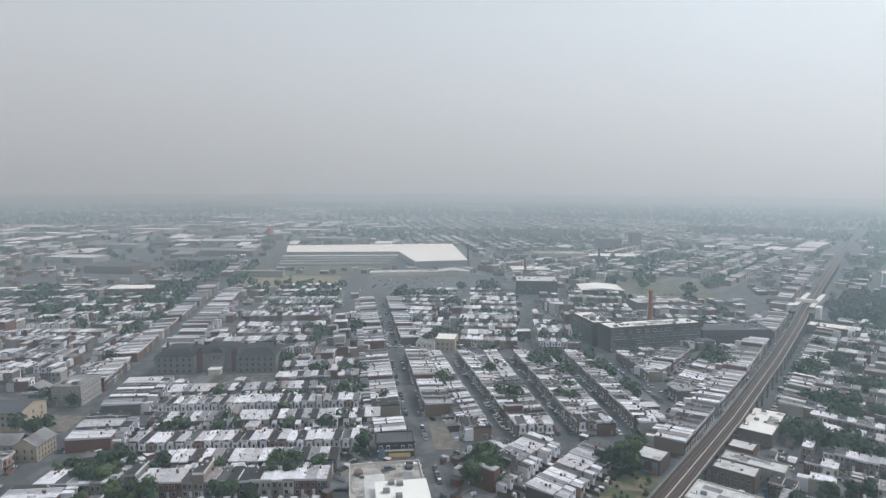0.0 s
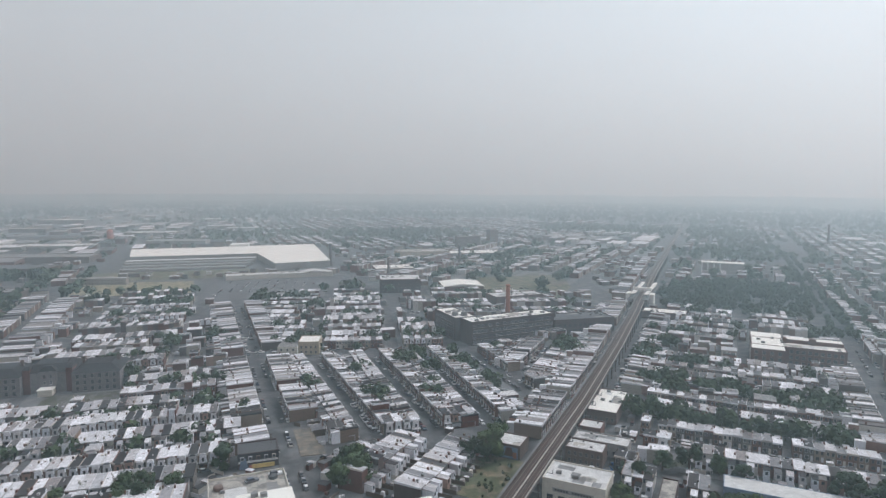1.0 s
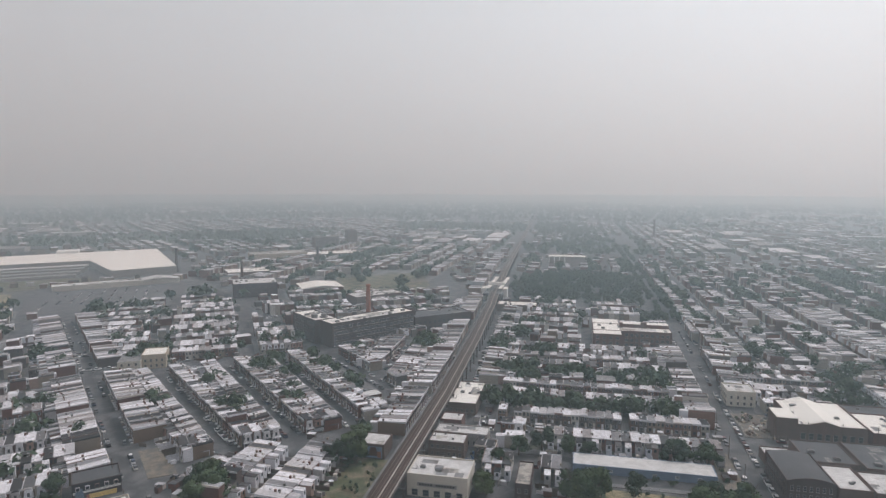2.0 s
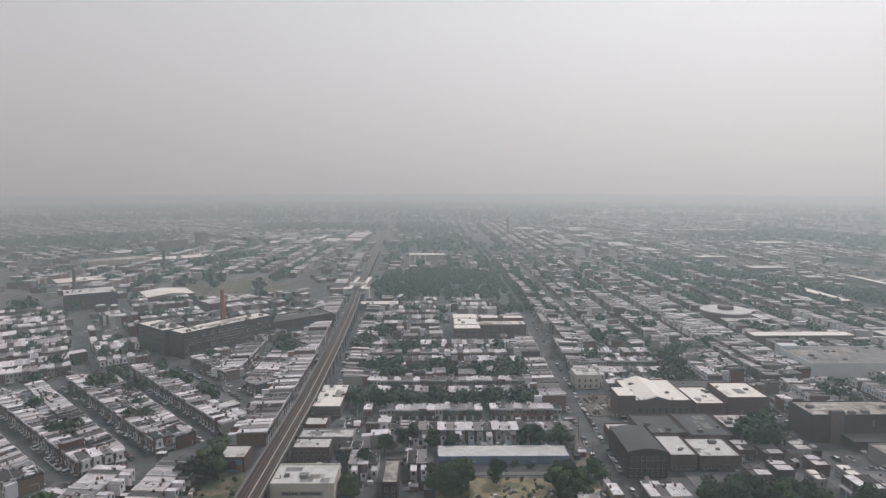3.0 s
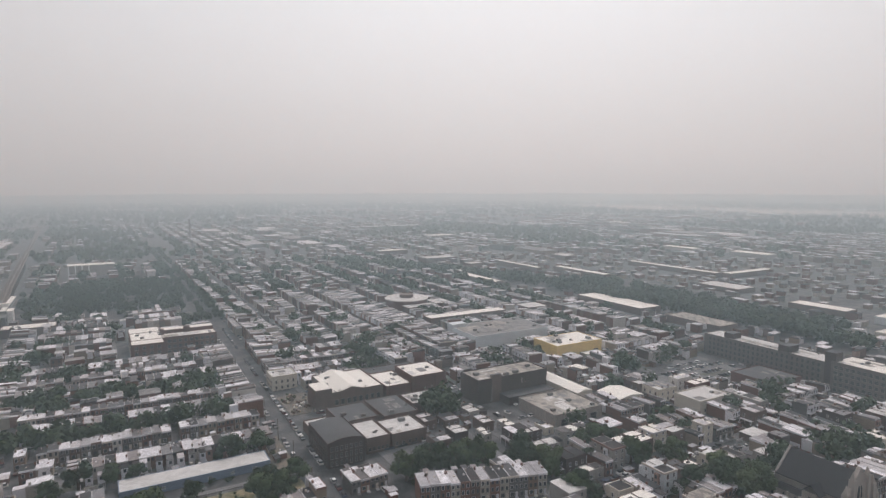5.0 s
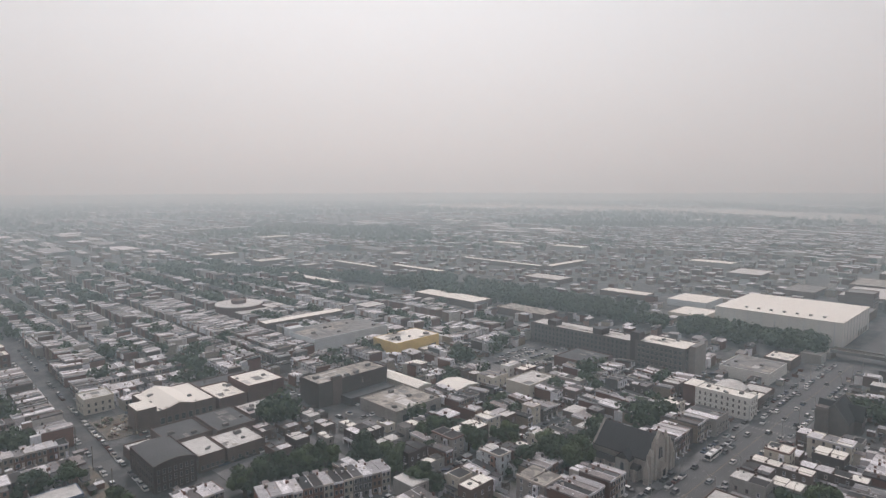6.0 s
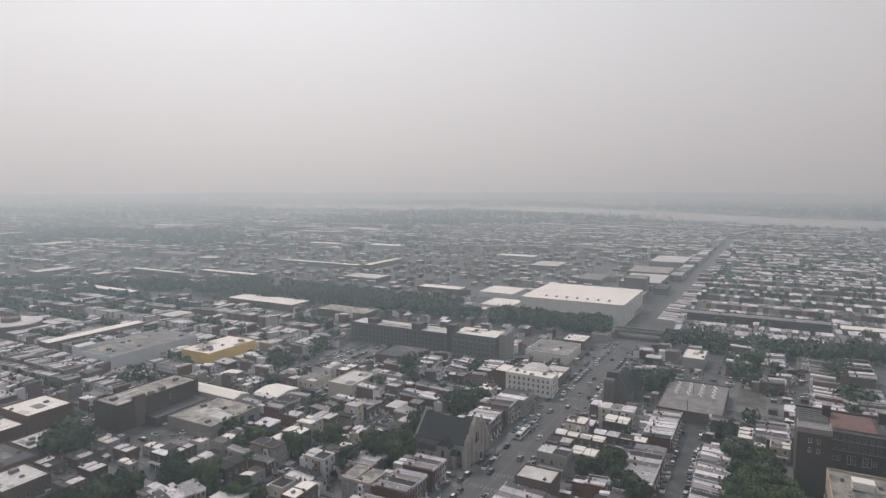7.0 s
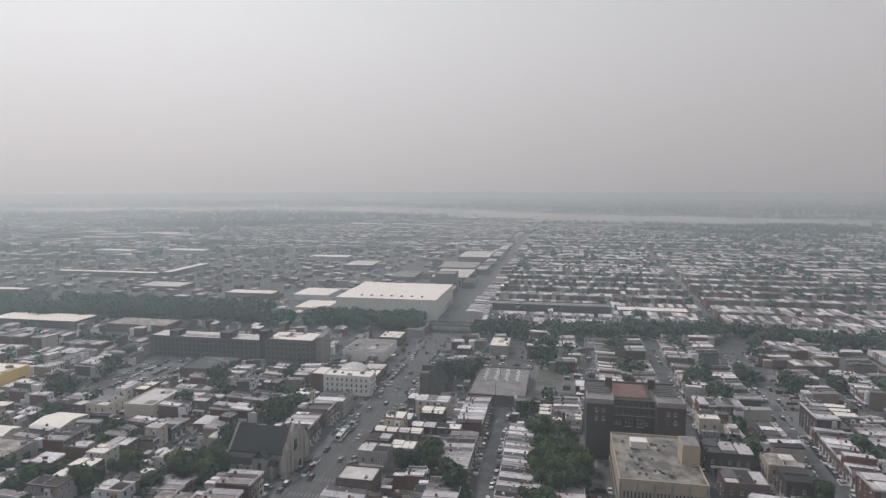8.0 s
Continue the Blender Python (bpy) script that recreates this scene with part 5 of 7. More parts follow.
def place_row(x0, y0, x1, y1, d=12.0, style=None, h=7.0, gap=0.04, own=False, force=False):
    """Houses along a front line; their depth lies to the left of the way from the first end to the last."""
    L = math.hypot(x1 - x0, y1 - y0)
    if L < 4:
        return
    ux, uy = (x1 - x0) / L, (y1 - y0) / L
    ang = math.atan2(uy, ux)
    far = math.hypot((x0 + x1) / 2, (y0 + y1) / 2)
    base = RH.choice((3.7, 3.9, 4.1)) if far < 900 else RH.choice((5.6, 6.4, 8.0))
    st = RH.choice((0, 0, 1, 1, 1, 2)) if style is None else style
    hh = (0.87 * h + 2.7 if st == 2 else 0.87 * h) + RH.uniform(-0.35, 0.4)
    n = int(L // base)
    t = (L - n * base) / 2 + base / 2
    for i in range(n):
        s = t + i * base
        x, y = x0 + ux * s, y0 + uy * s
        cx, cy = x - uy * d / 2, y + ux * d / 2
        ix, iy = x - uy * 1.5, y + ux * 1.5
        if RH.random() < gap:
            if RH.random() < 0.6:
                YARD.append((cx, cy, RH.uniform(0.8, 1.25)))
            continue
        if not force and (taken(cx, cy, 0.5) or taken(ix, iy) or taken(x - uy * (d - 1), y + ux * (d - 1))):
            continue
        sd = 3 if RH.random() < 0.02 else 0
        house(x, y, ang, st, base, d, hh + RH.choice((0, 0, 0.15, 0.3, -0.25)) + sd, RH.randrange(4) + 10 * st)
    if own:
        keep((x0 + x1) / 2 - uy * d * 0.5, (y0 + y1) / 2 + ux * d * 0.5, ang, L, d, 0.3)


def on_road(x, y, grow=0.0):
    for p, q, w in ROADS:
        dx, dy = q[0] - p[0], q[1] - p[1]
        L2 = dx * dx + dy * dy
        t = max(0, min(1, ((x - p[0]) * dx + (y - p[1]) * dy) / L2))
        if math.hypot(x - p[0] - t * dx, y - p[1] - t * dy) < w / 2 - 4.2 + grow:
            return True
    return False


def slab(cx, cy, ang, w, d):
    """A kerbed block of pavement with yards inside, cut where a road crosses it."""
    H = heap("pavement")
    n = max(1, int(w // 9))
    co, si = math.cos(ang), math.sin(ang)
    for i in range(n):
        lx = -w / 2 + w * (i + 0.5) / n
        m = max(1, int(d // 14))
        for k in range(m):
            ly = -d / 2 + d * (k + 0.5) / m
            x, y = cx + lx * co - ly * si, cy + lx * si + ly * co
            if on_road(x, y, 4.0):
                continue
            H.box("concrete" if math.hypot(x, y) < 900 else "yard", x, y, -0.1, w / n + 0.01, d / m + 0.01, 0.25, ang)
    if math.hypot(cx, cy) < 1400:
        m = max(1, int(w // 9))
        for i in range(m):
            lx = -w / 2 + w * (i + 0.5) / m
            x, y = cx + lx * co, cy + lx * si
            if i in (0, m - 1) or on_road(x, y, 12.0):
                continue
            heap("yards").box("yard", x, y, 0.1, w / m + 0.01, d * 0.4, 0.07, ang)


def fill(ox, oy, ang, x0, x1, y0, y1, period=46.0, cross=(), d=12.0, sw=9.0, h=7.0, ok=None, style=None, gap=0.05, leafy=0.5):
    """Streets along the local x, every period metres, with back-to-back rows between them."""
    co, si = math.cos(ang), math.sin(ang)

    def P(x, y):
        return (ox + x * co - y * si, oy + x * si + y * co)

    cuts = [x0] + sorted(c for c in cross if x0 < c < x1) + [x1]
    y = y0
    while y < y1:
        for a, b in zip(cuts, cuts[1:]):
            a2, b2 = a + 6.5, b - 6.5
            if b2 - a2 < 12:
                continue
            mid = P((a + b) / 2, y + period / 2)
            if ok is not None and not ok(*mid):
                continue
            slab(*mid, ang, b - a - 8, period - sw)
            f = sw / 2 + 2.2
            place_row(*P(a2, y + f), *P(b2, y + f), d, style, h, gap)
            place_row(*P(b2, y + period - f), *P(a2, y + period - f), d, style, h, gap)
            if math.hypot(*mid) < 700:
                KERBS.append((P(a2, y + sw / 2 - 1.2), P(b2, y + sw / 2 - 1.2)))
                KERBS.append((P(a2, y + period - sw / 2 + 1.2), P(b2, y + period - sw / 2 + 1.2)))
            if math.hypot(*mid) < 1500:
                for i in range(int((b2 - a2) / (7 if math.hypot(*mid) < 800 else 10))):
                    if RH.random() < leafy:
                        tx, big = RH.uniform(a2, b2), RH.uniform(0.7, 1.25)
                        for _ in range(RH.choice((1, 1, 2, 4))):
                            YARD.append((*P(tx, y + period / 2 + RH.uniform(-2, 2)), big))
                            tx += RH.uniform(3.5, 6)
        y += period


YARD = []

# vacant lots, parks and car parks stay free of houses
keep_uv(0, 64, 204, 232)
keep_uv(-98, -71, 198, 238)
keep_uv(94, 170, 196, 232)
keep_uv(-70, 70, 612, 790, 0)
keep(255, 690, 0.1, 150, 150)
keep(2, 272, radians(8), 12, 32)
keep_uv(168, 182, 214, 262)
keep_uv(358, 385, 10, 55)
keep_uv(78, 97, 295, 328)
keep_uv(270, 352, 222, 262)

# houses and small works on both sides of the avenue, one by one: extents along b and a, height, wall, roof
TOWN_LABELS = {"grey_wall": "grey rendered", "pale_wall": "pale blue-grey rendered", "cream_wall": "cream rendered", "brick_dark": "dark brick", "brick_brown": "brown brick", "brick_red": "red brick", "stone": "grey stone", "brick_tan": "ochre brick", "white_wall": "white painted"}
ROOF_LABELS = {"white_roof": "a white flat roof", "silver_roof": "a pale grey flat roof", "dark_roof": "a black tar roof", "beige_roof": "a stained beige roof", "grey_roof": "a grey gravel roof"}


RT = random.Random(53)
WINGS = []


def town(rows, group):
    for b0, b1, a0, a1, h, wall, roof in rows:
        wall, roof = {"g": "grey_wall", "p": "pale_wall", "c": "cream_wall", "d": "brick_dark", "n": "brick_brown", "r": "brick_red", "s": "stone", "t": "brick_tan", "w": "white_wall"}[wall], {"w": "white_roof", "s": "silver_roof", "d": "dark_roof", "b": "beige_roof", "g": "grey_roof"}[roof]
        n = 3 if h > 8.2 else (2 if h > 5.6 else 1)
        side = "S" if a0 > 0 else "N"
        nb, na = max(1, int((b1 - b0) / 3.4)), max(1, int((a1 - a0) / 3.4))
        spec = [ws("W", na, n, 1.0, 1.5, 1.0, 2.9, "trim"), ws(side, nb, n, 1.0, 1.5, 1.0, 2.9, "trim")]
        e = building_uv("town_house" if n > 1 else "workshop", "%s %s with %s" % (TOWN_LABELS[wall], {1: "low workshop", 2: "two-storey house", 3: "three-storey house"}[n], ROOF_LABELS[roof]), "house" if n > 1 else "workshop", b0, b1, a0, a1, h, wall, roof, spec, parapet=0.35, units=1, group=group)
        w, d = b1 - b0, a1 - a0
        long, wide = max(w, d), min(w, d)
        bays = max(1, round(long / 5.2))
        bay = long / bays
        walls = []
        for k in range(bays):
            c = -long / 2 + (k + 0.5) * bay
            key = roof if RT.random() < 0.45 else "roof"
            cut = RT.uniform(0.45, 0.8) * wide if RT.random() < 0.6 else wide - 0.7
            off = (wide - cut) / 2 - 0.35 if RT.random() < 0.5 else (cut - wide) / 2 + 0.35
            lift = RT.uniform(0.22, 0.55)
            row = (key, c, off, h, bay - 0.35, cut, lift) if w >= d else (key, off, c, h, cut, bay - 0.35, lift)
            part("roof_bay", boxes("roof_bay", [row]), e)
            cy = RT.choice((-1, 1)) * wide * 0.36
            p = (c + bay * 0.42, cy) if w >= d else (cy, c + bay * 0.42)
            walls.append(("brick_brown", p[0], p[1], h, 0.55, 0.7, RT.uniform(0.9, 1.5)))
            if k:
                p = (c - bay / 2, 0.0) if w >= d else (0.0, c - bay / 2)
                walls.append((wall, p[0], p[1], h, 0.3 if w >= d else wide - 0.7, wide - 0.7 if w >= d else 0.3, 0.62))
        for row in walls:
            kind = "chimney" if row[4] == 0.55 else "party_wall"
            part(kind, boxes(kind, [row]), e)
        if n > 1:
            WINGS.append((e, (b0 + b1) / 2, a1 if a0 > 85 else a0, w, h, 1 if a0 > 85 else -1, wall))
        if n == 3:
            part("cornice", boxes("cornice", [("trim", -w / 2 - 0.15, 0, h - 0.3, 0.4, d + 0.3, 0.7, 0, 1, 1), ("trim", 0, (-1 if a0 > 0 else 1) * (d / 2 + 0.15), h - 0.3, w, 0.4, 0.7)]), e)
            part("bay", boxes("bay", [("bay", -w / 2 - 0.5, -d * 0.22, 2.6, 1.1, 2.2, h - 3.4, 0, 1, 0.8), ("glass", -w / 2 - 1.04, -d * 0.22, 3.6, 0.12, 0.9, 1.5), ("glass", -w / 2 - 1.04, -d * 0.22, 6.2, 0.12, 0.9, 1.4)]), e)
        if n == 2 and w > 5 and d > 5:
            part("porch_roof", boxes("porch_roof", [("roof", -w / 2 - 0.9, 0, 2.7, 1.9, d * 0.8, 0.25)] + [("trim", -w / 2 - 1.7, k * d * 0.36, 0, 0.18, 0.18, 2.7) for k in (-1, 0, 1)]), e)


town(((175.5, 182.5, 173, 185.3, 9, "g", "s"), (194, 202, 176, 186, 7, "n", "w"), (203.5, 212, 177.5, 185.5, 8.4, "c", "w"), (173.8, 188, 200.5, 207, 6, "g", "w"), (154, 168, 209, 220, 6, "d", "s"), (156, 167, 196, 202, 5, "g", "s"), (156, 166.5, 178.5, 188, 7, "d", "d"), (152, 164, 140.5, 147, 7, "n", "w"), (155.5, 162.5, 149.5, 156, 7, "c", "s"), (160, 169, 171, 176, 4, "g", "w"), (177, 184, 148.5, 159, 9, "p", "s"), (229, 235, 171.5, 178, 9, "c", "w")), "houses north of the avenue")
town(((217.5, 227, 150, 159, 4.5, "g", "s"), (195.5, 202, 147, 158, 5, "n", "w"), (170, 180.5, 122, 134.5, 9, "s", "b"), (230, 238, 139.5, 149, 6, "g", "s"), (250, 256, 149, 155.5, 7, "d", "d"), (289, 298, 128, 136, 6, "c", "w"), (256.5, 263, 109, 122, 7, "d", "g"), (277, 292, 104.5, 119.5, 8, "g", "d"), (251.5, 258, 230, 247, 7, "n", "s"), (253.5, 267, 218, 230, 7, "c", "s"), (277, 289, 226, 232, 7, "w", "w"), (277.5, 289.5, 214.5, 221.5, 7, "r", "w")), "houses north of the avenue")
town(((283, 290, 180.5, 202, 7, "g", "s"), (267, 276, 172.5, 180.5, 7, "n", "s"), (300, 308, 150, 160, 7, "d", "d"), (316, 326, 140, 149, 7, "n", "s"), (188, 194, 150, 158, 7, "n", "d"), (207, 214, 146, 157, 7, "c", "s"), (186, 192, 175, 185, 7, "p", "w"), (214, 222, 176, 186, 7, "n", "s")), "houses north of the avenue")
town(((258, 266, 69, 78, 9.5, "c", "w"), (250.5, 257, 59, 81, 6, "n", "w"), (258.5, 265, 43, 66, 6, "d", "w"), (236, 244, 69.5, 79.5, 8, "d", "d"), (225.8, 234, 67, 79.5, 8, "g", "s"), (235, 243, 58.5, 69, 6, "g", "w"), (284, 292, 53.5, 69.5, 9, "c", "w"), (270, 279, 53, 64, 8, "d", "w"), (296, 303, 52, 60, 7, "g", "s"), (293, 301, 66, 76, 6, "n", "d"), (268, 276, 68, 77, 5, "n", "d")), "houses south of the avenue")
town(((287, 297, -72, -63, 8, "c", "w"), (264, 285, -78, -73, 7, "c", "s"), (267, 293, -94.6, -88, 6, "d", "d"), (271, 299, -99, -95, 4, "w", "w"), (250, 262, -76, -58, 8, "d", "d"), (225, 236, -74, -59, 8, "n", "s"), (245, 256, -91, -79.5, 7, "t", "b"), (230, 242, -93, -81, 8, "d", "d"), (289, 309, -122, -112.5, 11, "d", "g"), (299, 315, -134, -123, 9, "n", "w"), (227, 240, -118, -108, 9, "r", "s")), "houses south of the avenue")
town(((284, 298, 3.5, 9.5, 6, "g", "w"), (275, 288, -1.6, 3, 6, "n", "w"), (280, 288, -10.5, -3, 6, "c", "w"), (236, 243, -15, -8, 4, "g", "g"), (270, 280, 9.5, 14, 5, "n", "s")), "houses south of the avenue")
town(((154, 160, 248, 257, 3.6, "g", "s"), (151, 157, 231, 240, 4.6, "n", "s"), (160, 165, 224, 233, 3.8, "g", "w"), (174, 179, 214, 222, 3.4, "c", "s"), (138, 146, 244, 253, 3.6, "n", "d"), (128, 135, 246, 256, 4.4, "n", "s"), (146, 150, 222, 230, 3.2, "g", "w"), (133, 140, 226, 235, 5.0, "d", "s"), (121, 129, 222, 231, 5.2, "n", "d")), "small sheds in the works yard")
for e, b, a, w, h, side, wall in WINGS:
    depth, x = RT.uniform(3.2, 5.0), RT.choice((-0.22, 0.22)) * w
    if not taken(*W(b + x, a + side * (depth + 0.8)), 0.0):
        d = abs(a - (e.location[0] * math.cos(UA) + e.location[1] * math.sin(UA)))
        y = side * (d + depth / 2)
        part("rear_wing", boxes("rear_wing", [(wall, x, y, 0, w * 0.5, depth, h * 0.6), ("roof", x, y, h * 0.6, w * 0.5 + 0.2, depth + 0.1, 0.25, 0, 1, 1, 0.2), ("glass", x, y + side * depth / 2, h * 0.6 - 2.2, 0.9, 0.12, 1.4)]), e)
place_row(*W(304, -57), *W(304, -88), 11, 2, 6.4, 0.0, own=True)
place_row(*W(284, -111), *W(242, -109), 11, 0, 7.0, 0.0, own=True)
place_row(*W(436, -137), *W(436, -176), 11, 0, 7.6, 0.0, own=True)
place_row(*W(417, -132), *W(420, -165), 11, 2, 6.2, 0.0, own=True)
place_row(*W(388, -136), *W(390, -160), 11, 0, 7.6, 0.0, own=True)
keep_uv(312, 368, 0, 15)

# west of the central street: terraces across the view
WA = radians(3.0)


def PW(x, y, tilt=0.0):
    return (-85 + x * math.cos(WA + tilt) - y * math.sin(WA) * 0, y + x * math.sin(WA + tilt))


for yf, xa, xb, face, st, tilt in ((216, -66, 44, 1, 0, 0), (245, -30, 44, -1, 0, 0), (252.5, -50, 55, 1, 1, 0), (288.5, -54, 56, -1, 0, 0.03), (299.5, -58, 44, 1, 1, 0.03), (333, -64, 36, -1, 0, 0.06), (341, -12, 38, 1, 0, 0.06), (374, -14, 30, -1, 0, 0.08), (190, -66, 44, 1, 0, 0), (206, -66, 44, -1, 0, 0)):
    p, q = PW(xa, yf, tilt), PW(xb, yf, tilt)
    if face > 0:
        place_row(*p, *q, 12, st, 6.8, 0.0, own=True)
    else:
        place_row(*q, *p, 11, st, 6.8, 0.03, own=True)
    KERBS.append((PW(xa, yf - 3.2 * face, tilt), PW(xb, yf - 3.2 * face, tilt)))
for y in (207, 231, 270, 316, 358):
    slab(-88, y, WA, 118, 26 if y < 240 else 38)
    for i in range(9):
        YARD.append((-143 + 12 * i + RH.uniform(-6, 6), y + RH.uniform(-2, 4), RH.uniform(0.6, 1.1)))
# houses that face the central street and the west street
AD = math.atan2(1, -0.158)
for ya, yb in ((262, 290), (297, 338), (346, 402), (424, 470), (478, 530), (540, 600)):
    for s in (-1, 1):
        xa, xb = street_a(ya) + s * 6.4, street_a(yb) + s * 6.4
        if s < 0:
            place_row(xa, ya, xb, yb, 14, 0, 6.8, 0.0, own=True)
        elif ya != 262:
            place_row(xb, yb, xa, ya, 14, 0, 6.8, 0.0, own=True)
    KERBS.append(((street_a(ya) - 3.1, ya), (street_a(yb) - 3.1, yb)))
    KERBS.append(((street_a(ya) + 3.1, ya), (street_a(yb) + 3.1, yb)))
KERBS.append(((street_a(190) - 3.1, 190), (street_a(258) - 3.1, 258)))
KERBS.append(((street_a(190) + 3.1, 190), (street_a(258) + 3.1, 258)))


def street_b(y):
    return -150 - 0.178 * (y - 150)


for ya, yb in ((196, 216), (252, 282), (294, 345), (400, 440), (448, 500), (508, 566), (574, 650)):
    place_row(street_b(yb) + 6.4, yb, street_b(ya) + 6.4, ya, 18, 0, 6.8, 0.0, own=True)
    KERBS.append(((street_b(ya) + 3.6, ya), (street_b(yb) + 3.6, yb)))
for ya, yb in ((180, 226), (312, 380), (390, 440), (448, 500), (508, 566), (574, 640), (648, 690), (726, 790), (800, 860)):
    place_row(street_b(ya) - 6.4, ya, street_b(yb) - 6.4, yb, 14, 0, 6.8, 0.0, own=True)

fill(-85, 0, radians(5), -110, 40, 398, 640, 46, (-40,), ok=lambda x, y: street_b(y) + 20 < x < street_a(y) - 10)
for xa, ya, xb, yb, st in ((-270, 356, -232, 358, 1), (-219, 358, -200, 361, 1), (-292, 390, -243, 391, 1), (-237, 396, -208, 398, 1), (-310, 424, -250, 425, 0), (-243, 428, -216, 430, 1)):
    place_row(xa, ya, xb, yb, 11, st, 6.8, 0.03)
    place_row(xb, yb + 30, xa, ya + 30, 8, 0, 6.8, 0.1)
    KERBS.append(((xa, ya - 4), (xb, yb - 4)))
fill(-190, 0, radians(4), -330, -18, 470, 640, 40, (-110, -60, -220), ok=lambda x, y: x < street_b(y) - 14, leafy=0.7)

# between the central street and the railway
for (p, q) in (((28.5, 270), (3.5, 402)), ((57.5, 274), (41.5, 402)), ((86.5, 274), (75, 402)), ((121, 318), (110, 402))):
    L = math.hypot(q[0] - p[0], q[1] - p[1])
    ux, uy = (q[0] - p[0]) / L, (q[1] - p[1]) / L
    for s in (-1, 1):
        f = 6.0
        a = (p[0] + uy * s * f, p[1] - ux * s * f)
        b = (q[0] + uy * s * f, q[1] - ux * s * f)
        if s > 0:
            place_row(*b, *a, 8.4, 0, 6.8, 0.03)
        else:
            place_row(*a, *b, 8.4, 0, 6.8, 0.03)
        KERBS.append(((p[0] + uy * s * 3.2, p[1] - ux * s * 3.2), (q[0] + uy * s * 3.2, q[1] - ux * s * 3.2)))
    slab((p[0] + q[0]) / 2 - 14, (p[1] + q[1]) / 2, math.atan2(uy, ux), L, 17)
    for k in range(11):
        t = RH.random()
        YARD.append((p[0] + (q[0] - p[0]) * t - 14.5, p[1] + (q[1] - p[1]) * t, RH.uniform(0.75, 1.1)))
for x0, x1, y in ((8, 22, 270), (34, 52, 271), (62, 80, 275), (92, 108, 280)):
    place_row(x0, y, x1, y + 1, 11, 1, 6.8, 0.0, force=True)
for b, a0, a1, s in ((-109, 186, 240, -1), (-132, 184, 232, -1)):
    p, q = W(b, a0), W(b, a1)
    if s < 0:
        place_row(*q, *p, 11, 0, 6.4, 0.0, force=True)
    else:
        place_row(*p, *q, 11, 0, 6.4, 0.0, force=True)
slab(*W(-100, 215), UA, 60, 17)
slab(*W(-127, 205), UA, 60, 15)
place_row(18, 236, 34, 247, 11, 1, 6.6, 0)
for b, a0, a1, s in ((-75, 262, 400, 1), (-106.5, 335, 420, -1), (-117.5, 345, 425, 1), (-79, 400, 600, 1), (-53, 340, 560, -1), (-52, 590, 900, -1), (-98, 640, 1000, 1)):
    b1 = b + (el_b(a1) - el_b(a0))
    p, q = W(b, a0), W(b1, a1)
    if s < 0:
        place_row(*q, *p, 11 if b > -90 else 13, 0, 6.6, 0.38 if b > -60 else 0.05)
    else:
        place_row(*p, *q, 13, 0, 7.4, 0.02)
    KERBS.append((W(b + s * 3, a0), W(b1 + s * 3, a1)))
slab(*W(-90, 330), UA, 150, 18)
fill(30, 422, radians(-6), -100, 82, 0, 250, 42, (-30, 30), ok=lambda x, y: street_a(y) + 4 < x < 104)
fill(150, 490, radians(-8), -46, 90, -4, 150, 44, (20,))
fill(330, 640, UA, -60, 420, 30, 330, 46, (90, 240))

# between the railway and the side street: terraces across it
for a, s, d, b0 in ((244, -1, 11, -36), (274.5, -1, 8.2, -12), (291, 1, 8.6, -36), (327, -1, 8.2, -38), (335.5, 1, 8.2, -40), (384, -1, 9.5, -44), (393, 1, 9.5, -44), (427, -1, 10, -44)):
    p, q = W(b0, a), W((63 if a < 300 else 52.5) if a != 244 else -2, a)
    if s > 0:
        place_row(*p, *q, d, 0, 6.6, 0.03)
    else:
        place_row(*q, *p, d, 0, 6.6, 0.05)
for a, d in ((265, 18), (309, 40), (359.5, 50), (410, 36)):
    slab(*W(12, a), VA, 98, d)
for a, n in ((260, 4), (308, 12), (312, 8), (352, 8), (360, 12), (367, 12), (372, 6), (410, 12)):
    for i in range(n):
        YARD.append((*W(RH.uniform(-38, 60), a + RH.uniform(-1.5, 1.5)), RH.uniform(0.7, 1.05)))
for a, w in ((282.7, 4.6), (331.2, 2.2), (388.5, 2.4)):
    KERBS.append((W(-36, a + w), W(60, a + w)))
    KERBS.append((W(-36, a - w), W(60, a - w)))
fill(0, 0, VA, -48, 64, 474, 560, 42, (10,))
for a0, a1 in ((300, 330), (338, 384), (393, 440), (476, 520)):
    c0, c1 = 69 + 0.0262 * (a0 - 100), 69 + 0.0262 * (a1 - 100)
    place_row(*W(c0 - 7.7, a0), *W(c1 - 7.7, a1), 12, 0, 7.0, 0.03)
    place_row(*W(c1 + 7.7, a1), *W(c0 + 7.7, a0), 12, 0, 7.0, 0.03)
for s in (-1, 1):
    KERBS.append((W(70 + s * 4, 205), W(78 + s * 4, 510)))
    KERBS.append((W(90, 289 + s * 3.4), W(190, 289 + s * 3.4)))

# east of the side street
place_row(*W(94, 185), *W(141, 171), 11, 2, 6.0, 0.0, own=True)
place_row(*W(92, 176), *W(136, 163), 10, 0, 6.4, 0.0, own=True)
place_row(*W(75, 206), *W(93, 206), 10, 0, 6.0, 0.0, own=True, force=True)
place_row(*W(50, 201), *W(66, 201), 9, 0, 6.6, 0.0, own=True, force=True)
fill(0, 0, VA, 88, 150, 323.5, 400, 43, d=9, h=6.6, style=0)
fill(0, 0, UA, 410, 690, -152, -85, 33.5, (520, 600), d=8.6, sw=8, gap=0.1, leafy=0.6)
fill(0, 0, UA, 690, 960, -152, -85, 33.5, (770, 880), d=8.6, sw=8, gap=0.3, leafy=0.9)
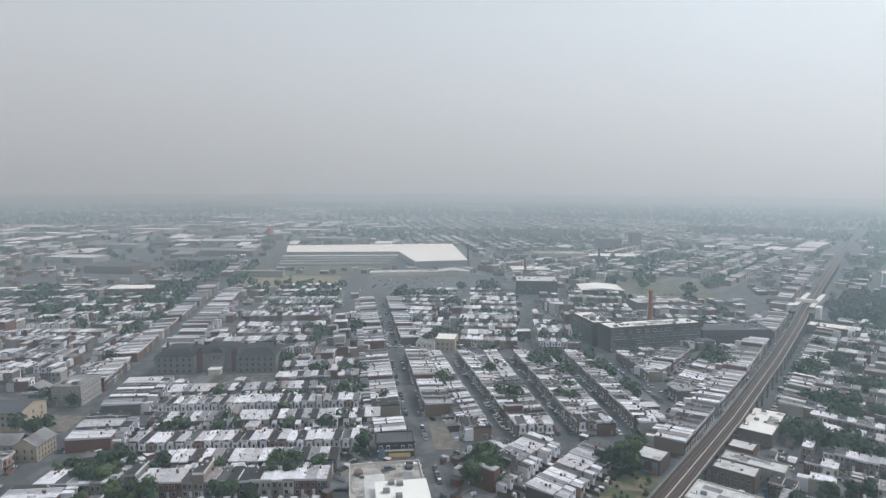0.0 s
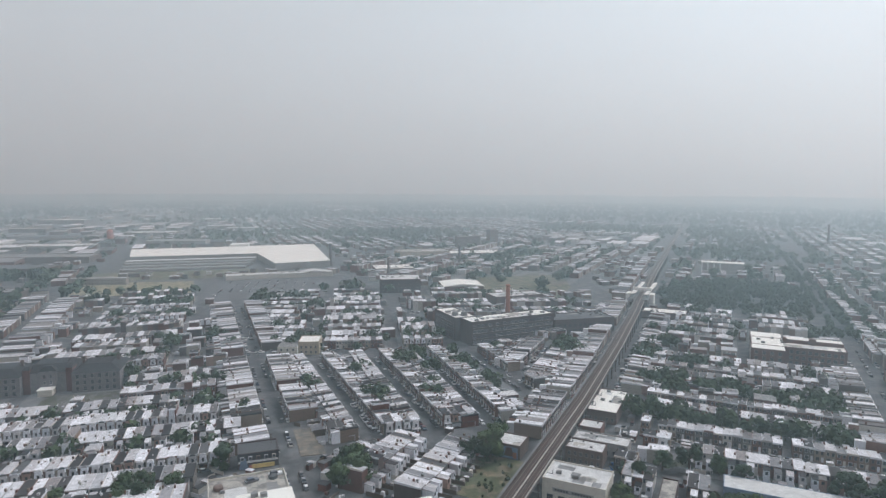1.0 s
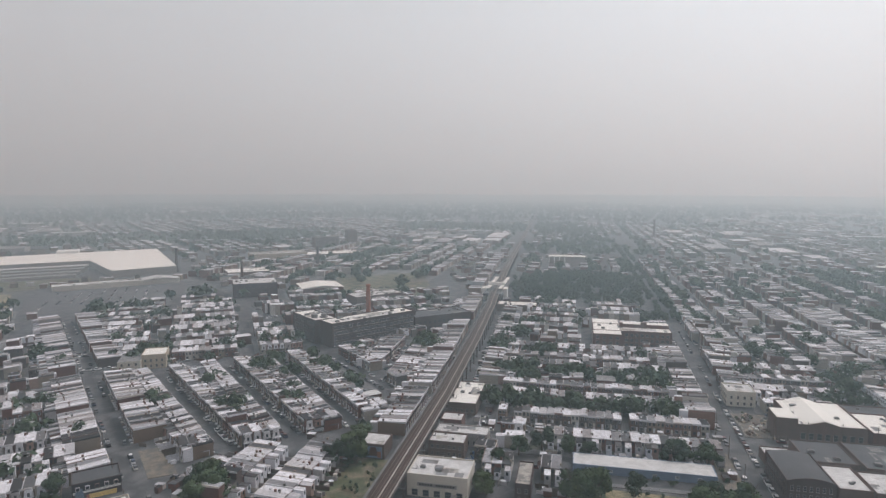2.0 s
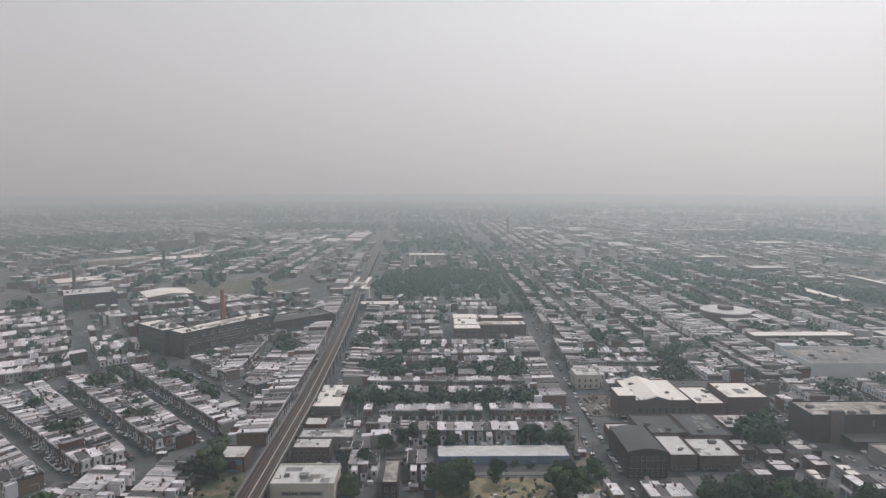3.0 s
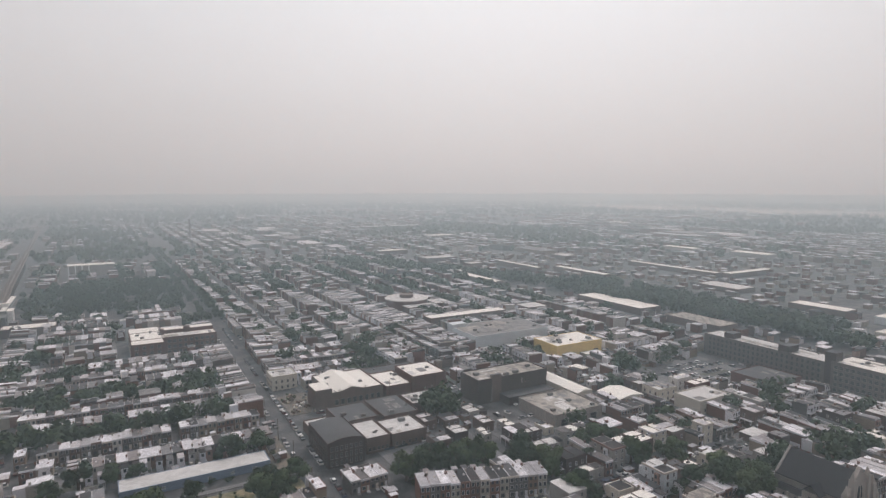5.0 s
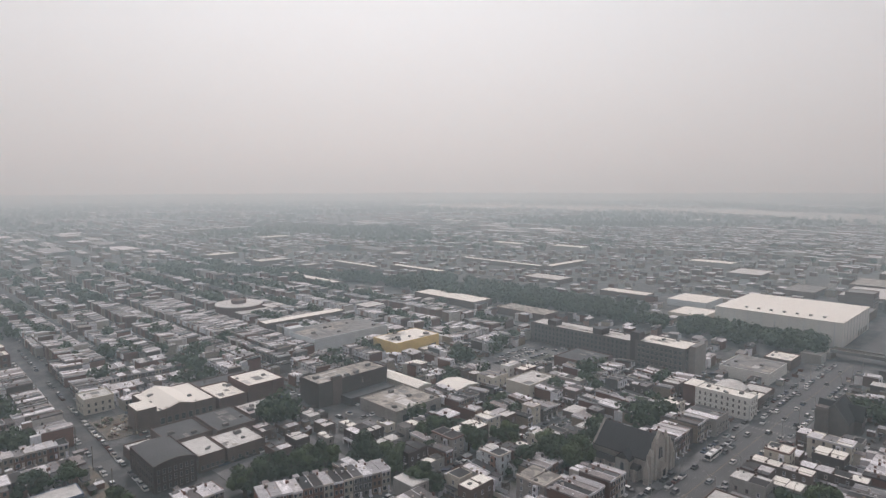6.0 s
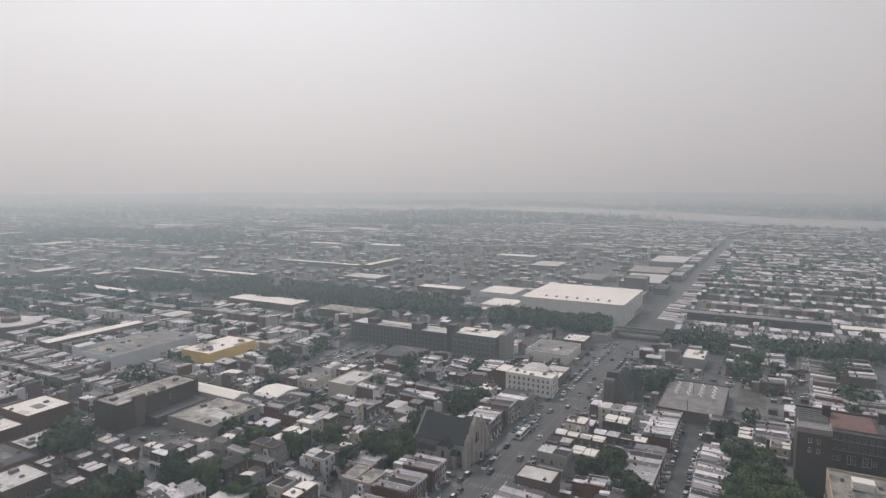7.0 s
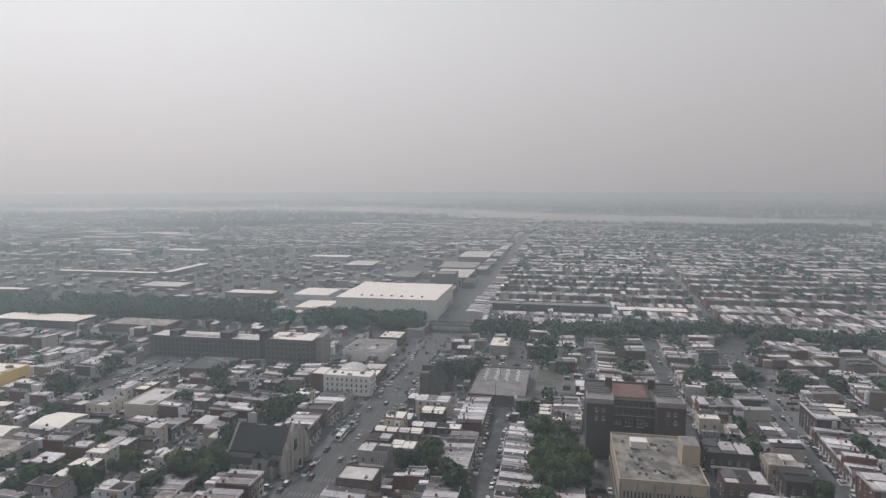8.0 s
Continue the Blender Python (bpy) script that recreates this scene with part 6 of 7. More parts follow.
fill(0, 0, UA, 336, 640, -219, -153, 33.5, (425, 520), d=8.6, sw=8, gap=0.1, leafy=0.6)
fill(0, 0, UA, 640, 920, -219, -153, 33.5, (700, 790), d=8.6, sw=8, gap=0.3, leafy=0.9)
fill(0, 0, UA, 300, 620, -390, -222, 40, (345, 440, 540), d=10, gap=0.14, leafy=0.7)
fill(0, 0, UA, 620, 900, -390, -222, 40, (700, 800), d=10, gap=0.34, leafy=0.9)
for a, s in ((81, -1), (107.5, 1)):
    for b0, b1 in ((110, 166), (171, 201), (240, 256), (264, 276)) if s > 0 else ((110, 170), (178, 200)):
        if s > 0:
            place_row(*W(b0, a), *W(b1, a), 13, 2, 6.6, 0.03, own=True)
        else:
            place_row(*W(b1, a), *W(b0, a), 15, 0, 7.6, 0.03, own=True)
fill(0, 0, VA, 96, 300, 126, 216, 38, (150, 205, 255), d=10.5, h=6.5, style=0, gap=0.24)
fill(0, 0, VA, 255, 352, 135, 300, 40, (300,), d=10.5, h=6.5, style=1, gap=0.28)
fill(0, 0, UA, 820, 960, -84, 70, 42, (890,), d=10, gap=0.3, leafy=0.9)

for i in range(44):
    a = 430 + i * 11
    YARD.append((*W(69.5 + 0.0262 * (a - 100) - 6 + RH.uniform(-1, 1), a), RH.uniform(0.6, 1.0)))
    YARD.append((*W(69.5 + 0.0262 * (a - 100) + 6 + RH.uniform(-1, 1), a + 5), RH.uniform(0.6, 1.0)))

# south of the avenue
KERBS.append((W(120, 103), W(440, 100)))
KERBS.append((W(120, 85), W(440, 77)))
for b0, b1 in ((175, 215), (218, 262), (266, 306)):
    place_row(*W(b1, 21.5), *W(b0, 21.5), 12, 0, 6.8, 0.02)
    place_row(*W(b0, 34.5), *W(b1, 34.5), 12, 0, 6.8, 0.02)
slab(*W(240, 10), VA, 130, 26)
slab(*W(240, 56), VA, 130, 40)
KERBS.append((W(175, 24), W(306, 24)))
KERBS.append((W(175, 32), W(306, 32)))
fill(0, 0, VA, 100, 445, -280, 20, 44, (160, 240, 330, 390), gap=0.13)
for s in (-1, 1):
    KERBS.append((W(150, -97.5 + s * 4), W(300, -105.5 + s * 4)))
    KERBS.append((W(300, -105.5 + s * 4), W(440, -119 + s * 4)))

# beyond the railway embankment, and out to the horizon
fill(0, 0, UA, -900, 70, -1500, -490, 40, (-820, -650, -470, -290), d=12.5, gap=0.06, leafy=0.12)



for i in range(11):
    b0 = 492 + i * 82
    a0 = 79 + 8 - 15 * (b0 - 458) / 942
    place_row(*W(b0 + 74, a0 - 9.5), *W(b0, a0 - 9.5), 13, 2 if i % 3 == 0 else 0, 7.4, 0.1, force=True)
    if i > 1:
        place_row(*W(b0, a0 + 10.5), *W(b0 + 74, a0 + 10.5), 13, 0, 7.4, 0.12)
    for k in range(5):
        YARD.append((*W(b0 + RH.uniform(0, 80), a0 + RH.choice((-8, 8.5))), RH.uniform(0.6, 0.9)))

for i in range(14):
    YARD.append((*W(588 - i * 8, 99 + RH.uniform(-0.8, 0.8)), RH.uniform(0.5, 0.7)))

# ---- back buildings: sheds, garages and twin houses in the gaps between terraces ----
def infill():
    R = random.Random(77)
    left = 60
    cells = []
    for i in range(-110, 130):
        for k in range(-75, 125):
            b, a = i * 9.0 + R.uniform(-2, 2), k * 9.0 + R.uniform(-2, 2)
            x, y = W(b, a)
            r = math.hypot(x, y)
            if r < 165 or r > 1050 or (x < 0 and y < 120) or (y < -420):
                continue
            cells.append((r, x, y))
    cells.sort()
    for r, x, y in cells:
        if taken(x, y, 5.5) or on_road(x, y, 6.5) or not free(x, y, 11.3):
            continue
        q = R.random()
        ang = (VA if x * UY - y * UX > -75 else radians(5)) + math.pi / 2 * R.randrange(2)
        if r > 640 and x < 60 and y > 560 and q > 0.8:
            continue
        if q < (0.24 if r < 560 else 0.42) or r > 640 and x < 60 and y > 560 and q < 0.5:
            YARD.append((x, y, R.uniform(0.8, 1.2)))
            placed(x, y)
            continue
        if q > 0.92:
            continue
        w, d = R.uniform(6, 10.5), R.uniform(7, 11)
        h = R.choice((3.2, 3.6, 4.2, 6.4))
        if q < 0.75:
            co, si = math.cos(ang), math.sin(ang)
            hw, hd, hh = R.choice((4.4, 5.0, 5.6)), 7.5, R.choice((5.6, 6.0, 6.6)) * (1.0 if r < 560 else 0.72)
            for k in range(R.choice((1, 1, 2))):
                sx = (k * hw - hw / 2) if k or R.random() < 0.5 else 0.0
                house(x + sx * co + 4.5 * si, y + sx * si - 4.5 * co, ang, R.choice((0, 1, 1)), hw, hd, hh, R.randrange(4) + 20)
            heap("yards").box("yard", x, y, 0.02, 13, 14, 0.12, ang)
            continue
        placed(x, y)
        if r < 430 and left > 0:
            left -= 1
            n = 2 if h > 6 else 1
            key = R.choice(("brick_brown", "brick_red", "cream_wall", "grey_wall", "brick_dark"))
            rf = R.choice(("silver_roof", "dark_roof", "grey_roof", "white_roof", "silver_roof"))
            e = stand("house" if h > 6 else "garage", {1: "low flat-roofed garage in a back yard", 2: "small flat-roofed house standing between the terraces"}[n], "house" if h > 6 else "garage", x, y, ang, "houses and garages between the terraces", 0.1)
            part("wall", boxes("wall", [(key, 0, 0, 0, w, d, h)]), e)
            part("roof", boxes("roof", [(rf, 0, 0, h, w + 0.3, d + 0.3, 0.3, 0, 0.98, 0.98, 0.2)]), e)
            windows(e, w, d, [ws("S", 2, n, 1.0, 1.5, 1.0, 3.0), ws("N", 2, n, 1.0, 1.5, 1.0, 3.0)])
        else:
            H = heap("back_buildings")
            H.box("wall_i", x, y, 0, w, d, h, ang)
            H.box("roof_i", x, y, h, w + 0.3, d + 0.3, 0.3, ang, 0.98, 0.98, 0.2)
            if r < 700:
                co, si = math.cos(ang), math.sin(ang)
                for s in (-1, 1):
                    for t in (-0.25, 0.25):
                        lx, ly = t * w, s * (d / 2 + 0.02)
                        for z in ((1.0, 4.0) if h > 6 else (1.0,)):
                            H.box("glass", x + lx * co - ly * si, y + lx * si + ly * co, z, 1.0, 0.12, 1.5, ang)
        heap("yards").box("yard", x, y, 0.02, w + 5, d + 5, 0.12, ang)


infill()


def quarters(x, y):
    """Slow change between terraces, works and woods in the far city."""
    return noise.noise(Vector((x * 0.0011, y * 0.0011, 3.1)))


def far_city():
    """Terraces, works and woods from about nine hundred metres out to where the haze takes them."""
    R = random.Random(23)
    H, T = heap("distant_city"), []

    def in_river(x, y):
        c = False
        for (xa, ya), (xb, yb) in zip(RIVER, RIVER[1:] + RIVER[:1]):
            if (ya > y) != (yb > y) and x < (xb - xa) * (y - ya) / (yb - ya) + xa:
                c = not c
        return c

    def quarter(az, r):
        """Shares of works and of woods."""
        if az < -5:
            return (0.62, 0.25) if r < 2000 else (0.3, 0.6)
        if az < 22:
            return (0.3, 0.3) if r < 1250 else ((0.02, 0.1) if r < 2150 else (0.03, 0.85))
        if az < 50:
            return (0.16, 0.42) if r < 2000 else (0.1, 0.75)
        if az < 98:
            return (0.45, 0.28) if r < 2300 else (0.25, 0.6)
        return (0.05, 0.14) if r < 1650 else (0.2, 0.6)

    for ang, lo, hi in ((radians(99), -48, 22), (UA, 22, 160)):
        co, si = math.cos(ang), math.sin(ang)
        for L, P, r0, r1 in ((34, 22, 880, 1900), (68, 44, 1900, 4700)):
            n, m = int(r1 / L) + 1, int(r1 / P) + 1
            for i in range(-n, n):
                for k in range(-m, m):
                    u, v = (i + 0.5) * L, (k + 0.5) * P
                    x, y = u * co - v * si, u * si + v * co
                    r, az = math.hypot(x, y), math.degrees(math.atan2(x, y))
                    if not (r0 < r < r1 and lo < az < hi):
                        continue
                    if (r < 1560 and FILLED(x, y)) or taken(x, y, 10) or in_river(x, y) or (r < 1300 and not free(x, y, 13)):
                        continue
                    works, wood = quarter(az, r)
                    q = min(0.999, max(0.0, 0.5 + 0.95 * quarters(2.2 * x, 2.2 * y) + R.uniform(-0.12, 0.12)))
                    if q < wood:
                        for _ in range(2):
                            T.append((x + R.uniform(-0.5, 0.5) * L, y + R.uniform(-0.5, 0.5) * L, R.uniform(4, 6.5) if r < 1900 else R.uniform(7, 11)))
                    elif q > 1 - works:
                        g = R.random()
                        if g < 0.2:
                            w, d, h = R.uniform(30, 95), R.uniform(16, 38), R.uniform(5, 10)
                            H.box("wall_i", x, y, 0, w, d, h, ang)
                            H.box("roof_i", x, y, h, w + 0.4, d + 0.4, 0.5, ang)
                        elif g < 0.42:
                            T.append((x, y, R.uniform(3.5, 5.5)))
                    else:
                        if k % 6 == 0 or R.random() < 0.06:
                            if R.random() < 0.5:
                                T.append((x, y, R.uniform(3, 5)))
                            continue
                        s = -L / 2
                        while s < L / 2 - 5:
                            w = R.uniform(5, 17) * (1 if r < 1900 else 2)
                            w = min(w, L / 2 - s)
                            px, py = x + (s + w / 2) * co, y + (s + w / 2) * si
                            h = R.uniform(6.2, 8.4)
                            d = 11.0 if r < 1900 else 16.0
                            H.box("wall_i", px, py, 0, w, d, h, ang)
                            H.box("roof_i", px, py, h, w + 0.1, d + 0.3, 0.4, ang)
                            s += w + (R.uniform(3, 9) if R.random() < 0.12 else 0.0)
                        if R.random() < 0.4:
                            T.append((x - si * P / 2 + R.uniform(-9, 9) * co, y + co * P / 2 + R.uniform(-9, 9) * si, R.uniform(2.6, 4.6) * (1 if r < 1900 else 1.6)))
    return T


def FILLED(x, y):
    a, b = x * UX + y * UY, x * UY - y * UX
    if 474 < b < 1490 and -900 < a < 70:
        return True
    if a < 940 and -60 < b < 150:
        return True
    return False


FAR_TREES = far_city()
NAMES = {"yard_fences": ("yard_clutter", "fences, sheds and rooftop vents of the terraces", "fences", "stuff"), "pavement": ("pavement", "kerbed concrete pavement of the city blocks", "pavement", "structure"), "yards": ("yard_ground", "back yards of earth, weeds and concrete", "yard", "structure"), "back_buildings": ("back_buildings", "small houses and sheds in the gaps between terraces", "buildings", "stuff"), "distant_city": ("distant_city", "distant terraces and sheds fading into haze", "buildings", "stuff")}
for k, H in HEAPS.items():
    nm, lb, ct, kd = NAMES.get(k, ("row_houses", "terraces of brick row houses with pale and dark flat roofs", "row houses", "stuff"))
    tagged(new(nm, H.mesh(nm)), lb, ct, kind=kd)

# ---- trees ----
NR = np.random.RandomState(4)


def leaf_mesh(name, centres, radii, per, size, flat=0.75, key="leaf"):
    """Leaf clumps: many small bent quads spread through uneven lobes."""
    V = []
    for (cx, cy, cz), rad in zip(centres, radii):
        n = int(per)
        u = NR.normal(size=(n, 3))
        u /= np.linalg.norm(u, axis=1)[:, None]
        rr = rad * (0.55 + 0.5 * NR.rand(n))[:, None]
        c = u * rr * np.array([1, 1, flat]) + np.array([cx, cy, cz])
        t = np.cross(u + 0.35 * NR.normal(size=(n, 3)), NR.normal(size=(n, 3)))
        t /= np.linalg.norm(t, axis=1)[:, None] + 1e-6
        b = np.cross(u + 0.25 * NR.normal(size=(n, 3)), t)
        b /= np.linalg.norm(b, axis=1)[:, None] + 1e-6
        s = (size * (0.6 + 0.8 * NR.rand(n)))[:, None]
        w = (size * (0.4 + 0.6 * NR.rand(n)))[:, None]
        V.append(np.stack([c - t * s - b * w * 0.3, c + b * -w, c + t * s - b * w * 0.2, c + b * w], 1))
    v = np.concatenate(V).reshape(-1, 3)
    v[:, 2] = np.maximum(v[:, 2], 0.1)
    n = len(v) // 4
    me = bpy.data.meshes.new(name)
    me.vertices.add(len(v))
    me.vertices.foreach_set("co", v.ravel())
    me.loops.add(4 * n)
    me.loops.foreach_set("vertex_index", np.arange(4 * n, dtype=np.int32))
    me.polygons.add(n)
    me.polygons.foreach_set("loop_start", np.arange(0, 4 * n, 4, dtype=np.int32))
    me.materials.append(MAT[key])
    me.polygons.foreach_set("use_smooth", np.zeros(n, bool))
    me.update(calc_edges=True)
    return me


def trunk_mesh(rnd, h):
    bm = bmesh.new()

    def limb(p, q, r0, r1):
        ax = (q - p).normalized()
        s = ax.orthogonal().normalized()
        t = ax.cross(s)
        ra = [bm.verts.new(p + (s * math.cos(k) + t * math.sin(k)) * r0) for k in (0, 1.26, 2.51, 3.77, 5.03)]
        rb = [bm.verts.new(q + (s * math.cos(k) + t * math.sin(k)) * r1) for k in (0, 1.26, 2.51, 3.77, 5.03)]
        for i in range(5):
            bm.faces.new((ra[i], ra[(i + 1) % 5], rb[(i + 1) % 5], rb[i]))

    fork = Vector((rnd.uniform(-0.3, 0.3), rnd.uniform(-0.3, 0.3), h * 0.35))
    limb(Vector((0, 0, -0.3)), fork, 0.42, 0.28)
    for i in range(6):
        a = i * 1.05 + rnd.uniform(-0.3, 0.3)
        limb(fork, fork + Vector((math.cos(a) * h * 0.28, math.sin(a) * h * 0.28, h * rnd.uniform(0.25, 0.5))), 0.18, 0.05)
    me = bpy.data.meshes.new("trunk")
    bm.to_mesh(me)
    bm.free()
    me.materials.append(MAT["bark"])
    return me


TREES = []
for k in range(7):
    rnd = random.Random(40 + k)
    h = 11.0
    cs, rs = [], []
    for i in range(11):
        a, q = rnd.uniform(0, 6.28), rnd.uniform(0.5, 3.6)
        cs.append((q * math.cos(a), q * math.sin(a), rnd.uniform(4.2, 9.0) - 0.35 * q))
        rs.append(rnd.uniform(1.5, 2.6))
    TREES.append((trunk_mesh(rnd, h), leaf_mesh("crown", cs, rs, 140, 0.5, key="leaf_tree")))


EXTRA, WANTED = [], []


def tree(x, y, s=1.0):
    s *= 1.2
    WANTED.append((x, y, s))


def grow(x, y, s):
    t, c = TREES[RH.randrange(7)]
    e = new("tree")
    e.matrix_basis = Matrix.LocRotScale((x, y, 0.1), Euler((0, 0, RH.uniform(0, 6.28))), (s * RH.uniform(0.9, 1.15), s * RH.uniform(0.9, 1.15), s * RH.uniform(0.85, 1.15)))
    tagged(e, "full green broadleaf tree among the houses", "tree", "street and yard trees")
    part("trunk", t, e)
    part("crown", c, e)


def clump(x, y, r, n, s=1.0):
    for i in range(int(n * 1.4 + 0.5)):
        a, q = RH.uniform(0, 6.28), 1.15 * r * math.sqrt(RH.random())
        tree(x + q * math.cos(a), y + q * math.sin(a), s * RH.uniform(0.8, 1.2))


for x, y, r, n, s in ((-128, 228, 9, 6, 0.9), (-62, 234, 6, 3, 0.8), (-49, 322, 5, 3, 1.0), (-101, 380, 4, 3, 1.0), (-192, 275, 6, 3, 1.0), (-199, 308, 9, 7, 1.0), (14, 230, 5, 5, 0.95), (36, 314, 5, 3, 0.9), (3, 338, 5, 3, 0.9), (62, 378, 7, 5, 0.9), (83, 255, 3, 2, 0.9), (42, 494, 7, 4, 1.0)):
    clump(x, y, r, n, s)
for x, y, r, n, s in ((179, 398, 6, 4, 1.0), (-64, 472, 6, 4, 1.0), (-233, 452, 7, 5, 1.0), (-240, 500, 7, 5, 1.0), (-43, 619, 8, 5, 1.2), (47, 654, 8, 5, 1.2), (-96, 454, 6, 4, 1.0), (130, 397, 4, 3, 0.9), (-286, 646, 14, 9, 1.2)):
    clump(x, y, r, n, s)
# single trees in the yards of the northern terraces
for x, y in ((-106, 386), (-66, 332), (-50, 330), (-56, 364), (-93, 427), (-65, 485), (33, 411), (2, 349), (37, 317), (61, 374), (70, 331), (7, 427), (-2, 454), (-22, 445), (-11, 430), (38, 665), (-43, 641), (-153, 662), (-129, 634), (-50, 447), (-80, 298), (-47, 287), (-33, 252), (-82, 281), (-30, 312), (-62, 352)):
    tree(x, y, RH.uniform(0.8, 1.05))


def clumps(spots, r, n, s):
    for b, a in spots:
        clump(*W(b, a), r, n, s)


# between the central street and the railway
clumps(((-186, 333), (-185, 351), (-164, 327), (-201, 307), (-170, 274), (-143, 290), (-93, 232), (-103, 404), (-95, 408), (-104, 410), (-39, 463), (-152, 350)), 5, 3, 0.95)
# in the yards between the railway and the side street
clumps(((-41, 462), (-18, 414), (-48, 418), (-29, 369), (-13, 363), (6, 365), (27, 363), (46, 363), (46, 316), (3, 312), (27, 311), (-22, 311), (-38, 315), (-43, 366), (55, 533), (-27, 352), (36, 350)), 5.5, 4, 0.95)
clumps(((-2, 259), (6, 258), (-36, 240), (-28, 239), (46, 259), (-24, 255), (24, 228), (62, 230)), 2.5, 1, 0.75)
clumps(((7, 219), (50, 217)), 5, 5, 0.95)
clumps(((-33, 220), (-31, 216)), 1.5, 1, 0.8)
# east of the side street
clumps(((104, 205), (117, 205), (130, 201), (149, 192), (148, 184)), 5, 4, 0.95)
clumps(((145, 262), (150, 267), (207, 136), (203, 140)), 6, 6, 1.1)
clumps(((150, 372), (156, 392), (143, 380), (178, 365), (196, 420), (120, 440), (165, 470), (100, 460)), 5, 4, 1.0)
clumps(((206, 168), (180, 192), (191, 193), (187, 173), (232, 195), (247, 245), (274, 194), (286, 271), (308, 189), (223, 326), (215, 308), (152, 163), (147, 424), (181, 412), (376, 340), (405, 414)), 4.5, 3, 0.9)
clumps(((265, 132), (272, 136), (280, 132), (142, 574)), 6, 5, 0.95)
# south of the avenue
clumps(((355, 57), (346, 60), (240, -3), (228, 0), (220, -2), (252, 1), (409, 12), (396, 12)), 7, 7, 1.0)
clumps(((229, 54), (212, 41), (265, 4), (409, -33), (430, -78), (367, -43), (420, -173), (348, -74), (268, -70), (265, -79), (363, -154), (369, -105), (353, -78), (420, 8)), 6, 4, 0.95)
for i in range(11):
    clump(-235 + i * 12, 680, 3, 1, 0.95)
for i in range(26):
    y = 560 + i * 13
    clump(street_b(y) - 30 + RH.uniform(-9, 9), y, 5, 1, 0.95)
    if i > 8:
        clump(street_b(y) + 9, y, 2, 1, 0.8)
for x, y in ((215, 730), (240, 742), (228, 690), (268, 655), (300, 690), (316, 700), (322, 716), (250, 735), (200, 715), (262, 640)):
    clump(x, y, 4, 2, 1.05)
RH.shuffle(YARD)
for x, y, s in YARD:
    if not taken(x, y, 1.0) and free(x, y, 5.6):
        tree(x, y, s)


def woods(name, label, spots, per=46, size=1.1):
    cs, rs = [], []
    for x, y, r in spots:
        for k in range(3):
            cs.append((x + NR.uniform(-0.5, 0.5) * r, y + NR.uniform(-0.5, 0.5) * r, r * NR.uniform(0.7, 1.5)))
            rs.append(r * NR.uniform(0.5, 0.8))
    tagged(new(name, leaf_mesh(name, cs, rs, per, size, 0.9)), label, "trees", kind="stuff")


spots = []
while len(spots) < 330:
    b, a = RH.uniform(-78, 96), RH.uniform(560, 850)
    edge = ((b - 6) / 80) ** 2 + ((a - 700) / 128) ** 2 + 0.9 * noise.noise(Vector((b * 0.03, a * 0.03, 7.0)))
    if edge < 0.95 and el_b(a) + 12 < b < 70 + 0.006 * a and free(*W(b, a), 7):
        spots.append((*W(b, a), RH.choice((3.0, 3.8, 4.5, 5.5, 7.0)) * (1.15 - 0.35 * edge)))
for i in range(70):
    a = 545 + i * 9.5
    for s in (-1, 1):
        if RH.random() < 0.75:
            spots.append((*W(80.3 + 0.004 * (a - 520) + s * RH.uniform(4.2, 6.6), a + RH.uniform(-3, 3)), RH.uniform(2.6, 4.4)))
woods("woods", "dense green woodland and street trees beside the railway", spots)
spots = []
for p, q in zip(BANK, BANK[1:]):
    L = math.hypot(q[0] - p[0], q[1] - p[1])
    for i in range(int(L / 1.7)):
        t = RH.random()
        off = RH.uniform(-11, 11)
        b, a = p[0] + (q[0] - p[0]) * t + off, p[1] + (q[1] - p[1]) * t
        if not (66 < a < 106):
            spots.append((*W(b, a), RH.uniform(4.8, 7.2)))
for i in range(150):
    t = i / 150
    spots.append((*W(484 + RH.uniform(-9, 3), 112 + 92 * t), RH.uniform(4.4, 6.2)))
for i in range(230):
    a = RH.uniform(258, 556)
    spots.append((*W(RH.uniform(464, 514) + 0.03 * (a - 258), a), RH.uniform(3.6, 6.4)))
woods("embankment_trees", "dark green trees along the railway embankment", spots, 30, 1.35)
WANTED.sort(key=lambda q: math.hypot(q[0], q[1]))
for q in WANTED[:250]:
    grow(*q)
EXTRA += [(x, y, 4.3 * s) for x, y, s in WANTED[250:]]
woods("yard_trees", "green trees in the yards of the nearer blocks", [q for q in EXTRA if math.hypot(q[0], q[1]) < 600], 30, 1.25)
woods("yard_trees", "green trees in the yards of the farther blocks", [(x, y, 1.15 * r) for x, y, r in EXTRA if math.hypot(x, y) >= 600], 10, 2.8)
for i in range(170):
    t = i / 170
    bx, by = (1040 - 147 * t * 2, -1060 - 106 * t * 2) if t < 0.5 else (893 - 160 * (2 * t - 1), -1166 - 289 * (2 * t - 1))
    FAR_TREES.append((bx + RH.uniform(-12, 12), by + RH.uniform(-12, 12), RH.uniform(6, 9)))
for k in range(4):
    tx, ty = ((-330, 830), (330, 930), (290, 880), (370, 960))[k]
    for _ in range(26):
        FAR_TREES.append((tx + RH.uniform(-26, 26), ty + RH.uniform(-18, 18), RH.uniform(4.5, 7.5)))
for _ in range(900):
    b, a = RH.uniform(560, 1500), RH.uniform(-520, 60)
    x, y = W(b, a)
    if not taken(x, y, 3) and not on_road(x, y, 2) and free(x, y, 5.2):
        FAR_TREES.append((x, y, RH.uniform(3.0, 5.4)))
woods("distant_trees", "distant tree clumps fading into haze", FAR_TREES, 4, 4.6)

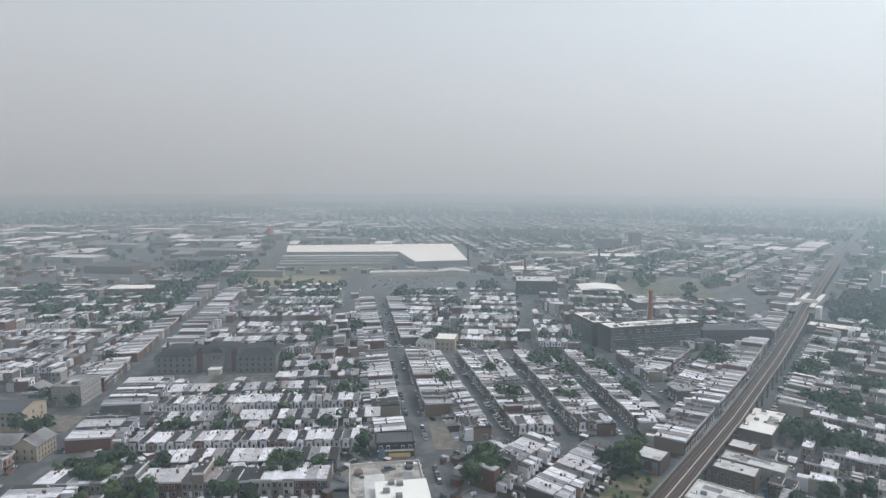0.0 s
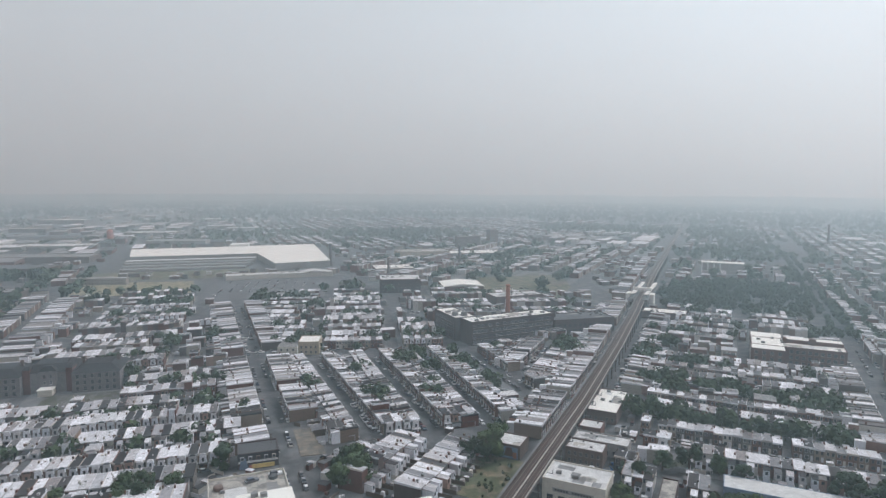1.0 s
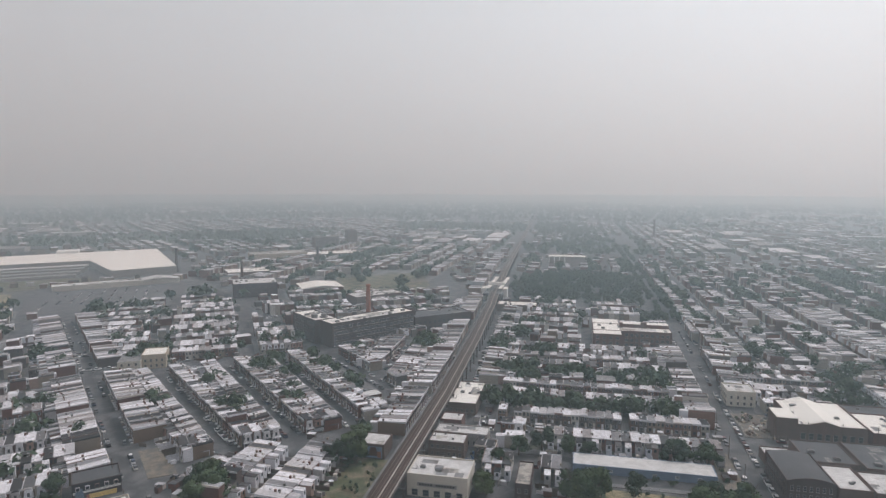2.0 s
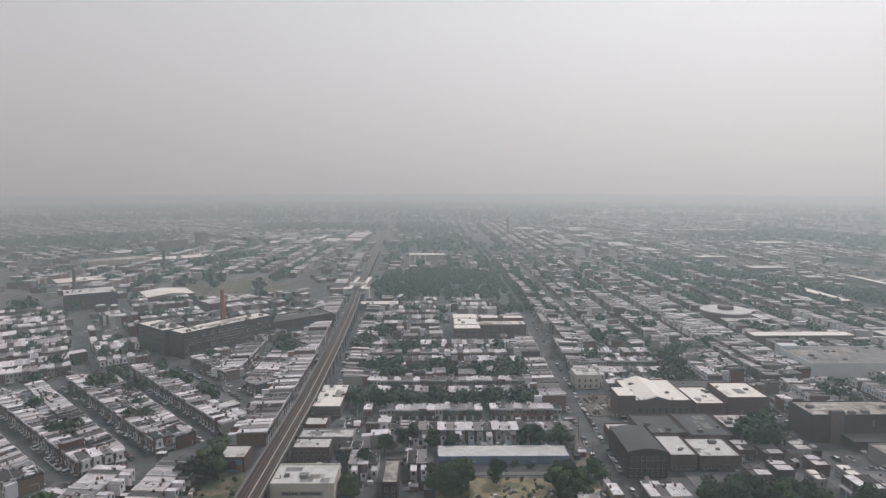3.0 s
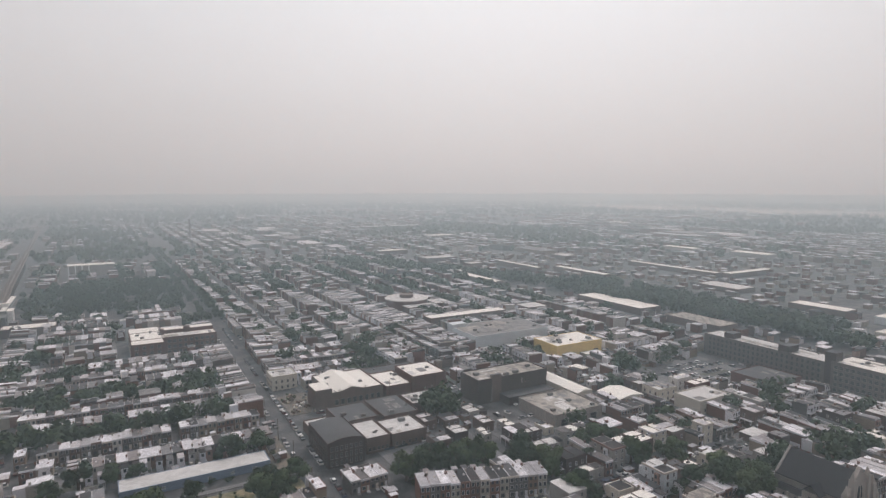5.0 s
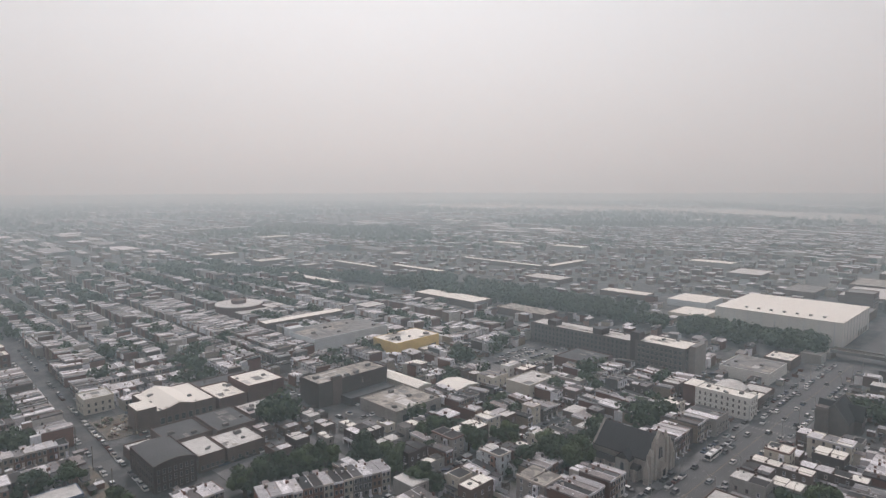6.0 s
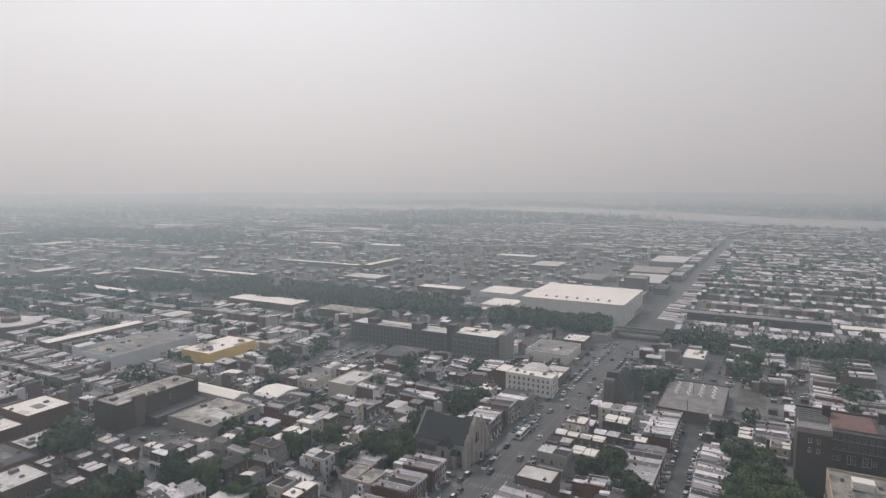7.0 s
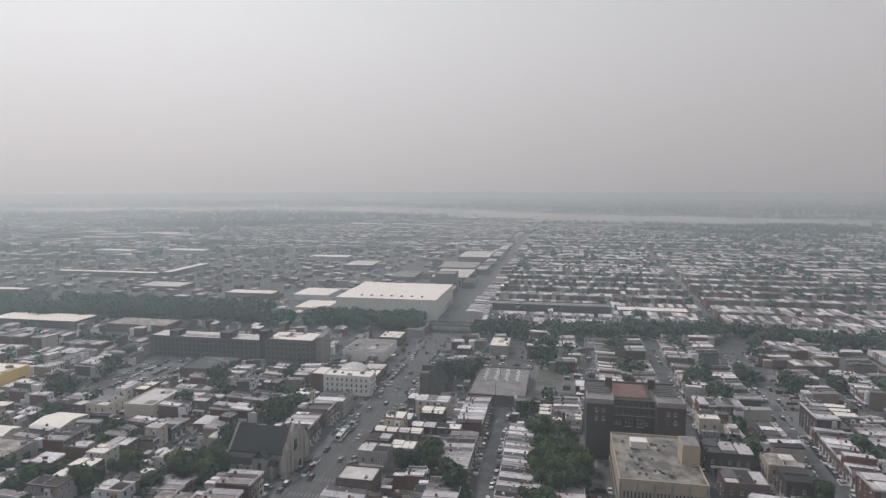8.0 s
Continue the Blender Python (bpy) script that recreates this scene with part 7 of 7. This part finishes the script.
# shrubs and weeds on the vacant lots
shrubs = []
for b0, b1, a0, a1, n in ((2, 62, 206, 230, 46), (-96, -74, 202, 235, 30), (58, 64, 244, 256, 3), (80, 90, 300, 328, 4), (100, 168, 198, 204, 30), (2, 56, 238, 243, 10)):
    for _ in range(n):
        shrubs.append((*W(RH.uniform(b0, b1), RH.uniform(a0, a1)), RH.uniform(0.5, 1.5)))
woods("shrubs", "low green shrubs and weeds on vacant ground", shrubs, 24, 0.3)

# ---- lots, roads and markings ----
def patch(name, label, cat, pts, z, key):
    tagged(new(name, prism(name, pts, -0.2, z, key)), label, cat, kind="structure")


patch("vacant_lot", "vacant lot of dry grass, dirt and rubble", "lot", [W(0, 205), W(64, 205), W(64, 231), W(0, 231)], 0.2, "drygrass")
patch("dirt_lot", "bare dirt corner lot", "lot", [W(57.5, 241), W(66, 241), W(66, 275), W(62.5, 275), W(62.5, 260), W(57.5, 260)], 0.2, "dirt")
patch("pavement_strip", "pale concrete path along a vacant lot", "path", [W(0, 233.5), W(66, 233.5), W(66, 236.5), W(0, 236.5)], 0.22, "concrete")
patch("grass_lot", "overgrown grass lot beside the viaduct", "lot", [W(-98, 200), W(-72, 200), W(-72, 237), W(-97, 237)], 0.2, "grass")
patch("earth_yard", "bare pale earth yard behind a school", "lot", [(-194, 277), (-176, 276), (-178, 296), (-195, 297)], 0.2, "dirt")
patch("earth_lot", "bare orange earth corner lot", "lot", [(-3, 258), (7.6, 258), (4.6, 288), (-6.6, 288)], 0.2, "dirt")
patch("scrap_yard", "earth yard with scrap beside a brick building", "yard", [W(79, 296), W(96, 296), W(96, 327), W(79, 327)], 0.2, "dirt")
patch("dry_field", "field of dry yellow grass", "field", [(-236, 684), (-119, 692), (-130, 776), (-262, 786)], 0.2, "drygrass")
patch("warehouse_lawn", "green lawn and verge before a large warehouse", "lawn", [(-285, 795), (-115, 800), (-60, 842), (-64, 878), (-262, 868)], 0.12, "grass")
patch("park_lawn", "green park lawn with a ball field", "park", [(185, 590), (262, 590), (300, 650), (330, 745), (205, 740)], 0.2, "grass")
patch("ball_field", "pale sandy ball field in the park", "field", [(285, 668), (306, 668), (312, 690), (290, 692)], 0.24, "dirt")
patch("car_park", "broad asphalt car park before a row of shops", "car park", [(-108, 650), (-50, 636), (42, 712), (38, 770), (-104, 776)], 0.06, "road")


def strip(name, label, p, q, w, z, key):
    L = math.hypot(q[0] - p[0], q[1] - p[1])
    me = boxes(name, [(key, (p[0] + q[0]) / 2, (p[1] + q[1]) / 2, -0.1, L, w, z + 0.1, math.atan2(q[1] - p[1], q[0] - p[0]))])
    tagged(new(name, me), label, "road", kind="structure")


strip("avenue", "wide grey avenue with worn lane markings", W(60, 93.6), W(458, 88), 16.5, 0.03, "road")
strip("avenue", "wide grey avenue running towards the river", W(458, 88), W(1400, 73), 13, 0.03, "road")
for s in (-1, 1):
    for b0, b1 in ((100, 166), (172, 206), (212, 304), (312, 446)):
        a0, a1 = 93.6 - 5.6 * (b0 - 60) / 398, 93.6 - 5.6 * (b1 - 60) / 398
        strip("avenue_pavement", "pale concrete pavement along the avenue", W(b0, a0 + s * 10.6), W(b1, a1 + s * 10.6), 4.2, 0.16, "concrete")
H = Heap()
for i in range(90):
    b = 100 + i * 4
    a = 93.6 - 5.6 * (b - 60) / 398
    H.box("paint_yellow", *W(b, a), 0.03, 3.9, 0.3, 0.012, VA)
    if i % 2:
        for s in (-1, 1):
            H.box("paint_white", *W(b, a + s * 3.6), 0.03, 2.4, 0.16, 0.012, VA)
for b in (168, 209, 308):
    a = 93.6 - 5.6 * (b - 60) / 398
    for s in (-1, 1):
        for k in range(10):
            H.box("paint_white", *W(b + s * 6.2, a - 7 + k * 1.5), 0.03, 2.6, 0.55, 0.012, VA)
tagged(new("road_markings", H.mesh("road_markings")), "worn white and yellow lane and crossing markings", "road markings", kind="structure")

# ---- cars ----
def car_meshes(kind):
    L, Wd, hb, hc = {"sedan": (4.3, 1.72, 0.76, 0.58), "suv": (4.4, 1.8, 0.9, 0.72), "van": (4.9, 1.9, 1.05, 1.0)}[kind]
    cab = L * (0.56 if kind == "sedan" else 0.72)
    body = boxes("body", [("car", 0, 0, 0.28, L, Wd, hb - 0.28, 0, 0.97, 0.92), ("car", -0.12 * L if kind != "van" else -0.06 * L, 0, hb + hc - 0.1, cab * 0.66, Wd * 0.8, 0.12, 0, 0.9, 0.9)])
    cabin = boxes("cabin", [("glass", -0.12 * L if kind != "van" else -0.06 * L, 0, hb - 0.02, cab, Wd * 0.92, hc, 0, 0.72, 0.82)])
    wheel = lathe("wheel", [(0.33, -0.1), (0.33, 0.1)], "tyre", 10)
    lamp = boxes("headlight", [("paint_white", 0, 0, 0, 0.1, 0.35, 0.18)])
    return L, Wd, body, cabin, wheel, lamp


CARM = {k: car_meshes(k) for k in ("sedan", "suv", "van")}
CAR_LEFT = [80]
CH = Heap()


def car(x, y, ang, z=0.0):
    kind = RH.choice(("sedan", "sedan", "suv", "suv", "van"))
    L, Wd, body, cabin, wheel, lamp = CARM[kind]
    if CAR_LEFT[0] > 0 and math.hypot(x, y) < 420:
        CAR_LEFT[0] -= 1
        e = stand("car", "parked %s with dark windows at the kerb" % {"sedan": "saloon car", "suv": "sport utility car", "van": "delivery van"}[kind], "car", x, y, ang, "cars along the streets", z)
        part("body", body, e)
        part("cabin", cabin, e, "dark glass")
        for sx in (-0.31, 0.31):
            for sy in (-0.46, 0.46):
                part("wheel", wheel, e, m=Matrix.LocRotScale((sx * L, sy * Wd, 0.33), Euler((math.pi / 2, 0, 0)), None))
    else:
        co, si = math.cos(ang), math.sin(ang)
        CH.box("car_i", x, y, z + 0.25, L, Wd, 0.65, ang, 0.97, 0.92)
        CH.box("glass", x - 0.1 * L * co, y - 0.1 * L * si, z + 0.88, L * 0.6, Wd * 0.9, 0.62, ang, 0.7, 0.82)
        CH.box("car_i", x - 0.1 * L * co, y - 0.1 * L * si, z + 1.5, L * 0.42, Wd * 0.72, 0.08, ang)


KERBS.sort(key=lambda k: math.hypot((k[0][0] + k[1][0]) / 2, (k[0][1] + k[1][1]) / 2))
for p, q in KERBS:
    L = math.hypot(q[0] - p[0], q[1] - p[1])
    a = math.atan2(q[1] - p[1], q[0] - p[0])
    s = 3.0
    near = math.hypot((p[0] + q[0]) / 2, (p[1] + q[1]) / 2) < 330
    while s < L - 3:
        if RH.random() < 0.66:
            car(p[0] + (q[0] - p[0]) * s / L, p[1] + (q[1] - p[1]) * s / L, a + math.pi * RH.randrange(2))
        s += RH.uniform(5.4, 6.6)
for b, s in ((182, 1), (196, -1), (174, -1), (263, 1), (310, 1), (341, -1), (366, 1), (397, -1), (412, 1), (428, -1), (215, 1), (232, -1), (256, -1), (271, 1), (289, 1), (299, -1), (330, 1), (352, -1), (381, 1), (322, -1)):
    car(*W(b, 92 + s * 3.0), VA + (0 if s < 0 else math.pi))
for s in (-1, 1):
    for i in range(62):
        b = 100 + i * 5.6
        if RH.random() < 0.68 and not any(abs(b - c) < 8.5 for c in (168, 209, 308)):
            car(*W(b, 93.6 - 5.6 * (b - 60) / 398 + s * 7.2), VA + (0 if s < 0 else math.pi))
for i in range(11):
    for k in range(9):
        if RH.random() < 0.45:
            car(-92 + i * 11 + k * 0.8, 668 + k * 11 + i * 2, radians(80) + math.pi * RH.randrange(2))
for b0, b1, a0, a1 in ((166, 183, 224, 262), (364, 384, 14, 52), (276, 350, 228, 258), (470, 500, 215, 300), (520, 560, 270, 330)):
    for i in range(int((b1 - b0) / 3.2)):
        for k in range(int((a1 - a0) / 9)):
            if RH.random() < 0.55:
                car(*W(b0 + i * 3.2, a0 + 4 + k * 9), UA)
for x, y, a in ((-20, 222, 0.4), (-12, 226, 0.2)):
    car(x, y, a, 8.2)


# ---- sheds, fences, stacked goods and cars standing about in the yards ----
def yard_clutter():
    R = random.Random(67)
    F = Heap()
    for i in range(-75, 125):
        for k in range(-52, 125):
            b, a = i * 3.7 + R.uniform(-1.2, 1.2), k * 3.7 + R.uniform(-1.2, 1.2)
            x, y = W(b, a)
            d = math.hypot(x, y)
            q = R.random()
            if d < 170 or d > 430 or q < 0.42 or y < -330 or x < -300:
                continue
            if 0 < b < 66 and 203 < a < 243 or -99 < b < -71 and 198 < a < 238 or abs(b - el_b(a)) < 8 or abs(a - 92) < 13:
                continue
            if taken(x, y, 0.8) or on_road(x, y, 1.2) or not free(x, y, 7.0):
                continue
            ang = VA + (math.pi / 2 if R.random() < 0.5 else 0)
            if q < 0.6:
                w, l, h = R.uniform(1.4, 3.6), R.uniform(1.6, 4.2), R.uniform(1.6, 2.9)
                F.box("wall_i", x, y, 0.05, w, l, h, ang)
                F.box("roof_i", x, y, h, w + 0.2, l + 0.2, 0.2, ang, 1, 1, 0.1)
            elif q < 0.76:
                F.box(R.choice(("trim_i", "bark", "wall_i")), x, y, 0.05, R.uniform(3.5, 8), 0.12, R.uniform(1.2, 1.9), ang)
            elif q < 0.86:
                car(x, y, ang + R.choice((0, math.pi)))
            else:
                for _ in range(3):
                    F.box(R.choice(("trim_i", "bark", "wall_i", "car_i")), x + R.uniform(-1.3, 1.3), y + R.uniform(-1.3, 1.3), 0.05, R.uniform(0.5, 1.7), R.uniform(0.4, 1.4), R.uniform(0.3, 1.3), R.uniform(0, 3.1))
    tagged(new("yard_clutter", F.mesh("yard_clutter")), "small sheds, fences and stored goods in the back yards", "clutter", kind="stuff")


yard_clutter()
tagged(new("parked_cars", CH.mesh("parked_cars")), "cars parked along the farther streets and lots", "cars", kind="stuff")


def bus():
    x, y = W(256, 97.0)
    e = stand("city_bus", "white single-deck city bus on the avenue", "bus", x, y, VA)
    body = part("body", boxes("body", [("bus_white", 0, 0, 0.35, 12.2, 2.5, 2.5, 0, 0.995, 0.95), ("bus_white", 0, 0, 2.85, 11.6, 2.2, 0.25, 0, 0.97, 0.85)]), e)
    for sy in (-1, 1):
        for k in range(7):
            part("window", boxes("window", [("glass", -4.9 + k * 1.6, sy * 1.23, 1.4, 1.4, 0.1, 1.0)]), body)
    part("windscreen", boxes("windscreen", [("glass", -6.08, 0, 1.2, 0.1, 2.2, 1.4)]), body)
    for wx in (-3.6, 3.2):
        for sy in (-1.12, 1.12):
            part("wheel", lathe("wheel", [(0.5, -0.15), (0.5, 0.15)], "tyre", 12), e, m=Matrix.LocRotScale((wx, sy, 0.5), Euler((math.pi / 2, 0, 0)), None))
    part("roof_unit", boxes("roof_unit", [("steel", 3.4, 0, 3.1, 2.6, 1.7, 0.35)]), e)
    part("roof_hatch", boxes("roof_hatch", [("steel", -2.4, 0, 3.1, 1.4, 1.4, 0.25)]), e)


bus()


# ---- poles ----
def lamp_post(x, y, ang):
    e = stand("street_lamp", "tall grey street lamp with a curved arm on the avenue", "street lamp", x, y, ang, "street lamps")
    part("pole", lathe("pole", [(0.16, 0), (0.1, 9.0)], "light_post", 8), e)
    part("arm", boxes("arm", [("light_post", 0, 1.2, 8.9, 0.12, 2.6, 0.12)]), e)
    part("head", boxes("head", [("light_post", 0, 2.5, 8.8, 0.3, 0.8, 0.18, 0, 0.7, 0.7)]), e)


def utility_pole(x, y, ang):
    e = stand("utility_pole", "weathered timber utility pole with a crossarm", "utility pole", x, y, ang, "utility poles")
    part("pole", lathe("pole", [(0.17, 0), (0.12, 10.5)], "bark", 7), e)
    part("crossarm", boxes("crossarm", [("bark", 0, 0, 9.6, 2.2, 0.14, 0.14)]), e)


for i in range(14):
    b = 112 + i * 24
    a = 93.6 - 5.6 * (b - 60) / 398
    lamp_post(*W(b, a + 9.2), VA + math.pi)
    lamp_post(*W(b + 12, a - 9.2), VA)
for i in range(12):
    utility_pole(*W(64.5 + i * 0.5, 215 + i * 27), UA)
    y = 230 + i * 30
    utility_pole(street_a(y) - 6.2, y, AD)
for i in range(9):
    utility_pole(*W(90 + i * 14, 294), VA)
    utility_pole(*W(180 + i * 26, 32.8), VA)

# ---- clutter in yards and lots ----
RS = random.Random(91)


def scrap_pile(b, a, r, n, keys, label="heap of scrap timber and metal on bare ground"):
    """Tipped boxes, boards and drums of several sizes on the ground."""
    rows = []
    for _ in range(n):
        q, k = r * math.sqrt(RS.random()), RS.uniform(0, 6.28)
        z = max(0.0, 0.9 * (1 - q / r)) * RS.random()
        rows.append((RS.choice(keys), q * math.cos(k), q * math.sin(k), z, RS.uniform(0.4, 2.4), RS.uniform(0.3, 1.3), RS.uniform(0.2, 1.1), RS.uniform(0, 3.1), RS.uniform(0.6, 1), RS.uniform(0.6, 1), RS.uniform(0, 0.2)))
    e = stand("scrap_pile", label, "scrap pile", *W(b, a), 0.0, "scrap in the yards", 0.18)
    part("scrap", boxes("scrap", rows), e)


MIXED = ("steel", "rust", "bark", "white_wall", "grey_wall", "brick_red", "brick_tan")
for b, a in ((82, 300), (85, 308), (91, 304), (83, 316), (89, 313), (93, 320), (86, 323), (92, 298)):
    scrap_pile(b, a, 2.6, 16, MIXED)
for b, a in ((16, 211), (22, 216), (30, 209), (37, 213), (44, 219), (58, 212), (28, 221)):
    scrap_pile(b, a, 2.4, 11, ("bark", "white_wall", "steel", "dirt", "grey_wall"), "rubble and dumped boards on a vacant lot")
for b, a in ((-40, 250), (-38, 256), (-41, 245), (-34, 232), (-29, 236)):
    scrap_pile(b, a, 2.6, 14, ("tarp", "tarp", "steel", "white_wall", "rust"), "yard clutter under blue tarpaulins")
for b, a in ((-46, 392), (-50, 400), (-44, 408)):
    scrap_pile(b, a, 3.4, 14, ("tarp", "tarp", "steel", "grey_wall"), "blue tarpaulins and containers beside the railway")


def shop_sign():
    x, y = W(-48, 210.7)
    e = stand("shop_sign", "pale sign board with dark lettering bars on a shop front", "sign", x, y, VA, z=4.2)
    part("board", boxes("board", [("grey_wall", 0, 0, 0, 15, 0.16, 1.5)]), e)
    for i in range(13):
        if i != 5:
            part("bar", boxes("bar", [("slate", -6.3 + i * 1.05, -0.1, 0.4, 0.7, 0.08, 0.75)]), e)


shop_sign()


# wires and rails of the vacant lot's fence
def lot_fence(p, q):
    L = math.hypot(q[0] - p[0], q[1] - p[1])
    e = stand("fence", "low grey mesh fence round a lot", "fence", *p, math.atan2(q[1] - p[1], q[0] - p[0]), "fences round the lots", 0.15)
    n = int(L / 3)
    for i in range(n + 1):
        part("post", boxes("post", [("light_post", i * L / n, 0, 0, 0.1, 0.1, 1.9)]), e)
    part("rail", boxes("rail", [("light_post", L / 2, 0, 1.75, L, 0.06, 0.06), ("light_post", L / 2, 0, 0.9, L, 0.05, 0.05), ("light_post", L / 2, 0, 0.3, L, 0.05, 0.05)]), e)


lot_fence(W(79, 296), W(79, 327))
lot_fence(W(79, 296), W(96, 296))
lot_fence(W(2, 232), W(64, 232))
lot_fence(W(-73, 202), W(-73, 236))


# ---- the rising wooded land that closes the distance ----
def far_land():
    bm = bmesh.new()
    rings = []
    for r, z in ((3900, -0.5), (4150, 5), (4400, 16), (4650, 32), (4850, 46), (4940, 52)):
        ring = []
        for i in range(240):
            k = 2 * math.pi * i / 240
            lift = noise.noise(Vector((3 * math.cos(k), 3 * math.sin(k), r * 0.002))) + 0.5 * noise.noise(Vector((14 * math.cos(k), 14 * math.sin(k), 2.0)))
            ring.append(bm.verts.new((r * math.cos(k), r * math.sin(k), z + (0 if z < 0 else 7 * lift * z / 52))))
        rings.append(ring)
    for a, b in zip(rings, rings[1:]):
        for i in range(240):
            bm.faces.new((a[i], a[(i + 1) % 240], b[(i + 1) % 240], b[i]))
    bmesh.ops.recalc_face_normals(bm, faces=bm.faces[:])
    me = bpy.data.meshes.new("far_land")
    bm.to_mesh(me)
    bm.free()
    me.materials.append(surface("far_woodland", [(0, (0.040, 0.055, 0.036))], 1.0, grain=0.4, scale=0.004, fine=0.02, bump=0, blotch=((0.10, 0.11, 0.09), 0.004)))
    tagged(new("far_land", me), "distant rising wooded land fading into haze", "backdrop", kind="structure")


far_land()
